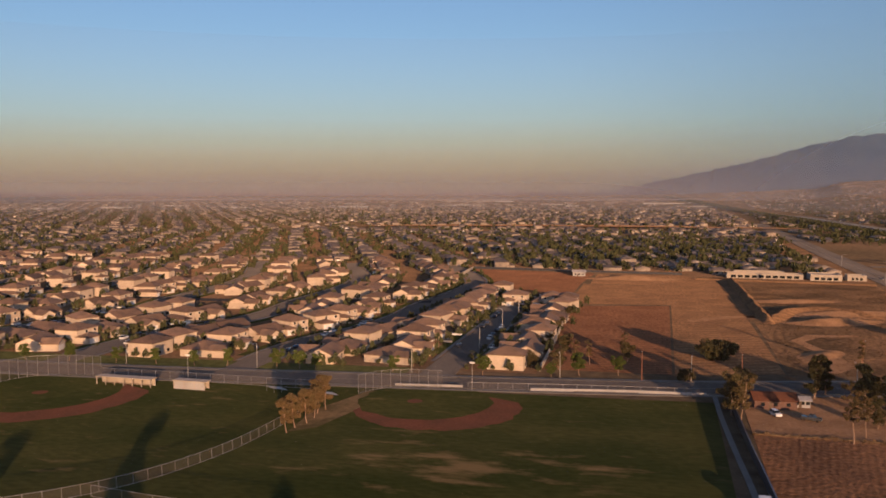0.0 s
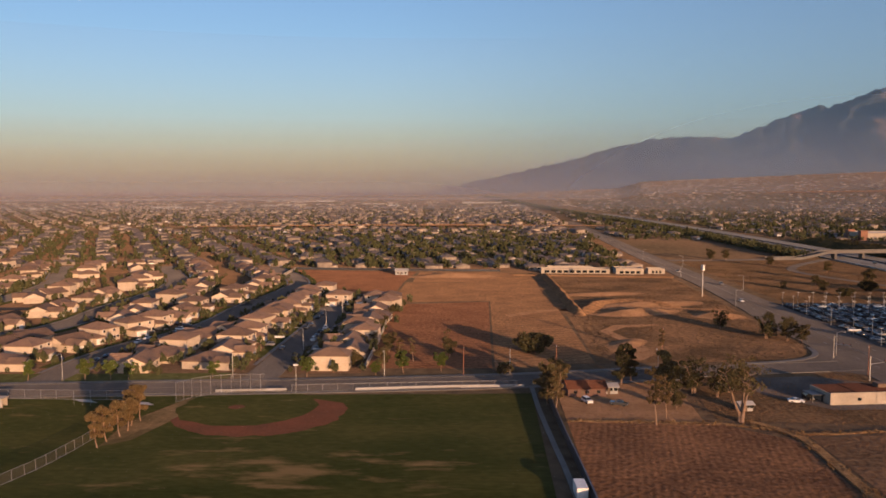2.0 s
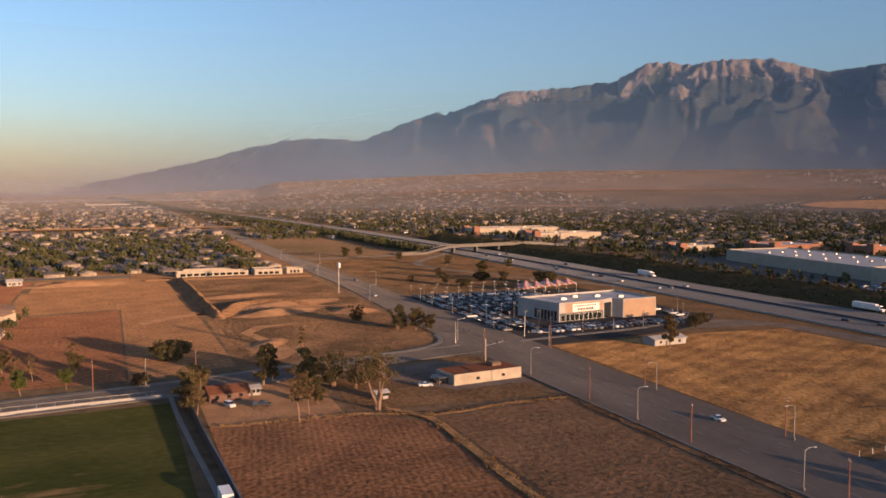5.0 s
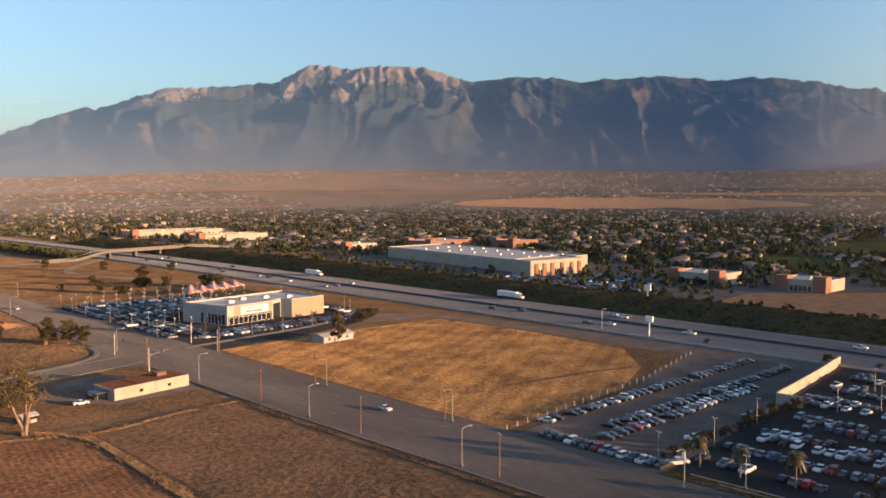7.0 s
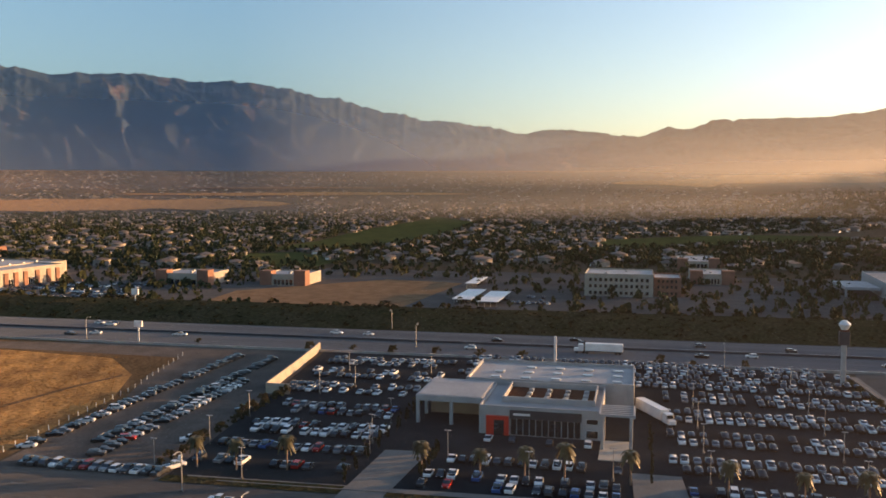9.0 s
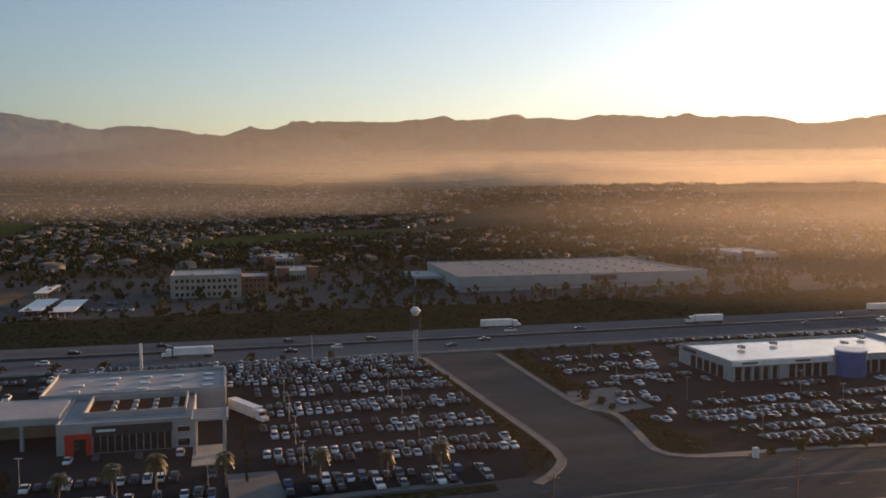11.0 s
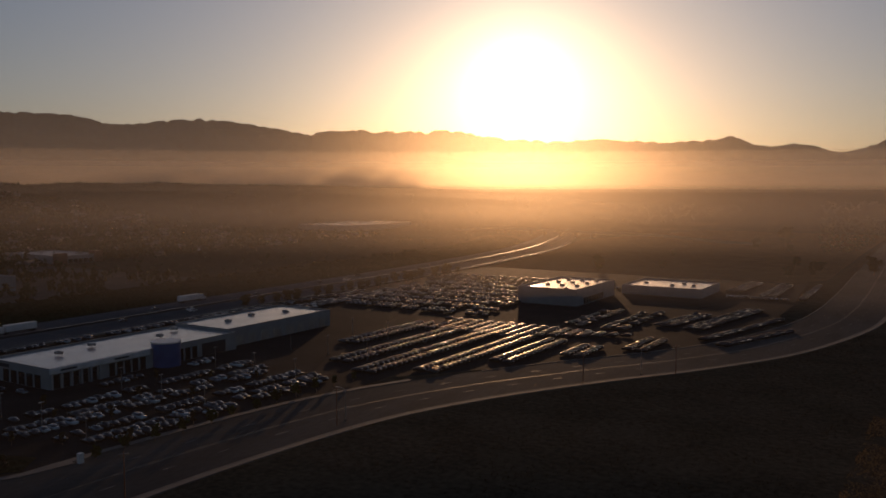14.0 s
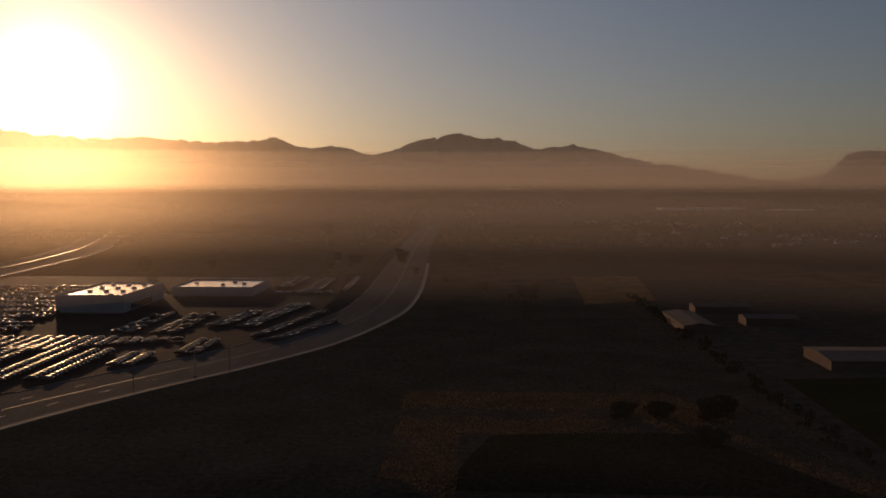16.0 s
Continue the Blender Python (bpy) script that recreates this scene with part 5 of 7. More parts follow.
band("ground_weed_strip", [p for p in MAIN if 60 < p.y < 226], -19.5, -17.0, -0.2, 0.14, M["dark_scrub"], "strip of brown weeds along the road", "verge")


def build_berm(line, height, half, label):
    """A long bank of thrown-up earth with a worn, uneven crest."""
    bm = bmesh.new()
    rows = []
    for i, p in enumerate(line):
        d = (line[min(i + 1, len(line) - 1)] - line[max(i - 1, 0)]).normalized()
        side = Vector((d.y, -d.x, 0))
        end = min(1.0, i / 3, (len(line) - 1 - i) / 3)
        h = height * end * (1 + 0.35 * noise.noise(Vector((p.x * 0.09, p.y * 0.09, 4))))
        sway = 1.1 * noise.noise(Vector((p.y * 0.07, 2, 1)))
        rows.append([bm.verts.new(p + side * (half * o + sway) + Vector((0, 0, 0.04 + h * z))) for o, z in ((-1, 0), (-0.5, 0.55), (-0.15, 1), (0.2, 0.95), (0.6, 0.4), (1.1, 0))])
    for a, b in zip(rows, rows[1:]):
        for k in range(5):
            bm.faces.new((a[k], b[k], b[k + 1], a[k + 1])).smooth = True
    lone("ground_berm", bm, M["straw"], label, "bank", "structure")


build_berm(smooth_line([(45, 622), (47, 560), (48, 500), (49, 460), (50, 424)], 5), 2.4, 3.2, "long bank of bare earth beside a ditch")
build_berm(smooth_line([(50, 430), (57, 452), (66, 470), (76, 476), (90, 470), (106, 456)], 4), 2.2, 5.0, "curved bank of bare earth in the rough field")
band("ground_ditch", smooth_line([(39, 622), (41, 560), (42, 500), (43, 430)]), lambda u: -2.4 - 1.5 * noise.noise(Vector((u * 9, 1, 0))), lambda u: 2.4, -0.2, 0.1, M["dark_scrub"], "overgrown drainage ditch", "ditch")
for x, y, w, d, h in ((44, 628, 50, 11, 3.6), (50, 645, 34, 9, 3.4), (98, 624, 20, 16, 4.4), (122, 628, 12, 10, 4.0)):
    shop = build_hall("roadside_shop", "low pale roadside shop with a flat brown roof", "shop", [(x, y), (x + w, y), (x + w, y + d), (x, y + d)], h, M["cream_wall"], M["roof_dull"])
    window_row(shop, (x, y), (x + w, y), 2, w - 2, 0.6, 2.4, max(3, int(w / 5)), 1.2, False)


def build_mound(cx, cy, rx, ry, h, turn, name="ground_mound", mat="berm"):
    bm = bmesh.new()
    n, m = 28, 9
    c, s = math.cos(radians(turn)), math.sin(radians(turn))
    hub = bm.verts.new((cx, cy, h))
    prev = None
    rings = []
    for j in range(1, m + 1):
        u = j / m
        row = []
        for k in range(n):
            a = k * math.tau / n
            w = 1 + 0.22 * noise.noise(Vector((math.cos(a) * 1.3 + cx, math.sin(a) * 1.3 + cy, 0)))
            x, y = rx * u * w * math.cos(a), ry * u * w * math.sin(a)
            z = h * (math.cos(math.pi * u) * 0.5 + 0.5) * (1 + 0.3 * noise.noise(Vector((x * 0.15 + cx, y * 0.15, 2)))) + 0.03
            row.append(bm.verts.new((cx + x * c - y * s, cy + x * s + y * c, z)))
        rings.append(row)
    for k in range(n):
        bm.faces.new((hub, rings[0][k], rings[0][(k + 1) % n]))
    for a, b in zip(rings, rings[1:]):
        for k in range(n):
            bm.faces.new((a[k], b[k], b[(k + 1) % n], a[(k + 1) % n]))
    for f in bm.faces:
        f.smooth = True
    lone(name, bm, M[mat], "rounded mound of bare dry earth", "mound", "structure")


for v in ((80, 436, 26, 10, 2.4, 22), (92, 468, 34, 12, 1.6, 16), (118, 428, 13, 12, 2.4, 10), (70, 510, 30, 10, 1.1, 12),
          (-20, 604, 34, 12, 2.6, 4), (60, 350, 18, 7, 1.0, 60)):
    build_mound(*v)

for x, y, w, d, h in ((735, -1090, 95, 150, 9), (860, -1240, 60, 60, 7), (-620, -2060, 190, 70, 11), (-760, -2010, 90, 50, 9), (-330, -2500, 120, 60, 9), (-900, -2100, 80, 60, 9), (420, -2300, 120, 60, 8), (-700, 2750, 220, 60, 10), (-1000, 2850, 260, 60, 10), (-300, 2950, 160, 50, 10), (-60, 2600, 120, 40, 9)):
    build_hall("warehouse", "distant low white warehouse with a flat bright roof", "warehouse", [(x, y), (x + w, y), (x + w, y + d), (x, y + d)], h, M["white_wall"], M["roof_shiny"],
               units=[(x + w * (0.2 + 0.15 * k), y + d * 0.5) for k in range(5)])
far_strip(-20.5, 9, 1284, 1322, "berm", "pale bare channel across the town", 41.0)
for k in range(22):
    b, r = radians(-44 + 2.4 * k + 0.9 * math.sin(k * 2.3)), 2480 + 260 * math.sin(k * 1.9) + 8 * k
    x, y, w = r * math.sin(b), r * math.cos(b), 60 + 45 * math.sin(k * 3.1)
    build_hall("warehouse", "distant long white warehouse at the edge of the town", "warehouse", [(x, y), (x + w, y), (x + w, y + 40), (x, y + 40)], 6, M["white_wall"], M["roof_flat"])
# rounded corner where the street meets the main road
patch("road_corner", [(104, 313), (118, 319), (126, 325), (131, 333), (133, 345), (140, 345), (140, 290), (128, 300), (110, 304)], 0.185, M["asphalt"], "worn asphalt at the street corner", "road")
corner = smooth_line([(96, 312.5), (108, 315.5), (118, 319.5), (126, 325.5), (131, 334), (133, 346)], 3)
band("trim_kerb", corner, -2.2, 0.0, -0.2, 0.34, M["concrete"], "pale concrete corner kerb", "kerb")
# ---------------------------------------------------------------- houses
def house_walls(bm, x0, x1, y0, y1, h):
    box(bm, x0, x1, y0, y1, 0, h)


def tract_house(kind):
    """A stucco tract house that faces -y; its origin is the middle of the plot's ground."""
    t = thing("house", ("single-storey tract house with tan stucco and a clay tile roof", "two-storey tract house with pale stucco and a clay tile roof",
                        "tract house with a gabled garage wing and brown tile roof", "two-storey tract house with a low front wing",)[kind], "house", "tract houses")
    walls, roof = bmesh.new(), bmesh.new()
    if kind == 0:
        house_walls(walls, -7, 7, -4, 9, 3.0)
        hip(roof, -7, 7, -4, 9, 3.0, 2.4)
        house_walls(walls, -7, -0.6, -9, -4, 2.8)
        gable(roof, -7, -0.6, -9, -3, 2.9, 1.7, "y")
        gable_end(walls, -7, -0.6, -9, 2.8, 1.7)
    elif kind == 1:
        house_walls(walls, -6.5, 6.5, -3, 8, 5.6)
        hip(roof, -6.5, 6.5, -3, 8, 5.6, 2.2)
        house_walls(walls, -6.5, 0.2, -8.5, -3, 2.9)
        hip(roof, -6.5, 0.2, -8.5, -2.6, 2.9, 1.4)
    elif kind == 2:
        house_walls(walls, -7.5, 7.5, -3, 7.5, 3.1)
        gable(roof, -7.5, 7.5, -3, 7.5, 3.2, 2.6, "x")
        gable_end(walls, -3, 7.5, -7.5, 3.1, 2.5, "y"), gable_end(walls, -3, 7.5, 7.3, 3.1, 2.5, "y")
        house_walls(walls, -7.5, -0.5, -9, -3, 2.9)
        gable(roof, -7.5, -0.5, -9, -2, 3.0, 2.0, "y")
        gable_end(walls, -7.5, -0.5, -9, 2.9, 1.9)
    else:
        house_walls(walls, -3, 7, -5, 8, 5.5)
        hip(roof, -3, 7, -5, 8, 5.5, 2.3)
        house_walls(walls, -7.4, -3, -8, 6, 2.9)
        hip(roof, -7.4, -2.8, -8, 6, 2.9, 1.3)
    part("wall", walls, M["house_wall"], t)
    part("roof", roof, M["roof_tile"], t)
    gy = (-9, -8.5, -9, -8)[kind]
    gx = (-6.4, -5.8, -6.8, -7.2)[kind]
    gw = (5.0, 5.0, 5.0, 3.8)[kind]
    g = part("garage_door", made((gx, gx + gw, gy - 0.07, gy + 0.06, 0.05, 2.25)), M["white_metal"], t, "white panelled garage door")
    fy = (-4, -3, -3, -5)[kind]
    part("door", made((1.2, 2.2, fy - 0.07, fy + 0.06, 0.05, 2.1)), M["wood"], t)
    for x, z in ((3.6, 0.9), (5.2, 0.9)) + (((-1.5, 3.8), (3.6, 3.8)) if kind in (1, 3) else ()):
        w = part("window", made((x, x + 1.3, fy - 0.1, fy + 0.06, z, z + 1.3)), M["white_metal"], t)
        part("pane", made((x + 0.1, x + 1.2, fy - 0.14, fy - 0.02, z + 0.1, z + 1.2)), M["glass"], w)
    by = (9, 8, 7.5, 8)[kind]
    for x in (-4, 1.5):
        part("window", made((x, x + 1.6, by - 0.06, by + 0.08, 0.9, 2.1)), M["glass"], t)
    return t


HOUSES = [tract_house(k) for k in range(4)]
fresh = [True] * 4
rng = random.Random(11)


def put_house(x, y, face, kind=None):
    k = rng.randrange(4) if kind is None else kind
    m = pose(x, y, 0, 0, 0, face)
    if fresh[k]:
        HOUSES[k].matrix_basis = m
        fresh[k] = False
    else:
        copy_thing(HOUSES[k], m)


def on_field(x, y):
    """Open land where no house or tree stands by chance."""
    if -142 < x < 165 and y < 648 and y > 250:
        return not (x < -44 and y < 486) and not (x < -90 and y < 520)
    if 120 < x < 440 and -800 < y < 980:
        return True
    if y >= 980 and abs(x - float(np.interp(y, (980, 1300, 2100, 3200), (318, 300, 220, 60)))) < 42 or y > 900 and abs(x - 151) < 16:
        return True
    b, r = math.degrees(math.atan2(x, y)), math.hypot(x, y)
    if any(p < b < q and u - 20 < r < v + 20 for p, q, u, v in STRIPS):
        return True
    return False


STREETS = [-75 - 71 * k for k in range(9)]


def bend(i, y):
    """Sideways swing of the winding tract streets."""
    return 0.0 if i == 0 else (30 * math.sin((y - 330) / 105 + 0.4 * i) + 9 * math.sin(y / 41 + 0.3 * i)) * smooth(310, 400, y)


spots = []
for i, sx in enumerate(STREETS):
    for side in (-1, 1):
        y = 302 + (sx + 75) * 0.09
        while y < 660:
            x = sx + side * 21.5 + bend(i, y)
            cross = i > 0 and abs(y - (446 + 12 * math.sin(i * 1.7))) < 9
            if not (i == 0 and y > 470) and not (i == 1 and y > 520 and side == 1) and not cross and rng.random() < 0.93:
                slope = math.degrees(math.atan((bend(i, y + 4) - bend(i, y - 4)) / 8))
                spots.append((x + side * rng.uniform(-2.5, 2.5), y, (90 if side == 1 else -90) + slope + rng.gauss(0, 7)))
            y += 17.0 + rng.uniform(-0.2, 1.6)
for x in (-96, -78, -60):
    spots.append((x, 462, 0))
spots.sort(key=lambda s: math.hypot(s[0], s[1]))
near_houses = [s for s in spots if math.atan2(-s[0], s[1]) < radians(44)][:190]
for x, y, f in near_houses:
    put_house(x, y, -f)
more_spots = [s for s in spots if s not in near_houses]

# streets, footpaths and front gardens of the tract
for i, sx in enumerate(STREETS):
    y0 = 276 + (sx + 75) * 0.09
    top = 438 if i == 0 else 668
    line = smooth_line([(sx + bend(i, y0 + (top - y0) * k / 12), y0 + (top - y0) * k / 12) for k in range(13)])
    band("road_tract", line, -6.0, 6.0, -0.2, 0.14, M["asphalt"], "grey asphalt residential street", "road")
    for side in (-1, 1):
        a, b = sorted((side * 6.6, side * 8.0))
        band("pavement_tract", line[2:], a, b, -0.2, 0.2, M["concrete"], "pale concrete footpath", "footpath")
        a, b = sorted((side * 8.0, side * 12.0))
        band("ground_front_garden", line[3:], a, b, -0.2, 0.12, M["turf"], "green front gardens along the street", "lawn")
cross_line = smooth_line([(STREETS[i] + bend(i, 446), 446 + 12 * math.sin(i * 1.7)) for i in range(1, 9)])
band("road_tract", cross_line, -5.0, 5.0, -0.2, 0.17, M["asphalt_dark"], "narrow dark residential cross street", "road")
patch("road_cul_de_sac", disc_pts(-75, 440, 13.5, n=28), 0.15, M["asphalt"], "round end of a residential street", "road")
patch("ground_verge_tract", [(-300, 262), (-180, 269), (-110, 278), (-86, 281), (-86, 291), (-120, 288), (-300, 276)], 0.07, M["golf"], "green verge in front of the tract", "lawn")


# ---------------------------------------------------------------- trees
def leaf_mass(bm, centre, radius, count, size, r, flat=0.8, slot=0):
    for _ in range(count):
        d = Vector((r.gauss(0, 1), r.gauss(0, 1), r.gauss(0, 1)))
        d.normalize()
        p = Vector(centre) + Vector((d.x * radius, d.y * radius, d.z * radius * flat)) * (0.35 + 0.65 * r.random() ** 0.5)
        a = Vector((r.gauss(0, 1), r.gauss(0, 1), r.gauss(0, 1))).normalized() * size * r.uniform(0.6, 1.3)
        b = a.cross(Vector((r.gauss(0, 1), r.gauss(0, 1), r.gauss(0, 1)))).normalized() * size * r.uniform(0.5, 1.0)
        bm.faces.new([bm.verts.new(q) for q in (p - a, p + b * 0.7, p + a, p - b * 0.7)]).material_index = slot


def tree(label, height, spread, leaf, seed, trunk=0.35, bare=0.35, clumps=22, dense=46, size=0.55, stems=1, category="tree", flat=0.8):
    """Tapered trunk, forked limbs and a ragged crown of leaf clumps."""
    r = random.Random(seed)
    t = thing("tree", label, category, "")
    wood, crown = bmesh.new(), bmesh.new()
    tips = []
    for s in range(stems):
        base = Vector((r.uniform(-0.5, 0.5) * (stems > 1), r.uniform(-0.5, 0.5) * (stems > 1), 0))
        lean = Vector((r.uniform(-0.12, 0.12), r.uniform(-0.12, 0.12), 1)) * (1 if stems == 1 else 0.95)
        if stems > 1:
            lean += Vector((math.cos(s * 2.1), math.sin(s * 2.1), 0)) * 0.28
        p, w = base, trunk
        n = 5
        for k in range(n):
            q = p + lean * (height * 0.8 / n) + Vector((r.uniform(-0.25, 0.25), r.uniform(-0.25, 0.25), 0))
            rod(wood, p, q, w, w * 0.78, 7)
            if (k + 1) / n > bare:
                for _ in range(3):
                    a = r.random() * math.tau
                    out = Vector((math.cos(a), math.sin(a), r.uniform(0.35, 0.9))) * spread * r.uniform(0.4, 0.85)
                    rod(wood, q, q + out, w * 0.42, w * 0.12, 5)
                    tips.append(q + out)
            p, w = q, w * 0.78
        tips.append(p + Vector((0, 0, height * 0.1)))
    for k in range(clumps):
        c = tips[k % len(tips)] + Vector((r.gauss(0, 0.16), r.gauss(0, 0.16), r.gauss(0, 0.12))) * spread
        if k % 3 == 2:
            a, h = r.random() * math.tau, r.uniform(bare + 0.08, 0.8)
            reach = spread * (0.75 - 0.45 * abs(h - 0.45)) * r.uniform(0.3, 0.9)
            c = Vector((math.cos(a) * reach, math.sin(a) * reach, height * h))
        if c.z < height * bare * 0.85:
            c.z = height * bare + r.random()
        c.z = min(c.z, height * 0.97)
        leaf_mass(crown, c, spread * r.uniform(0.22, 0.42), dense, size, r, flat)
    part("trunk", wood, M["bark"], t)
    part("crown", crown, M[leaf], t)
    return t


def palm(height, seed):
    r = random.Random(seed)
    t = thing("palm_tree", "tall palm with sunlit fronds and a thin trunk", "palm", "dealer palms")
    wood, crown = bmesh.new(), bmesh.new()
    for k in range(5):
        rod(wood, (0.05 * k, 0, height * k / 5), (0.05 * (k + 1), 0, height * (k + 1) / 5), 0.22 - 0.015 * k, 0.21 - 0.015 * k, 8)
    top = Vector((0.25, 0, height))
    for k in range(46):
        a = k * 2.4 + r.random()
        rise_by = r.uniform(-0.7, 1.2)
        prev, wide = top, 0.16
        for s in range(1, 6):
            u = s / 5
            q = top + Vector((math.cos(a) * 2.2 * u, math.sin(a) * 2.2 * u, rise_by * 1.7 * u - 2.3 * u * u))
            side = Vector((-math.sin(a), math.cos(a), 0)) * (0.5 * math.sin(math.pi * min(0.95, u)) + 0.08)
            crown.faces.new([crown.verts.new(v) for v in (prev - side * 0.9, q - side, q + side, prev + side * 0.9)])
            prev = q
    part("trunk", wood, M["bark"], t)
    part("crown", crown, M["leaf_palm"], t)
    return t


KINDS = {
    "gum": tree("tall gum tree with bare pale limbs and thin crown", 18, 5.0, "leaf", 1, 0.5, 0.42, 48, 40, 0.36, 4),
    "thin": tree("thin dry tree with sparse brown foliage", 17, 2.0, "leaf_dry", 2, 0.25, 0.3, 40, 36, 0.32),
    "pine": tree("tall dusky evergreen tree on dry ground", 14, 2.7, "leaf_dark", 3, 0.35, 0.06, 72, 66, 0.42),
    "broad": tree("broad olive-green shade tree", 9, 3.2, "leaf", 4, 0.3, 0.2, 46, 60, 0.32),
    "brown": tree("slender tree with red-brown autumn foliage", 11, 2.2, "leaf_dry", 5, 0.2, 0.25, 36, 60, 0.42),
    "street": tree("young street tree with light green leaves", 6, 2.0, "leaf_lime", 6, 0.14, 0.22, 26, 60, 0.32),
    "bush": tree("large dark rounded thicket in a dry field", 5.5, 4.6, "leaf_dark", 7, 0.25, 0.02, 60, 110, 0.5, 4, "bush", 0.75),
    "cypress": tree("narrow dark green cypress beside a drive", 7, 0.7, "leaf_dark", 8, 0.12, 0.03, 26, 60, 0.28, 1, "tree", 1.6),
    "grey": tree("dark dense thicket of tall shrubs", 10, 3.8, "leaf_dark", 9, 0.25, 0.06, 56, 54, 0.34, 4),
    "shrub": tree("low dusty green shrub on bare ground", 2.2, 1.2, "leaf", 10, 0.08, 0.03, 16, 50, 0.2, 3, "bush"),
}
KINDS["palm"] = palm(7.2, 3)
taken = set()
rng = random.Random(21)


def plant(kind, x, y, scale=1.0, z=0.0):
    ob = KINDS[kind]
    m = pose(x, y, z, 0, 0, rng.uniform(0, 360))
    if kind not in taken:
        taken.add(kind)
        ob.matrix_basis = m @ Matrix.Scale(scale, 4)
        ob.scale = (scale,) * 3
    else:
        new_ob = copy_thing(ob, m)
        new_ob.scale = (scale * rng.uniform(0.92, 1.08),) * 3


for row in (("gum", 72, 236, 1), ("thin", 48, 232, 1), ("thin", 52, 238, 0.8), ("thin", 21.6, 243, 0.86), ("broad", 20, 252, 1.1), ("broad", 22, 260, 1.2), ("pine", 46, 279, 1.0), ("pine", 50, 284, 0.85),
            ("pine", 57, 264, 1.1), ("pine", 61, 268, 0.8), ("broad", 57, 248, 0.7), ("grey", 67, 268, 1.1), ("grey", 73, 264, 0.9), ("grey", 78, 270, 0.8), ("broad", 25, 276, 1.0),
            ("bush", 20, 329, 1.25), ("shrub", 7, 293, 2.0), ("shrub", 10, 296, 1.6), ("street", -14, 296, 1.1), ("street", -27, 293, 1.2), ("broad", -12, 321, 0.8), ("thin", -14, 330, 0.6),
            ("thin", -30, 306, 0.7), ("thin", -25, 312, 0.6), ("broad", -35, 300, 0.9), ("broad", -36, 330, 0.8), ("grey", 108, 389, 0.8), ("grey", 121, 366, 1.05), ("broad", 128, 360, 1.1), ("broad", 132, 354, 0.95),
            ("brown", 206, 279.5, 1.35), ("shrub", 250, 322, 2.5), ("shrub", 256, 326, 2.2), ("shrub", 264, 330, 2.0),
            ("broad", 205, 520, 1.0), ("bush", 212, 505, 0.8), ("bush", 236, 530, 1.0), ("broad", 244, 512, 0.9), ("broad", 250, 560, 1.3), ("bush", 268, 498, 1.3), ("broad", 216, 560, 0.8), ("shrub", 190, 545, 2.0),
            ("broad", 290, 600, 0.9), ("broad", 262, 590, 0.8), ("broad", 255, 640, 1.0), ("broad", 230, 690, 0.9), ("broad", 195, 735, 1.1), ("broad", 210, 742, 1.0),
            ("thin", 70, 330, 0.66), ("broad", 60, -690, 1.4), ("broad", 20, -560, 0.8), ("bush", 12, -700, 1.0), ("broad", -5, -520, 0.7), ("broad", -20, -480, 0.6), ("bush", 100, -700, 1.1), ("broad", 110, -640, 0.9)):
    plant(*row)
for y in (205, 210, 215, 220, 225, 230):
    plant("brown", -95 + rng.uniform(-0.8, 0.8), y, rng.uniform(0.85, 1.05))
for x, y in ((185.6, 48), (184.7, 34.3), (186.9, 24.4), (188.8, 15.7), (188.3, 1.1), (185.1, -19), (184, -34), (183, -46), (180.8, 78.9), (178.2, 90.4), (178.1, 100.4)):
    plant("palm", x, y, rng.uniform(0.95, 1.1))
for k in range(9):
    plant("cypress", 176 + 8.5 * k, 63.2, rng.uniform(0.6, 0.9))
for k in range(6):
    plant("cypress", 184 + 3.5 * k, 47.6, rng.uniform(0.5, 0.7))
for k in range(8):
    plant("cypress", 190 + 6 * k, -3.5, rng.uniform(0.4, 0.6))
for x, y in ((321, 60), (322, 78), (320, 95), (322, 112), (321, 44), (322, -8), (321, -20), (322, -38), (320, 130), (322, 180)):
    plant("shrub", x, y, rng.uniform(0.8, 1.5))
for k in range(18):
    plant("shrub", 190 + 6.3 * k, -73.6 + 0.045 * k * 6.3 + rng.uniform(-0.8, 0.8), rng.uniform(0.5, 1.3))
for k in range(20):
    plant("shrub", 190 + 6.2 * k, (-112 if k < 6 else -107) + rng.uniform(-2, 2), rng.uniform(0.6, 1.5))
for x in (-36, -60, -90, -118, -126, -134, -150, -166, -180, -196, -214, -232):
    plant("street", x + rng.uniform(-2, 2), 287 + (x + 40) * 0.10, rng.uniform(0.8, 1.2))
for k in range(26):
    plant("broad", rng.uniform(-48, -44), 300 + 7 * k, rng.uniform(0.35, 0.6))
for k in range(10):
    plant("shrub", 300 + rng.uniform(0, 16), -108 - 5 * k, rng.uniform(0.8, 1.6))
for k in range(12):
    plant("street", 176 + rng.uniform(-1, 1), -126 - 9 * k, rng.uniform(0.5, 0.75))

for k in range(16):
    plant("shrub", 178 + 4.5 * k, 109.5 + rng.uniform(-0.8, 0.8), rng.uniform(0.8, 1.5))

for x, y in ((205, -124), (216, -122), (226, -126), (194, -128), (203.5, -150), (203.5, -180), (203.5, -208), (219, -145), (219, -172), (219, -200), (232, -150), (232, -190), (180, -140), (179, -160), (177, -200)):
    plant("brown", x + rng.uniform(-1, 1), y + rng.uniform(-2, 2), rng.uniform(0.28, 0.42))
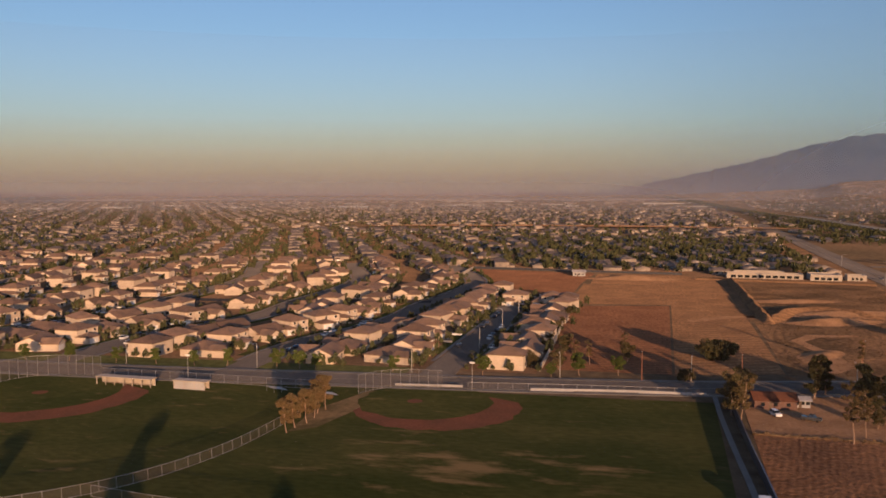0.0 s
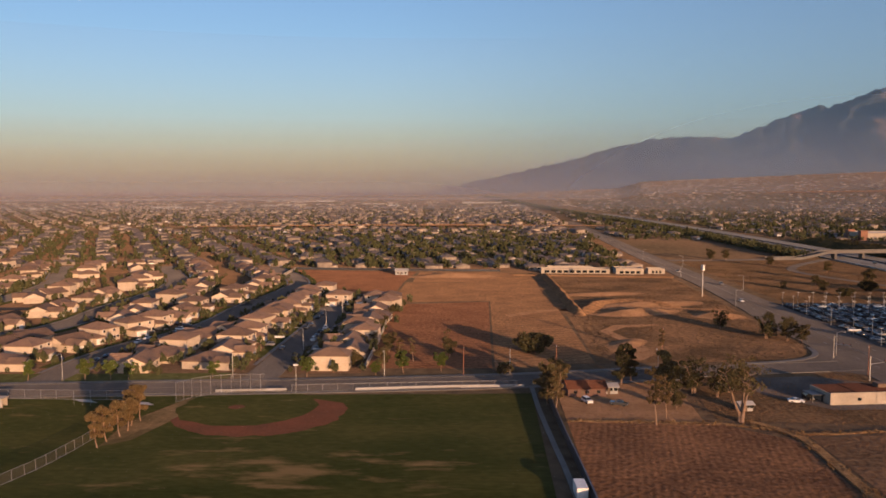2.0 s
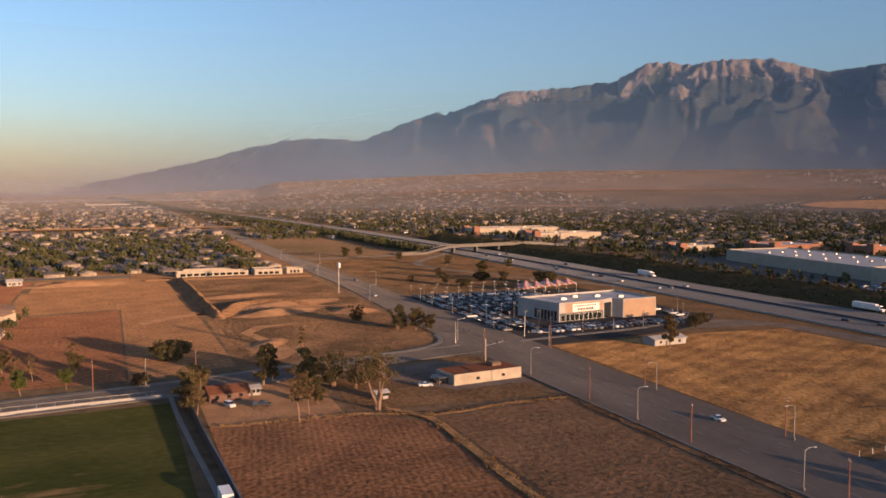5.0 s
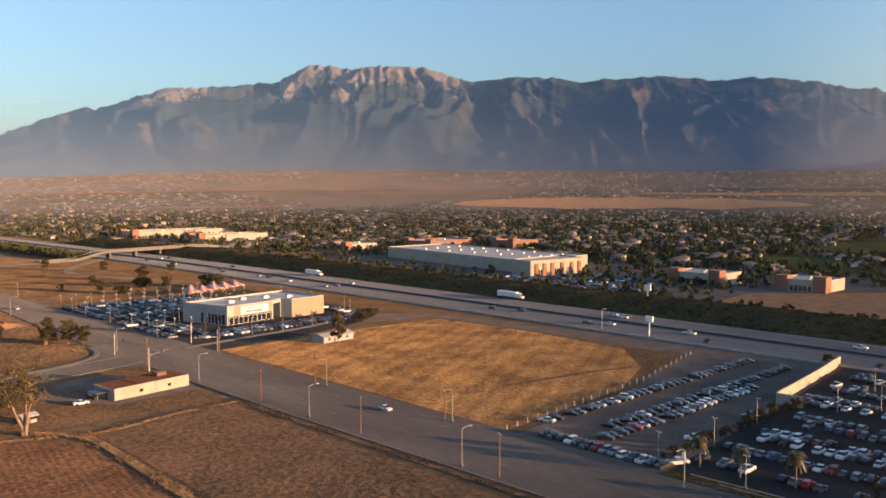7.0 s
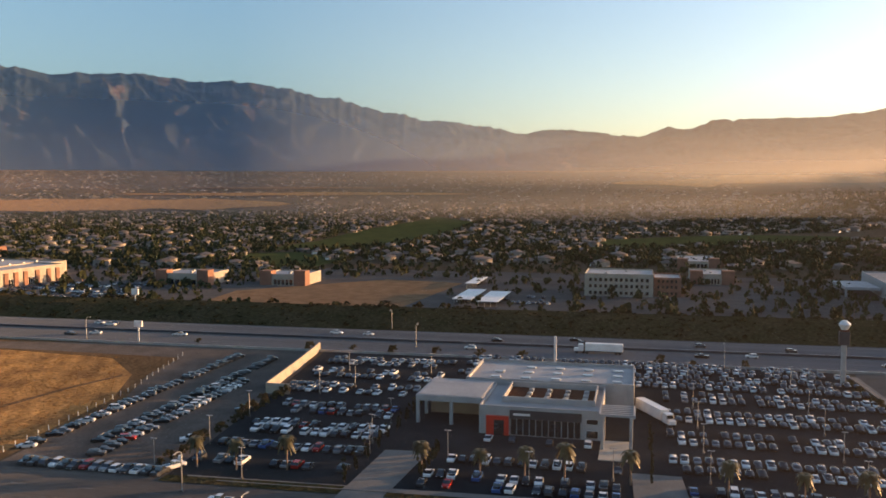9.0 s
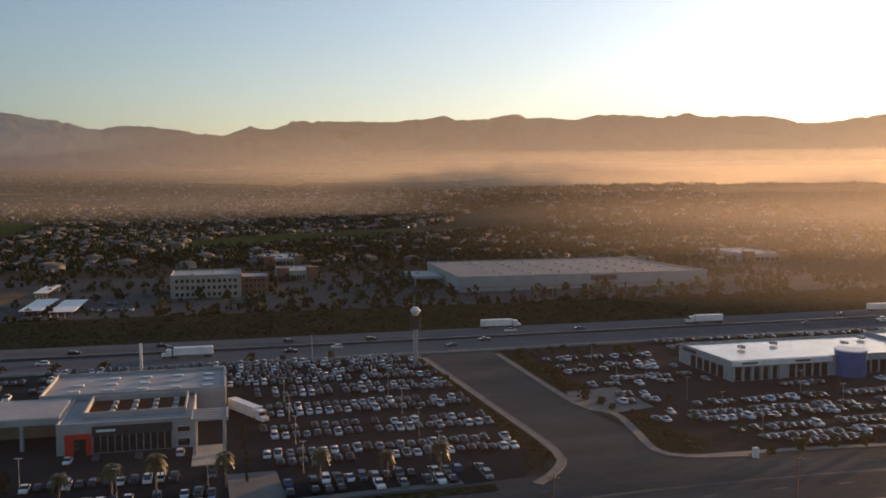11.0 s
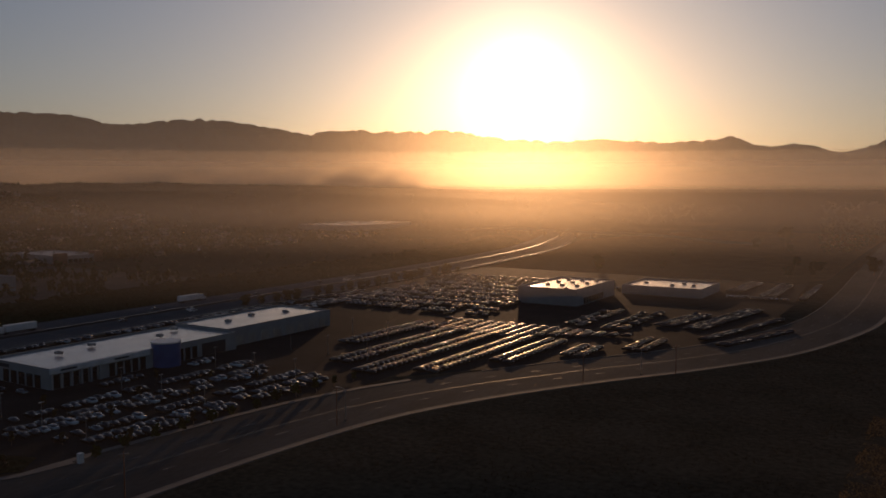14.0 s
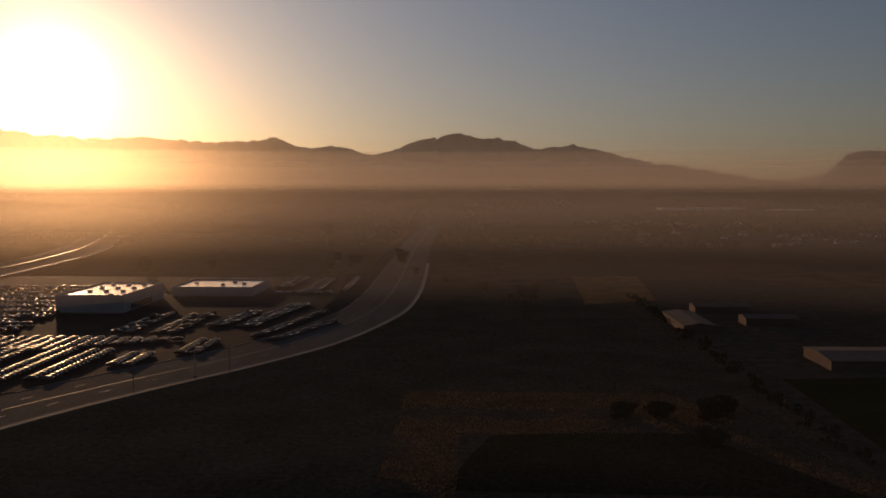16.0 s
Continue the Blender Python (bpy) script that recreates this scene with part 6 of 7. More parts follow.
for x, y, f in ((168, -960, 2.2), (186, -900, 1.3), (150, -880, 1.0), (43, -611, 0.8), (-14, -620, 0.9), (-32, -476, 1.1), (-26, -486, 0.9), (4, -650, 0.8), (228, -760, 0.9), (262, -660, 1.0), (118, -720, 1.0), (96, -655, 0.9), (200, -640, 1.0), (240, -610, 1.1)):
    plant("broad", x, y, f)
for k in range(26):
    plant("broad", 326 + rng.uniform(-4, 3), -330 - 8.5 * k + rng.uniform(-3, 3), rng.uniform(0.5, 0.9))
for x, y, f in ((-41, -238, 0.8), (-52, -240, 0.7), (-66, -238, 0.9), (-71, -244, 0.8), (-60, -214, 0.7)):
    plant("bush", x, y, f)

# trees on the near side of the ball field, known by the long shadows that they throw over the turf
for x, y, f in ((-69, 72, 1.15), (-97, 60, 1.1), (-104, 52, 1.2), (-14, 40, 1.0), (-20, 46, 1.1)):
    plant("pine", x, y, f)
# ---------------------------------------------------------------- vehicles
def loft(stations):
    """Closed shell through cross-sections: each (y, half width at sill, half width at belt, sill z, belt z)."""
    V, Fc = [], []
    for y, ws, wb, zs, zb in stations:
        V += [(-ws, y, zs), (-wb, y, (zs + zb) / 2), (-wb * 0.97, y, zb), (wb * 0.97, y, zb), (wb, y, (zs + zb) / 2), (ws, y, zs)]
    n = len(stations)
    for i in range(n - 1):
        a, b = i * 6, i * 6 + 6
        for k in range(6):
            j = (k + 1) % 6
            Fc.append((a + k, b + k, b + j, a + j))
    Fc += [(0, 1, 2, 3, 4, 5), tuple(range(n * 6 - 1, n * 6 - 7, -1))]
    return V, Fc


SHAPES = {
    "sedan": ([(-2.35, .72, .78, .35, .68), (-2.2, .84, .88, .25, .78), (-1.0, .88, .92, .22, .92), (.9, .88, .92, .22, .94), (1.9, .86, .9, .24, .96), (2.3, .74, .8, .36, .86)],
              [(-1.05, .93), (-.35, 1.42), (.75, 1.45), (1.75, .95)], 1.35),
    "suv": ([(-2.3, .74, .8, .4, .85), (-2.15, .88, .92, .3, 1.0), (-1.05, .92, .96, .28, 1.1), (1.0, .92, .96, .28, 1.12), (2.1, .9, .94, .3, 1.12), (2.3, .8, .84, .42, 1.05)],
            [(-1.15, 1.08), (-.5, 1.68), (1.7, 1.72), (2.15, 1.1)], 1.4),
    "pickup": ([(-2.75, .78, .84, .45, .95), (-2.6, .9, .94, .34, 1.08), (-1.4, .94, .98, .32, 1.15), (.4, .94, .98, .32, 1.16), (2.5, .94, .98, .34, 1.16), (2.7, .88, .92, .45, 1.12)],
               [(-1.35, 1.13), (-.75, 1.78), (.55, 1.82), (.8, 1.14)], 1.7),
}


def car_shell(kind):
    body, cab, axle = SHAPES[kind]
    V, Fc = loft(body)
    slots = [0] * len(Fc)
    w = body[2][2]
    o = len(V)
    (y0, z0), (y1, z1), (y2, z2), (y3, z3) = cab
    lo, hi = w * 0.94, w * 0.76
    V += [(-lo, y0, z0), (lo, y0, z0), (-hi, y1, z1), (hi, y1, z1), (-hi, y2, z2), (hi, y2, z2), (-lo, y3, z3), (lo, y3, z3)]
    glass = [(0, 1, 3, 2), (6, 4, 5, 7), (0, 2, 4, 6), (1, 7, 5, 3)]
    roof = [(2, 3, 5, 4)]
    Fc += [tuple(o + i for i in f) for f in glass + roof]
    slots += [1, 1, 1, 1, 0]
    if kind == "pickup":
        q = len(V)
        V += [(-.78, .95, 1.17), (.78, .95, 1.17), (.78, 2.45, 1.17), (-.78, 2.45, 1.17)]
        Fc.append((q, q + 1, q + 2, q + 3))
        slots.append(1)
    return V, Fc, slots, axle, w


def car_thing(kind, paint, where):
    V, Fc, slots, axle, w = car_shell(kind)
    t = thing("car" if kind != "pickup" else "pickup_truck", {"sedan": f"{paint} four-door sedan {where}", "suv": f"{paint} sport utility car {where}", "pickup": f"{paint} pickup truck {where}"}[kind], "car", "parked cars")
    for name, slot, mat in (("body", 0, M["paint_" + paint]), ("cabin_glass", 1, M["glass"])):
        bm = bmesh.new()
        vs = {}
        for f, s in zip(Fc, slots):
            if s == slot:
                bm.faces.new([vs.setdefault(i, bm.verts.new(V[i])) if i not in vs else vs[i] for i in f])
        bmesh.ops.recalc_face_normals(bm, faces=bm.faces)
        part(name, bm, mat, t)
    for sx in (-1, 1):
        for sy in (-1, 1):
            x, y = sx * (w - 0.1), sy * axle
            bm = rod(bmesh.new(), (x - 0.11, y, 0.33), (x + 0.11, y, 0.33), 0.33, sides=12)
            part("wheel", bm, M["tyre"], t)
    for sx in (-0.6, 0.6):
        y = SHAPES[kind][0][0][0]
        part("headlight", made((sx - 0.16, sx + 0.16, y - 0.03, y + 0.12, 0.58, 0.72)), M["lamp_lens"], t)
    return t


PAINTS = ["white"] * 8 + ["silver"] * 4 + ["grey"] * 6 + ["black"] * 7 + ["red", "blue"]
stock = {}
rng = random.Random(33)
placed_things = 0
bulk_cars = []
DARKER = ["black", "grey", "black", "silver", "grey", "white", "black", "grey", "black"]


def park(x, y, turn, near, kinds=("sedan", "suv", "sedan", "pickup"), where="parked in a dealer lot", paints=None, z=0.12):
    global placed_things
    kind, paint = rng.choice(kinds), rng.choice(paints or PAINTS)
    if near and placed_things < 300:
        placed_things += 1
        key = (kind, paint, where)
        m = pose(x, y, z, 0, 0, turn)
        if key in stock:
            copy_thing(stock[key], m)
        else:
            stock[key] = car_thing(kind, paint, where)
            stock[key].matrix_basis = m
    else:
        k = ("sedan", "suv", "pickup").index(kind) * 4 + {"white": 0, "silver": 1, "grey": 2, "black": 3, "red": 2, "blue": 2}[paint]
        bulk_cars.append((k, x, y, z, radians(turn), 1, 1, 1))


def row_y(x, y0, y1, turn, near, pitch=2.75, full=0.9, loose=1.0, **more):
    """A row of cars side by side along y."""
    y = y0
    while y < y1:
        if rng.random() < full:
            park(x + loose * rng.uniform(-0.25, 0.25), y + loose * rng.uniform(-0.1, 0.1), turn + loose * rng.uniform(-3, 3) + (180 if rng.random() < 0.3 * loose else 0), near, **more)
        y += pitch


def row_x(y, x0, x1, turn, near, pitch=2.75, full=0.9, loose=1.0, **more):
    x = x0
    while x < x1:
        if rng.random() < full:
            park(x + loose * rng.uniform(-0.1, 0.1), y + loose * rng.uniform(-0.25, 0.25), turn + loose * rng.uniform(-3, 3) + (180 if rng.random() < 0.3 * loose else 0), near, **more)
        x += pitch


# gravel lot
gravel = dict(where="parked on the gravel lot", z=0.09)
row_y(171.5, 106, 143, 90, True, 2.7, 0.95, kinds=("suv", "pickup", "pickup"), **gravel)
row_x(149.5, 182, 298, 20, True, 3.4, 0.92, kinds=("sedan", "suv"), paints=DARKER, **gravel)
row_x(134.5, 190, 296, 20, True, 3.3, 0.88, kinds=("sedan", "suv"), paints=DARKER + ["white", "black"], **gravel)
row_x(128.5, 180, 262, 20, True, 3.3, 0.9, kinds=("sedan", "suv"), **gravel)
row_x(112, 196, 246, 30, True, 5.0, 0.7, kinds=("suv", "pickup"), **gravel)
# middle dealer: north block, forecourt, south block
for x, f in ((183, 0.75), (196, 0.8), (209, 0.95), (215, 0.95), (229, 0.8), (236, 0.9)):
    row_y(x, 66, 104, 90, True, 2.8, f, kinds=("pickup", "suv", "sedan") if x < 220 else ("sedan", "suv"))
for x in (178.5, 184.5):
    row_y(x, 4, 46, 90, True, 2.8, 0.8)
row_y(196, 4, 44, 90, True, 2.8, 0.85, paints=["black", "grey", "white", "black"])
row_y(214, 12, 40, 90, True, 3.2, 0.6, paints=["black", "grey", "red", "white"])
for x in (254, 261, 275, 282, 296, 303):
    row_y(x, 66, 112, 90, False, 2.8, 0.72)
for x in (290, 305, 316):
    row_y(x, -60, 62, 90, False, 2.8, 0.85)
for x in (180, 186, 200, 207, 222, 229, 244, 251, 266, 273, 284, 297, 310):
    row_y(x, -56 if x < 190 else -69, -8 if x < 280 else 4, 90, x < 190, 2.75, 0.86 if x > 196 else 0.7, paints=PAINTS + DARKER + DARKER)
# north dealer
for x in (166, 174, 181, 189, 196, 204, 211, 219, 227, 235):
    row_y(x, 394 if x > 185 else 344, 466, 90, False, 2.75, 0.7, paints=["black", "grey", "black", "grey", "silver", "black", "white"])
row_x(334, 176, 254, 15, False, 2.8, 0.9)
row_x(341, 186, 254, 15, False, 2.8, 0.85)
row_y(266, 350, 440, 90, False, 2.8, 0.8)
# blue dealer
for x, y0, y1 in ((184.5, -222, -138), (190, -222, -132), (198, -222, -130), (209, -222, -128), (214.5, -222, -128), (225, -226, -130), (240, -222, -168)):
    row_y(x, y0, y1, 90, False, 2.75, 0.74 if x < 235 else 0.4, paints=DARKER)
for x in (212, 219, 233, 240, 254, 261, 275, 282, 296):
    row_y(x, -156 if x > 245 else -126, -114, 90, False, 2.75, 0.6, paints=DARKER + ["white"])
for x in (300, 307, 320):
    row_y(x, -420, -170, 90, False, 2.75, 0.7, paints=DARKER)
# storage rows of the south lot: double rows, one packed block, then looser lots
STORED = ["black", "grey", "black", "black"]
for x, y0, y1 in ((219, -336, -277), (198, -330, -246), (180, -333, -234), (162, -326, -249), (147, -326, -276), (129, -321, -301), (112, -350, -322)):
    for side in (-2.6, 2.6):
        row_y(x + side * 1.12, y0, y1, 90, False, 3.2, 1.0, 0.1, kinds=("suv",), paints=STORED)
for k in range(9):
    row_x(-353 + 3.4 * k, 126 + 5.5 * k, 216 - 0.6 * k, 90, False, 5.6, 1.0, 0.1, kinds=("suv",), paints=STORED)
for x0, y0, x1, y1 in ((120, -389, 114, -434), (106, -388, 95, -462), (95, -362, 77, -436), (85, -353, 67, -404), (123, -537, 121, -592), (81, -517, 83, -596), (101, -520, 102, -590)):
    n = int(math.hypot(x1 - x0, y1 - y0) / 2.7)
    for k in range(n):
        for side in ((-2.6, 2.6) if x0 > 100 else (0,)):
            park(x0 + (x1 - x0) * k / n + side, y0 + (y1 - y0) * k / n, 90 + rng.uniform(-3, 3), False, paints=STORED)
row_x(-511, 88, 122, 0, False, 2.7, 0.95, paints=STORED)
for x in (134, 141, 154, 160):
    row_y(x, -425, -368, 90, False, 2.7, 0.6, paints=STORED)
for k in range(7):
    row_x(-372 - 18 * k, 206 + 3 * k, 312, 0, False, 3.3, 0.8, 0.3, kinds=("suv",), paints=STORED)
    row_x(-379 - 18 * k, 206 + 3 * k, 312, 0, False, 3.3, 0.7, 0.3, kinds=("suv",), paints=STORED)
for k in range(3):
    row_x(-500 - 16 * k, 190, 330, 0, False, 2.8, 0.6, paints=STORED)
# shopping centre and office car parks
for x in (432, 440, 452, 460):
    row_y(x, 300, 410, 90, False, 2.8, 0.6)
for x in (470, 486, 500):
    row_y(x, 310, 388, 90, False, 2.8, 0.55)
for x in (470, 482, 494):
    row_y(x, 46, 100, 90, False, 2.8, 0.4)
for x in (640, 652, 664, 676):
    row_y(x, -300, -150, 90, False, 2.8, 0.6)
# tract streets
for sx in STREETS[:5]:
    for side in (-1, 1):
        row_y(sx + side * 4.3, 305, 420 if sx < -80 else 430, 0 if side > 0 else 180, False, 9.5, 0.42, kinds=("sedan", "suv"))
        row_y(sx + side * 11, 306, 400 if sx < -80 else 430, 90, False, 8.6, 0.3, kinds=("sedan", "suv"))
park(176, 105, 60, True)
park(32, 255, 20, True, ("suv",), "parked by the farmhouse", ["white"])
park(41, 252, 70, True, ("pickup",), "parked by the farmhouse", ["grey"])
park(95, 258, 80, True, ("sedan",), "parked by the roadside building", ["white"])
park(100, 262, 10, True, ("suv",), "parked by the roadside building", ["black"])
park(157, 190, 0, True, ("sedan",), "driving on the main road", ["white"], 0.22)
park(158, 84, 180, True, ("pickup",), "driving on the main road", ["white"], 0.22)
park(145, 480, 0, True, ("sedan",), "driving on the main road", ["white"], 0.22)
park(156, 560, 0, True, ("suv",), "driving on the main road", ["silver"], 0.22)
park(146, 640, 0, True, ("sedan",), "driving on the main road", ["silver"], 0.22)
for k in range(46):
    lane = rng.choice((-15, -11, -7, 7, 11, 15))
    y = rng.uniform(-520, 780)
    i = min(range(len(FREEWAY)), key=lambda j: abs(FREEWAY[j].y - y))
    j = i + 1 if FREEWAY[i].y < y else i - 1
    u = (y - FREEWAY[i].y) / (FREEWAY[j].y - FREEWAY[i].y)
    x = FREEWAY[i].x + (FREEWAY[j].x - FREEWAY[i].x) * u
    park(x + lane, y, 180 if lane < 0 else 0, True, ("sedan", "suv", "suv", "pickup"), "driving on the freeway", None, 0.31)

templates = []
for kind in ("sedan", "suv", "pickup"):
    for tone in range(4):
        V, Fc, slots, axle, w = car_shell(kind)
        V, Fc, slots = list(V), list(Fc), [tone if s == 0 else 4 for s in slots]
        for sx in (-1, 1):
            for sy in (-1, 1):
                x, y, o = sx * (w - 0.05), sy * axle, len(V)
                V += [(x, y + 0.33 * math.cos(a * math.tau / 6), 0.33 + 0.33 * math.sin(a * math.tau / 6)) for a in range(6)]
                Fc.append(tuple(range(o, o + 6)))
                slots.append(5)
        templates.append((V, Fc, slots))
bulk("parked_cars", templates, bulk_cars, (M["paint_white"], M["paint_silver"], M["paint_grey"], M["paint_black"], M["glass"], M["tyre"]),
     "many hundreds of parked cars in long rows", "cars")


def big_truck(x, y, turn, z=0.31):
    t = thing("semi_truck", "white semi truck with a long box trailer on the freeway", "truck", "freeway trucks", pose(x, y, z, 0, 0, turn))
    part("trailer", made((-1.3, 1.3, -8.2, 6.2, 1.2, 4.1), bevel=0.06), M["white_metal"], t, "white box trailer")
    bm = made((-1.2, 1.2, 6.9, 9.0, 0.9, 3.6), (-1.1, 1.1, 9.0, 10.6, 0.9, 2.1), bevel=0.15)
    cab = part("cab", bm, M["paint_white"], t, "white tractor cab")
    part("windscreen", made((-1.0, 1.0, 9.0, 9.06, 2.2, 3.2)), M["glass"], cab)
    part("chassis", made((-0.5, 0.5, -8, 10, 0.7, 1.1)), M["dark_fascia"], t)
    for yy in (-7, -5.6, 5.6, 6.9, 9.6):
        for sx in (-1, 1):
            part("wheel", rod(bmesh.new(), (sx * 1.25, yy, 0.5), (sx * 0.85, yy, 0.5), 0.5, sides=12), M["tyre"], t)


for x, y, a in ((335, 14, 0), (356, 512, 180), (370, -120, 180), (366, 330, 180), (359, -220, 0), (372, -330, 180)):
    big_truck(x, y, a)
big_truck(245, -4.5, 118, 0.12)


# ---------------------------------------------------------------- poles, lamps and signs
def lamp_post(h=8.8, arm=2.6):
    t = thing("street_lamp", "galvanised street lamp with a curved arm", "street lamp", "street lamps")
    bm = rod(bmesh.new(), (0, 0, 0), (0, 0, h), 0.13, 0.09)
    part("pole", bm, M["steel"], t)
    bm = bmesh.new()
    pts = [(0, 0, h), (arm * 0.3, 0, h + 0.4), (arm * 0.7, 0, h + 0.55), (arm, 0, h + 0.5)]
    for a, b in zip(pts, pts[1:]):
        rod(bm, a, b, 0.07, 0.06, 6)
    part("arm", bm, M["steel"], t)
    part("lamp_head", made((arm - 0.1, arm + 0.75, -0.18, 0.18, h + 0.36, h + 0.54), bevel=0.04), M["steel"], t)
    part("base", made((-0.3, 0.3, -0.3, 0.3, 0, 0.6), bevel=0.03), M["concrete"], t)
    return t


def lot_lamp(h=7.5):
    t = thing("lot_lamp", "pale car park lamp with twin flat heads", "street lamp", "car park lamps")
    part("pole", rod(bmesh.new(), (0, 0, 0.6), (0, 0, h), 0.09, 0.06), M["steel"], t)
    part("base", rod(bmesh.new(), (0, 0, 0), (0, 0, 0.7), 0.3, sides=12), M["concrete"], t)
    for s in (-1, 1):
        part("lamp_head", made((-0.2, 0.2, *sorted((s * 0.25, s * 0.8)), h - 0.08, h + 0.06), bevel=0.03), M["steel"], t)
    part("cross_arm", made((-0.04, 0.04, -0.4, 0.4, h - 0.06, h + 0.02)), M["white_metal"], t)
    return t


def bare_pole(h=10.5):
    t = thing("utility_pole", "brown timber utility pole with a short cross-arm", "utility pole", "utility poles")
    part("pole", rod(bmesh.new(), (0, 0, 0), (0, 0, h), 0.17, 0.12), M["rust_pole"], t)
    part("cross_arm", made((-1.1, 1.1, -0.07, 0.07, h - 0.8, h - 0.65)), M["wood"], t)
    for x in (-0.9, -0.3, 0.3, 0.9):
        part("insulator", rod(bmesh.new(), (x, 0, h - 0.65), (x, 0, h - 0.45), 0.05, sides=6), M["white_metal"], t)
    return t


def spread_out(proto, spots):
    for k, (x, y, a) in enumerate(spots):
        m = pose(x, y, 0.1, 0, 0, a)
        if k == 0:
            proto.matrix_basis = m
        else:
            copy_thing(proto, m)


spread_out(lamp_post(), [(135, 261, 0), (136.5, 199, 0), (138, 139, 0), (162, 226, 180), (163, 168, 180), (139, 70, 0), (162, 95, 180), (136, 330, 0), (162, 400, 180), (136, 460, 0), (161, 530, 180), (139, 600, 0),
                         (159, 680, 180), (139, 740, 0), (-33, 287, -90), (-84, 282, -90), (-140, 276, -90), (10, 292, -90), (60, 289, 90), (-190, 271, -90), (-70, 330, 180), (-70, 380, 180), (-70, 425, 180),
                         (332, 88, 0), (318, 230, 0), (316, -30, 0), (147, -185, 0), (96, -285, 45), (372, 110, 180)])
spread_out(bare_pole(), [(135.5, 223, 60), (137, 176, 60), (139, 128, 60), (161, 231, 60), (163, 171, 60), (133, 296, 60), (164, 300, 60), (148.5, -113, 60), (146, -180, 60), (108, -262, 30), (86, -292, 30), (150, -60, 60),
                         (26, 293, 90), (70, 330, 20), (-6, 290, 90)])
lots = [(194.7, 106, 0), (221.5, 108, 0), (250.7, 98, 0), (195.5, 44, 0), (183.5, 23, 0), (174, 109, 0), (196.8, 64, 0), (222, 66, 0), (172, 86, 0), (205, 66, 0), (190, 5, 0), (262, 90, 0), (285, 100, 0), (285, 70, 0)]
lots += [(x, y, 0) for x in (193, 215, 237, 259, 290) for y in (-16, -48)]
lots += [(x, y, 90) for x in (162, 170, 178, 185, 192, 200, 208, 215, 223, 231, 240) for y in (350 if x < 190 else 396, 376 if x < 190 else 410, 430, 448, 464)] + [(x, 329, 0) for x in (180, 196, 212, 228, 244)] + [(270, 360, 0), (270, 390, 0), (270, 420, 0), (262, 345, 0)]
lots += [(x, y, 0) for x in (192, 211, 230) for y in (-135, -175, -215, -255, -295)] + [(x, -130, 0) for x in (247, 268, 289)]
spread_out(lot_lamp(), lots)


def signal(x, y, turn, arm):
    t = thing("traffic_signal", "grey traffic signal with a long mast arm", "traffic signal", "traffic signals", pose(x, y, 0.1, 0, 0, turn))
    part("pole", rod(bmesh.new(), (0, 0, 0), (0, 0, 8.5), 0.16, 0.12), M["steel"], t)
    part("mast_arm", rod(bmesh.new(), (0, 0, 5.6), (arm, 0, 6.4), 0.12, 0.06), M["steel"], t)
    for k in (0.55, 0.95):
        h = part("signal_head", made((arm * k - 0.2, arm * k + 0.2, -0.25, 0.1, 5.3 + 0.8 * k, 6.4 + 0.8 * k), bevel=0.03), M["dark_fascia"], t)
        for j, c in enumerate(("tail_red", "line_yellow", "leaf_lime")):
            part("lens", rod(bmesh.new(), (arm * k, -0.26, 6.2 + 0.8 * k - 0.32 * j), (arm * k, -0.3, 6.2 + 0.8 * k - 0.32 * j), 0.12, sides=10), M[c], h)


signal(130, 288, 20, 11)
signal(166, 305, 180, 10)
signal(133, 325, -70, 9)
signal(167, 329, 200, 10)


def tower_sign():
    t = thing("sign_tower", "tall white sign tower with a dark panel and round top", "sign", m=pose(301, -66, 0))
    part("column", made((-0.6, 0.6, -0.75, 0.75, 0, 13.5), bevel=0.1), M["white_wall"], t)
    part("panel", made((-1.1, 1.1, -1.6, 1.6, 13.5, 18.0), bevel=0.1), M["dark_fascia"], t, "dark sign panel")
    part("panel", made((-1.0, 1.0, -1.4, 1.4, 18.0, 18.6), bevel=0.1), M["clay"], t, "narrow red-brown band")
    bm = rod(bmesh.new(), (0, 0, 18.6), (0, 0, 20.4), 1.0, 2.0, 24)
    rod(bm, (0, 0, 20.4), (0, 0, 21.6), 2.0, 0.8, 24)
    part("emblem", bm, M["white_metal"], t, "plain round white top")


tower_sign()


def pylon(x, y, h, w, label, panel=None):
    t = thing("sign_pylon", label, "sign", m=pose(x, y, 0))
    part("post", made((-w / 2.6, w / 2.6, -w / 2, w / 2, 0, h), bevel=0.03), M["white_metal"], t)
    if panel:
        part("panel", made((-0.5, 0.5, -panel[0] / 2, panel[0] / 2, h - panel[1], h + 0.1), bevel=0.05), M["white_metal"], t, "plain white sign panel")


pylon(304, 29, 12, 0.9, "slim white pylon behind the showroom")
pylon(129, 502, 18.5, 0.32, "tall white roadside sign on a pole", (4.5, 3.0))
pylon(318, 205, 9, 0.5, "white roadside sign on a pole", (3.6, 2.4))
pylon(177.5, -123, 2.6, 1.3, "low white sign at the dealer corner")
pylon(178.5, 105, 2.4, 0.8, "low white sign at the dealer drive")
pylon(395, 256, 12, 0.5, "white roadside sign above the freeway bank", (3.8, 3.0))


# ---- ball field fences, dugouts, backstops
def wire_fence(name, line, h, label, every=3):
    t = thing(name, label, "fence")
    for p in line[::every]:
        part("post", rod(bmesh.new(), (p.x, p.y, 0), (p.x, p.y, h), 0.06, sides=6), M["steel"], t)
    for z in (0.15, h - 0.05):
        bm = bmesh.new()
        for a, b in zip(line, line[1:]):
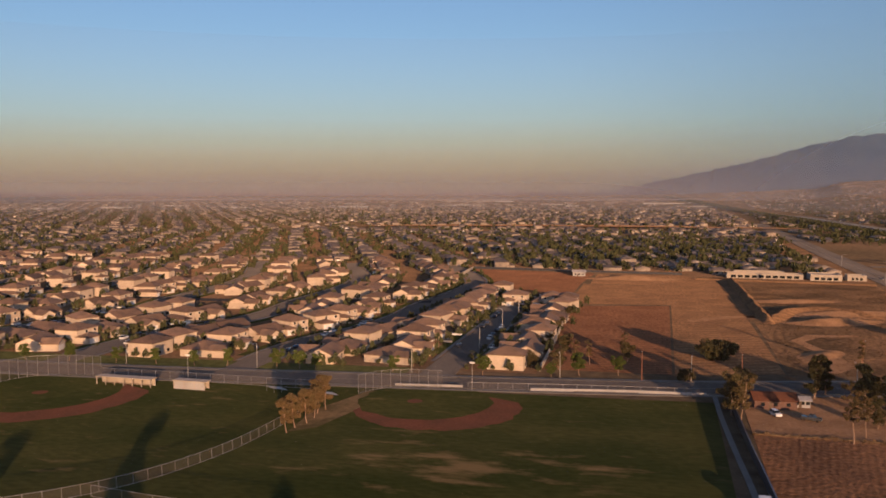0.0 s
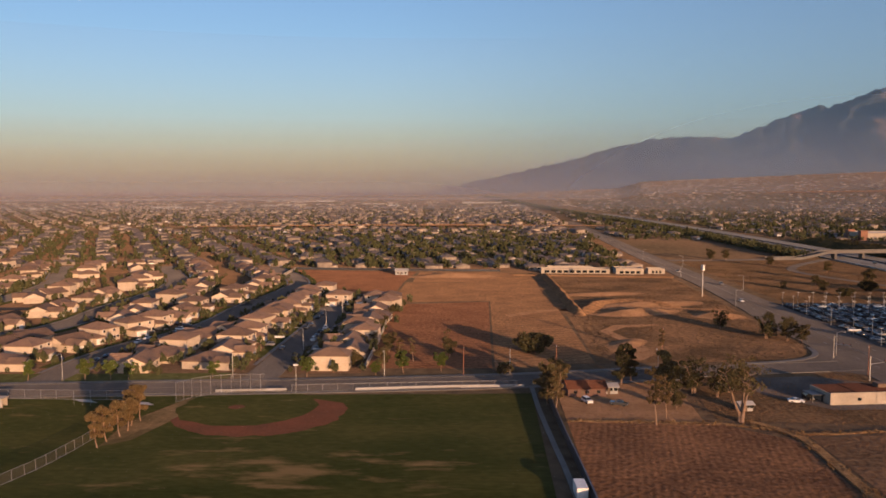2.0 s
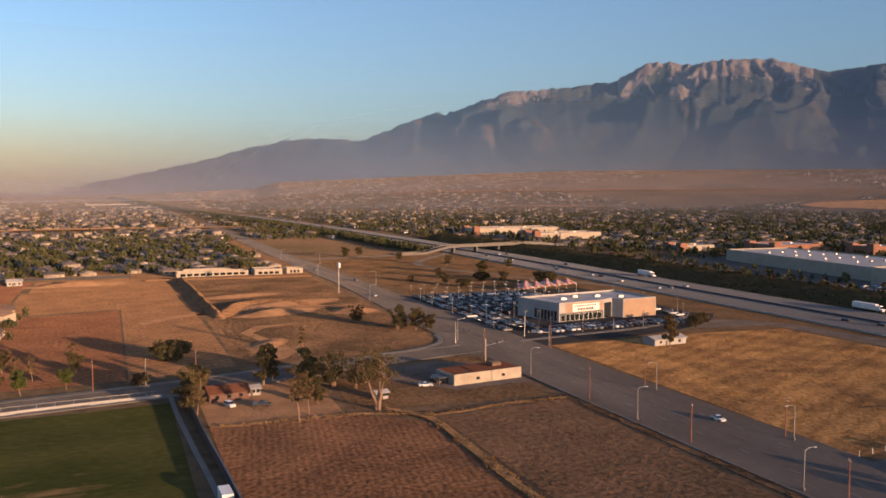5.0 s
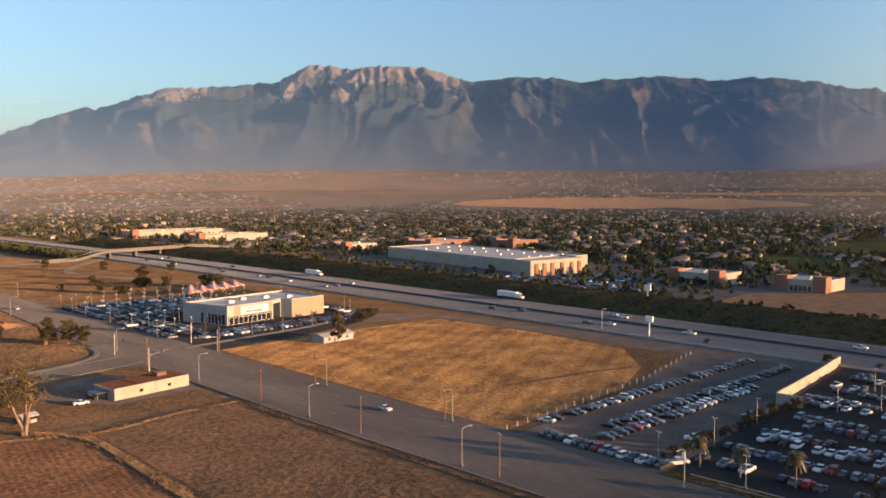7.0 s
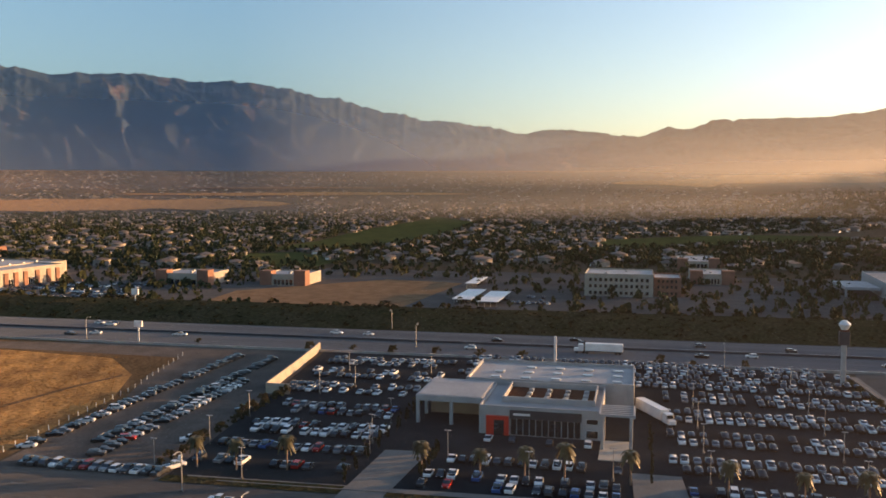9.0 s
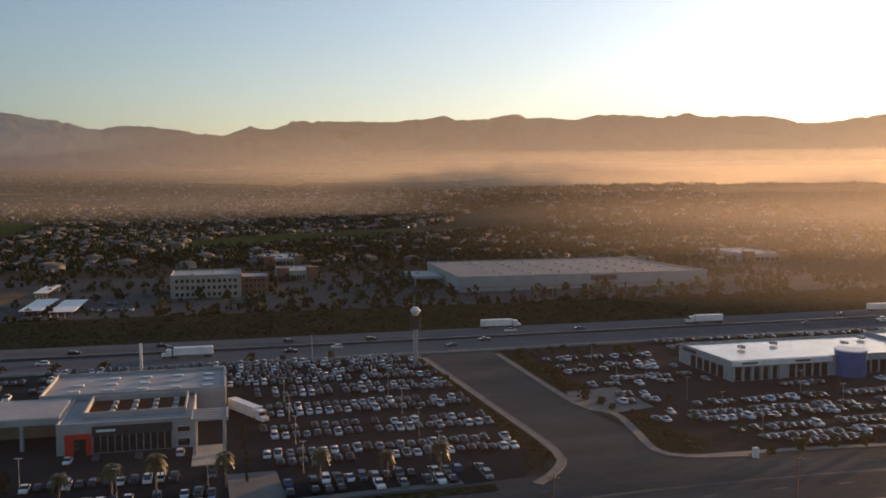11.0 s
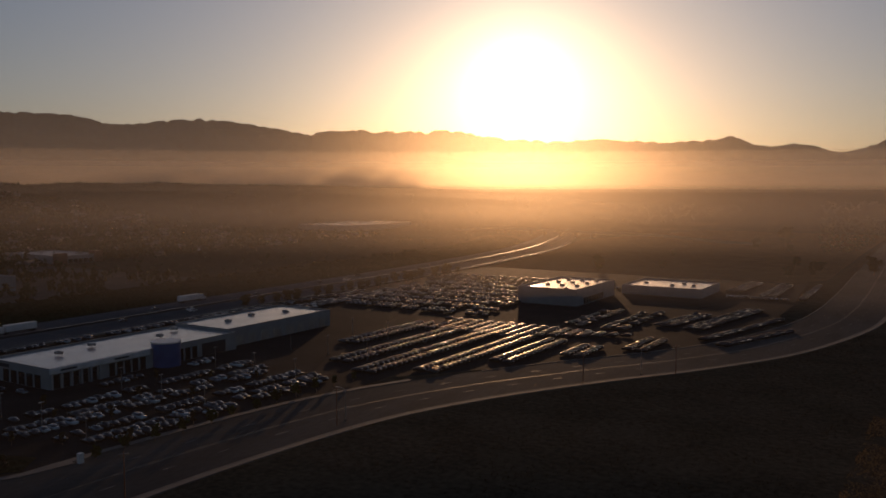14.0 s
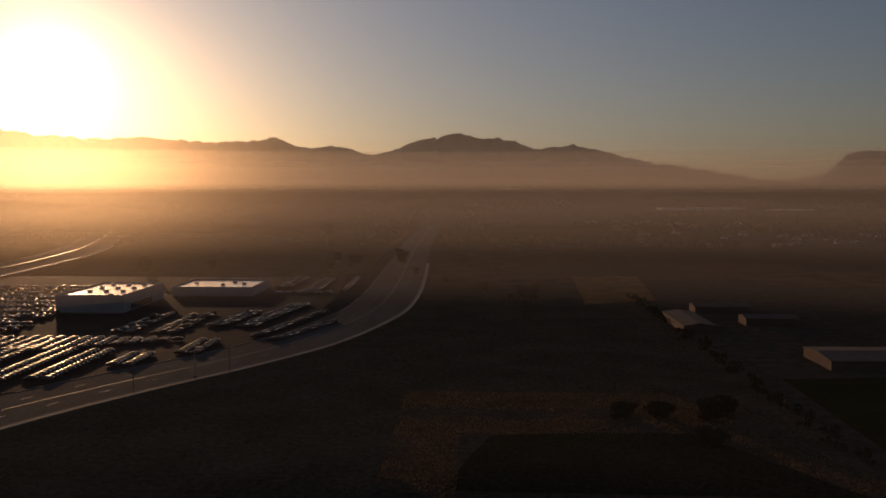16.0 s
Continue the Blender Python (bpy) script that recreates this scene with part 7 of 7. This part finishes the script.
            rod(bm, (a.x, a.y, z), (b.x, b.y, z), 0.05, sides=5)
        part("rail", bm, M["steel"], t)
    bm = bmesh.new()
    lo, hi = [bm.verts.new((p.x, p.y, 0)) for p in line], [bm.verts.new((p.x, p.y, h)) for p in line]
    for k in range(len(line) - 1):
        bm.faces.new((lo[k], lo[k + 1], hi[k + 1], hi[k]))
    part("wire_mesh", bm, M["fence_wire"], t, "grey chain-link mesh")


wire_fence("outfield_fence", smooth_line([(-101, 232), (-100, 216), (-103, 186), (-112, 161), (-128, 142), (-150, 128)], 1.2), 2.6, "long curved chain-link outfield fence")
wire_fence("corner_fence", smooth_line([(-116, 152), (-100, 150), (-86, 149), (-66, 147)], 2.4), 2.6, "chain-link fence that meets the outfield fence", 3)
wire_fence("backstop", smooth_line([(-92, 250), (-88, 257), (-80, 262), (-68, 263)], 1.5), 6.0, "tall grey chain-link backstop behind home plate", 2)
wire_fence("backstop", smooth_line([(-214, 232), (-210, 244), (-200, 250), (-186, 251)], 1.5), 7.0, "tall grey chain-link backstop behind home plate", 2)
wire_fence("side_fence", smooth_line([(-186, 251), (-160, 252), (-130, 252), (-104, 252)], 2.4), 3.0, "chain-link fence along the ball field", 2)
wire_fence("road_fence", smooth_line([(-60, 265), (-30, 269.5), (12, 274.5)], 2.4), 2.2, "chain-link fence along the street", 2)


def dugout(x0, x1, y, solid):
    t = thing("dugout", "long low ball field dugout with a flat roof", "dugout", "dugouts")
    part("roof", made((x0 - 0.4, x1 + 0.4, y - 1.8, y + 1.8, 2.6, 2.85)), M["cream_wall"], t)
    part("wall", made((x0, x1, y + 1.3, y + 1.5, 0, 2.6)), M["cream_wall"], t)
    if solid:
        part("wall", made((x0, x1, y - 1.5, y - 1.3, 0, 2.6)), M["white_wall"], t, "white block front wall")
    n = int((x1 - x0) / 3)
    for k in range(n + 1):
        x = x0 + (x1 - x0) * k / n
        part("post", made((x - 0.12, x + 0.12, y - 1.55, y - 1.3, 0, 2.6)), M["cream_wall"], t)
    part("bench", made((x0 + 0.5, x1 - 0.5, y + 0.6, y + 1.0, 0.4, 0.48)), M["wood"], t)


dugout(-180, -160, 242, False)
dugout(-152, -141, 243, True)


def bleacher(x, y):
    t = thing("bleachers", "small metal bleachers beside the ball field", "bleachers", "", pose(x, y, 0, 0, 0, 170))
    for k in range(5):
        part("bench", made((-3, 3, 0.7 * k, 0.7 * k + 0.3, 0.35 * k + 0.4, 0.35 * k + 0.46)), M["steel"], t)
    for sx in (-2.8, 0, 2.8):
        bm = rod(bmesh.new(), (sx, 0, 0.4), (sx, 3.0, 1.85), 0.05, sides=6)
        rod(bm, (sx, 3.0, 0), (sx, 3.0, 1.85), 0.05, sides=6)
        part("support", bm, M["steel"], t)


bleacher(-118, 248)
bleacher(-100, 246)
for x, y in ((-152, 250), (-58, 262)):
    t = thing("flood_pole", "tall thin pole beside the ball field", "pole", m=pose(x, y, 0))
    part("pole", rod(bmesh.new(), (0, 0, 0), (0, 0, 9.5), 0.09, 0.06), M["steel"], t)
    part("lamp_head", made((-0.8, 0.8, -0.1, 0.1, 9.0, 9.5)), M["white_metal"], t)
post_fence = thing("post_fence", "row of short white posts along the golden field", "fence")
for k in range(26):
    u = k / 25
    x, y = (168 + 74 * u / 0.62, 152 + 7 * u / 0.62) if u < 0.62 else (242 + 54 * (u - 0.62) / 0.38, 159 + 13 * (u - 0.62) / 0.38)
    part("post", rod(bmesh.new(), (x, y, 0), (x, y, 1.5), 0.09, 0.08, 6), M["white_metal"], post_fence)
cont = thing("storage_container", "white steel storage container beside the path", "container", m=pose(21.2, 178, 0, 0, 0, 92))
part("body", made((-3, 3, -1.2, 1.2, 0.1, 2.6), bevel=0.04), M["white_metal"], cont)
part("door", made((3.0, 3.06, -1.1, 1.1, 0.2, 2.5)), M["steel"], cont)


# ---- freeway bridge to the north
def bridge():
    t = thing("overpass", "pale concrete road bridge over the freeway", "bridge")
    line = smooth_line([(250, 752), (272, 757), (344, 768), (397, 779), (470, 800)])
    lift = lambda p: 5.5 * smooth(272, 306, p.x) * smooth(470, 390, p.x)
    part("deck", strip_mesh(line, -6, 6, -0.3, 1.0, lift=lift), M["asphalt"], t)
    part("parapet", strip_mesh(line, -6.3, -6, -0.3, 1.9, lift=lift), M["concrete"], t)
    part("parapet", strip_mesh(line, 6, 6.3, -0.3, 1.9, lift=lift), M["concrete"], t)
    for x in (308, 334, 360):
        y = 765 + (x - 334) * 0.2
        part("pier", made((x - 0.8, x + 0.8, y - 4, y + 4, 0, 5.4)), M["concrete"], t)


bridge()


def south_bridge():
    t = thing("overpass", "far concrete road bridge with slender piers over the freeway", "bridge")
    line = smooth_line([(640, -1075), (560, -1040), (480, -1012), (395, -995), (300, -985), (200, -985)])
    lift = lambda p: 6.0 * smooth(210, 330, p.x) * smooth(640, 540, p.x)
    part("deck", strip_mesh(line, -6, 6, -0.4, 0.9, lift=lift), M["concrete"], t)
    for off in (-6.3, 6.0):
        part("parapet", strip_mesh(line, off, off + 0.3, -0.4, 1.8, lift=lift), M["concrete"], t)
    for x in (400, 424, 448, 472, 496):
        y = float(np.interp(x, (395, 480, 560), (-995, -1012, -1040)))
        part("pier", made((x - 0.9, x + 0.9, y - 4, y + 4, 0, 5.8)), M["concrete"], t)


south_bridge()
band("road_ramp", smooth_line([(300, 755), (250, 690), (236, 640), (262, 560), (300, 480), (318, 420)]), -3.5, 3.5, -0.2, 0.2, M["asphalt"], "freeway slip road", "road")
band("road_ramp", smooth_line([(420, 790), (440, 700), (430, 600), (400, 500), (372, 430)]), -3.5, 3.5, -0.2, 0.24, M["asphalt"], "freeway slip road", "road")

# ---------------------------------------------------------------- town, woods and weeds in bulk
rng = random.Random(77)


def simple_house(form):
    """Cheap house for the distance; form 0 to 3: hipped, ridged along, ridged across, two-storey with a wing."""
    V, Fc, S = [], [], []

    def walls(x0, x1, y0, y1, h):
        o = len(V)
        V.extend([(x, y, z) for z in (0, h) for x, y in ((x0, y0), (x1, y0), (x1, y1), (x0, y1))])
        Fc.extend([(o, o + 1, o + 5, o + 4), (o + 1, o + 2, o + 6, o + 5), (o + 2, o + 3, o + 7, o + 6), (o + 3, o, o + 4, o + 7)])
        S.extend([0] * 4)

    def roof(x0, x1, y0, y1, z, h, way, cut):
        x0, x1, y0, y1 = x0 - .6, x1 + .6, y0 - .6, y1 + .6
        o = len(V)
        if way == "y":
            m, k = (x0 + x1) / 2, (x1 - x0) / 2 * cut
            V.extend([(x0, y0, z), (x1, y0, z), (x1, y1, z), (x0, y1, z), (m, y0 + k, z + h), (m, y1 - k, z + h)])
            Fc.extend([(o, o + 1, o + 4), (o + 1, o + 2, o + 5, o + 4), (o + 2, o + 3, o + 5), (o + 3, o, o + 4, o + 5)])
            S.extend([1 if cut else 0, 1, 1 if cut else 0, 1])
        else:
            m, k = (y0 + y1) / 2, (y1 - y0) / 2 * cut
            V.extend([(x0, y0, z), (x1, y0, z), (x1, y1, z), (x0, y1, z), (x0 + k, m, z + h), (x1 - k, m, z + h)])
            Fc.extend([(o, o + 1, o + 5, o + 4), (o + 1, o + 2, o + 5), (o + 2, o + 3, o + 4, o + 5), (o + 3, o, o + 4)])
            S.extend([1, 1 if cut else 0, 1, 1 if cut else 0])

    def flat(y, x0, x1, z0, z1, slot):
        o = len(V)
        V.extend([(x0, y, z0), (x1, y, z0), (x1, y, z1), (x0, y, z1)])
        Fc.append((o, o + 1, o + 2, o + 3))
        S.append(slot)

    h = 5.3 if form == 3 else 2.9
    walls(-6.5, 6.5, -5, 7, h)
    roof(-6.5, 6.5, -5, 7, h, 2.3, "y" if form == 2 else "x", 1.0 if form in (0, 3) else 0.0)
    walls(-6.5, -0.8, -9.5, -5, 2.7)
    roof(-6.5, -0.8, -9.5, -4, 2.7, 1.6, "y", 0.0 if form != 3 else 1.0)
    flat(-9.56, -6, -1.4, .1, 2.2, 2)
    flat(-5.06, 1.6, 4.6, .8, 2.1, 3)
    flat(7.06, -4, -1, .8, 2.2, 3)
    flat(7.06, 2, 4, .8, 2.2, 3)
    return V, Fc, S


def clump(r, n=16, tall=1.0):
    V, Fc = [], []
    for k in range(n):
        d = Vector((r.gauss(0, 1), r.gauss(0, 1), r.gauss(0, 1))).normalized() * (0.35 + 0.5 * r.random())
        c = Vector((d.x, d.y, 0.75 + d.z * 0.6 * tall))
        a = Vector((r.gauss(0, 1), r.gauss(0, 1), r.gauss(0, 1))).normalized() * 0.42
        b = a.cross(Vector((r.gauss(0, 1), r.gauss(0, 1), r.gauss(0, 1)))).normalized() * 0.36
        o = len(V)
        V += [tuple(c - a), tuple(c + b), tuple(c + a), tuple(c - b)]
        Fc.append((o, o + 1, o + 2, o + 3))
    o = len(V)
    V += [(-.06, 0, 0), (.06, 0, 0), (.04, 0, .8), (-.04, 0, .8)]
    Fc.append((o, o + 1, o + 2, o + 3))
    return V, Fc, [0] * n + [1]


far_houses, far_trees = [], []


def town(x0, x1, y0, y1, block, pitch, turn, fill, trees, two=0.4, keep=None, yards=0.55):
    """Streets of houses on a turned grid."""
    c, s = math.cos(radians(turn)), math.sin(radians(turn))
    mx, my = (x0 + x1) / 2, (y0 + y1) / 2
    reach = math.hypot(x1 - x0, y1 - y0) / 2
    u = -reach
    while u < reach:
        for side in (-1, 1):
            v = -reach
            while v < reach:
                x, y = mx + (u + side * block * 0.29) * c - v * s, my + (u + side * block * 0.29) * s + v * c
                if x0 < x < x1 and y0 < y < y1 and rng.random() < fill and not on_field(x, y) and (keep is None or keep(x, y)):
                    r = math.hypot(x, y)
                    az = math.degrees(math.atan2(-x, y))
                    far_off = float(np.interp(r, (1500, 2300, 3600), (1.0, 0.75, 0.5)))
                    if r < 4300 and -190 < az < 44:
                        far_houses.append((3 if rng.random() < two else rng.randrange(3), x + rng.uniform(-1.5, 1.5), y + rng.uniform(-1.5, 1.5), rise(x, y), radians(turn + (90 if side == 1 else -90) * -1 + rng.choice((0, 0, 90, 180)) + rng.gauss(0, 7)),
                                           far_off * rng.uniform(0.75, 1.1), far_off * rng.uniform(0.75, 1.05), far_off * rng.uniform(0.7, 1.0)))
                        for _ in range(2 if r < 2300 else 0):
                            if rng.random() < yards:
                                w, a = rng.uniform(1.2, 2.9) * far_off, rng.uniform(0, math.tau)
                                far_trees.append((rng.randrange(6) + 6 * (r > 900), x + 10 * math.cos(a), y + 10 * math.sin(a), rise(x, y) - 0.1, a, w, w, w * rng.uniform(0.9, 1.6)))
                v += pitch * rng.uniform(0.95, 1.2)
        u += block
    n = int((x1 - x0) * (y1 - y0) / 10000 * trees)
    for _ in range(n):
        x, y = rng.uniform(x0, x1), rng.uniform(y0, y1)
        az = math.degrees(math.atan2(-x, y))
        r = math.hypot(x, y)
        if r < 4300 and -190 < az < 44 and not on_field(x, y) and (keep is None or keep(x, y)):
            w = rng.uniform(1.6, 4.2) * float(np.interp(r, (1500, 3600), (1.0, 0.6)))
            far_trees.append((rng.randrange(6) + 6 * (r > 900), x, y, rise(x, y) - 0.1, rng.uniform(0, 6.3), w, w, w * rng.uniform(0.8, 1.6)))


for x, y, f in more_spots:
    far_houses.append((rng.randrange(4), x, y, 0, radians(-f), 1, 0.95, 1))
fair = lambda x, y: not any(inside(p, x, y) for p in FAIRWAYS)
quiet = lambda x, y: fair(x, y) and not (x < 680 and 560 < y < 700) and not (x < 700 and y < 260 and y > -140)
town(-700, -142, 662, 1100, 66, 18, 24, 0.92, 50, 0.4, None, 0.3)
town(-1000, -700, 300, 1100, 66, 18, 5, 0.85, 40, 0.4, None, 0.3)
town(-142, 138, 655, 1080, 52, 19, 14, 0.9, 110, 0.05, None, 0.5)
town(-1500, 140, 1100, 1750, 66, 17, 33, 0.66, 24, 0.4, None, 0.25)
town(-2400, 140, 1750, 2300, 62, 15, 33, 0.5, 10, 0.4, None, 0.15)
town(-3000, 200, 2300, 3100, 80, 18, 57, 0.16, 4)
town(600, 1100, -60, 1200, 62, 17, 20, 0.60, 130, 0.35, quiet, 0.9)
town(1100, 1700, -400, 1700, 62, 16, 35, 0.46, 96, 0.35, fair, 0.9)
town(1700, 2150, -400, 1700, 60, 15, 35, 0.36, 50, 0.3, fair, 0.9)
town(160, 1200, 1000, 1700, 66, 17, 10, 0.36, 70, 0.3)
town(160, 1300, 1700, 2600, 62, 15, 10, 0.22, 34, 0.3)
town(440, 620, 700, 1010, 72, 19, 12, 0.4, 60, 0.3)
town(200, 2000, 2600, 3600, 70, 15, 14, 0.22, 6, 0.3)
town(2150, 3300, -300, 2600, 66, 14, 25, 0.18, 12, 0.5)
town(640, 1700, -900, -60, 70, 19, 15, 0.30, 120, 0.3, lambda x, y: fair(x, y) and not (x < 700 and y > -330))
town(1700, 2600, -1100, -400, 80, 18, 30, 0.22, 34, 0.3)
# orchard and scrub on the long low hill, trees on the plain below it
for _ in range(5200):
    x, y = rng.uniform(430, 2300), rng.uniform(-2300, -420)
    if not on_field(x, y) and abs(x - float(np.interp(-y, (420, 600, 800, 1020, 1300, 1750, 2500), (358, 366, 390, 455, 560, 760, 1100)))) > 42:
        w = rng.uniform(1.0, 3.2)
        far_trees.append((6 + rng.randrange(6), x, y, rise(x, y) - 0.2, rng.uniform(0, 6.3), w, w, w * rng.uniform(0.6, 1.1)))
for _ in range(5000):
    b, r = radians(rng.uniform(172, 206)), rng.uniform(900, 2600) ** 1.0
    x, y = r * math.sin(b), r * math.cos(b)
    if noise.noise(Vector((x * 0.004, y * 0.004, 6))) > -0.12 and abs(x - 66) > 26:
        w = rng.uniform(1.6, 4.0)
        far_trees.append((6 + rng.randrange(6), x, y, rise(x, y) - 0.2, rng.uniform(0, 6.3), w, w, w * rng.uniform(0.7, 1.4)))
for _ in range(36):
    x, y = rng.uniform(-520, -180), rng.uniform(-1500, -900)
    far_houses.append((rng.randrange(3), x, y, rise(x, y), rng.uniform(0, 6.3), 0.8, 0.8, 0.8))

clumps = [clump(random.Random(100 + k), (15 if k % 6 < 4 else 11) if k < 6 else 7, 1.0 if k % 6 < 4 else 1.7) for k in range(12)]
bulk("distant_houses", [simple_house(k) for k in range(4)], far_houses, (M["far_wall"], M["far_roof"], M["white_metal"], M["glass"]),
     "thousands of stucco tract houses with tiled roofs", "houses")
# garden trees of the near tract, bank planting, hedges
for x, y, f in spots:
    for _ in range(8):
        a, b = x + rng.uniform(-14, 14), y + rng.choice((-8.6, 8.6)) + rng.uniform(-0.8, 0.8)
        w = rng.uniform(0.9, 2.5) * (1.4 if rng.random() < 0.25 else 1)
        far_trees.append((rng.randrange(6), a, b, 0, rng.uniform(0, 6.3), w, w, w * rng.uniform(0.9, 1.7)))
for i, sx in enumerate(STREETS):
    y = 300.0
    while y < 665:
        for side in (-1, 1):
            if rng.random() < 0.62 and not (i == 0 and y > 440):
                w = rng.uniform(1.1, 2.3)
                far_trees.append((rng.randrange(4), sx + bend(i, y) + side * rng.uniform(8.4, 10.5), y, 0, rng.uniform(0, 6.3), w, w, w * rng.uniform(1.1, 1.8)))
        y += rng.uniform(6, 12)
bank = []
for p in SLOPE:
    for _ in range(70 if abs(p.y) < 620 else 30):
        o = rng.uniform(27, 76)
        z = float(np.interp(o, (26, 34, 46, 58, 74, 80), (0, 2, 5, 6.5, 0.5, 0)))
        w = rng.uniform(0.5, 1.1) if o < 56 or rng.random() < 0.7 else rng.uniform(1.2, 2.6)
        bank.append((rng.randrange(4), p.x + o, p.y + rng.uniform(-16, 16), z - 0.5, rng.uniform(0, 6.3), w * 1.5, w * 1.5, w * rng.uniform(0.6, 1.1)))
for _ in range(2100):
    x, y = rng.uniform(412, 690), rng.uniform(-420, 700)
    if not (500 < x < 615 and -312 < y < -130) and not (424 < x < 575 and 110 < y < 250) and not (x < 512 and 36 < y < 112 and rng.random() < 0.8) and not (462 < x < 570 and 390 < y < 602) and not (512 < x < 550 and -26 < y < 34):
        w = rng.uniform(1.4, 3.6)
        far_trees.append((rng.randrange(6), x, y, 0, rng.uniform(0, 6.3), w, w, w * rng.uniform(0.9, 1.7)))
for k in range(90):
    far_trees.append((rng.randrange(4), -92 + rng.uniform(-3, 3), -200 - 3.4 * k, 0, rng.uniform(0, 6.3), 1.6, 1.6, rng.uniform(1.2, 2.6)))
for p in FREEWAY:
    if p.y > 760:
        for _ in range(90):
            w = rng.uniform(1.6, 3.6)
            x, y = p.x - rng.uniform(30, 58), p.y + rng.uniform(-22, 22)
            far_trees.append((6 + rng.randrange(6), x, y, rise(x, y), rng.uniform(0, 6.3), w, w, w * rng.uniform(0.8, 1.4)))
bulk("bank_shrubs", clumps, bank, (M["slope_green"], M["bark"]), "low dark shrubs on the freeway bank", "shrubs")
bulk("distant_trees", clumps, far_trees, (M["leaf_far"], M["bark"]), "garden and roadside trees across the valley town", "trees")

# weeds and clods that roughen the open ground
tuft_V, tuft_F = [], []
for k in range(5):
    a = k * 1.26
    o = len(tuft_V)
    dx, dy = math.cos(a), math.sin(a)
    tuft_V += [(-dy * .25 + dx * .1, dx * .25 + dy * .1, 0), (dy * .25 + dx * .1, -dx * .25 + dy * .1, 0), (dx * .6, dy * .6, 0.8)]
    tuft_F.append((o, o + 1, o + 2))
tuft = (tuft_V, tuft_F, [0] * 5)


def weeds(name, x0, x1, y0, y1, count, size, material, label, keep=None):
    rows = []
    while len(rows) < count:
        x, y = rng.uniform(x0, x1), rng.uniform(y0, y1)
        if noise.noise(Vector((x * 0.06, y * 0.06, 3))) + 0.5 * noise.noise(Vector((x * 0.2, y * 0.2, 8))) < rng.uniform(-0.5, 0.25):
            continue
        if keep and not keep(x, y):
            count -= 1
            continue
        w = size * rng.uniform(0.5, 1.4)
        rows.append((0, x, y, 0.03, rng.uniform(0, 6.3), w, w, w * rng.uniform(0.6, 1.2)))
    bulk(name, [tuft], rows, (material,), label, "weeds")


weeds("golden_grass", 169, 288, 156, 304, 16000, 0.32, M["golden"], "tufts of golden dry grass", lambda x, y: not (x > 240 and y < 165 + (x - 240) * 0.6))
weeds("field_clods", 25, 130, 90, 233, 12000, 0.24, M["ploughed"], "clods and stubble on the ploughed fields")
weeds("south_weeds", -88, 145, -420, -150, 26000, 0.45, M["dark_scrub"], "low dry weeds on the dark field", lambda x, y: x < float(np.interp(y, (-434, -362, -288, -250, -215, -180), (34, 54, 85, 109, 129, 141))))
def in_dark_plot(x, y):
    return y > -223 + 0.03 * (x + 30) and -84 + (-178 - y) * 0.55 < x < 4


weeds("band_weeds", -104, 22, -268, -170, 26000, 0.38, M["straw_blades"], "band of taller pale dry grass", lambda x, y: not in_dark_plot(x, y) and x > -60 - (y + 268) * 0.42 and y < -180 + 12 * noise.noise(Vector((x * 0.08, 0, 0))))
weeds("plot_grass", -116, -60, -618, -468, 9000, 0.5, M["straw_blades"], "golden dry grass on a small plot", lambda x, y: inside([(-60, -469), (-103, -487), (-115, -616), (-68, -609)], x, y))
weeds("mound_weeds", 46, 132, 314, 600, 7000, 0.35, M["scrub"], "dry weeds between the earth mounds")
weeds("corner_weeds", 62, 131, 234, 300, 3000, 0.3, M["straw"], "dry weeds on the corner lot", lambda x, y: not (101 < x < 132 and 253 < y < 270))
weeds("verge_weeds", 168, 300, 480, 740, 6000, 0.45, M["scrub"], "dry weeds on the open field by the freeway")
weeds("strip_weeds", 68, 91, 112, 238, 4200, 0.75, M["weed_pale"], "tall dry weeds along the field edge", lambda x, y: abs(x - float(np.interp(y, (120, 160, 190, 222, 236), (84, 82, 83, 83, 73)))) < 1.6 + 1.6 * noise.noise(Vector((x * 0.2, y * 0.2, 1))))
weeds("edge_weeds", 24, 131, 222, 239, 2400, 0.6, M["weed_pale"], "tall dry weeds along the field edge", lambda x, y: abs(y - float(np.interp(x, (24, 66, 86, 110, 131), (235, 234, 225, 229, 229)))) < 1.6)
weeds("roadside_weeds", 126, 139, 60, 232, 2600, 0.6, M["dark_scrub"], "brown weeds along the road edge", lambda x, y: abs(x - float(np.interp(y, (60, 180, 232), (136.5, 132.8, 131.5)))) < 1.7)
band("road_approach", smooth_line([(160, 738), (205, 741), (250, 752)]), -6, 6, -0.2, 0.22, M["asphalt"], "asphalt approach to the bridge", "road")
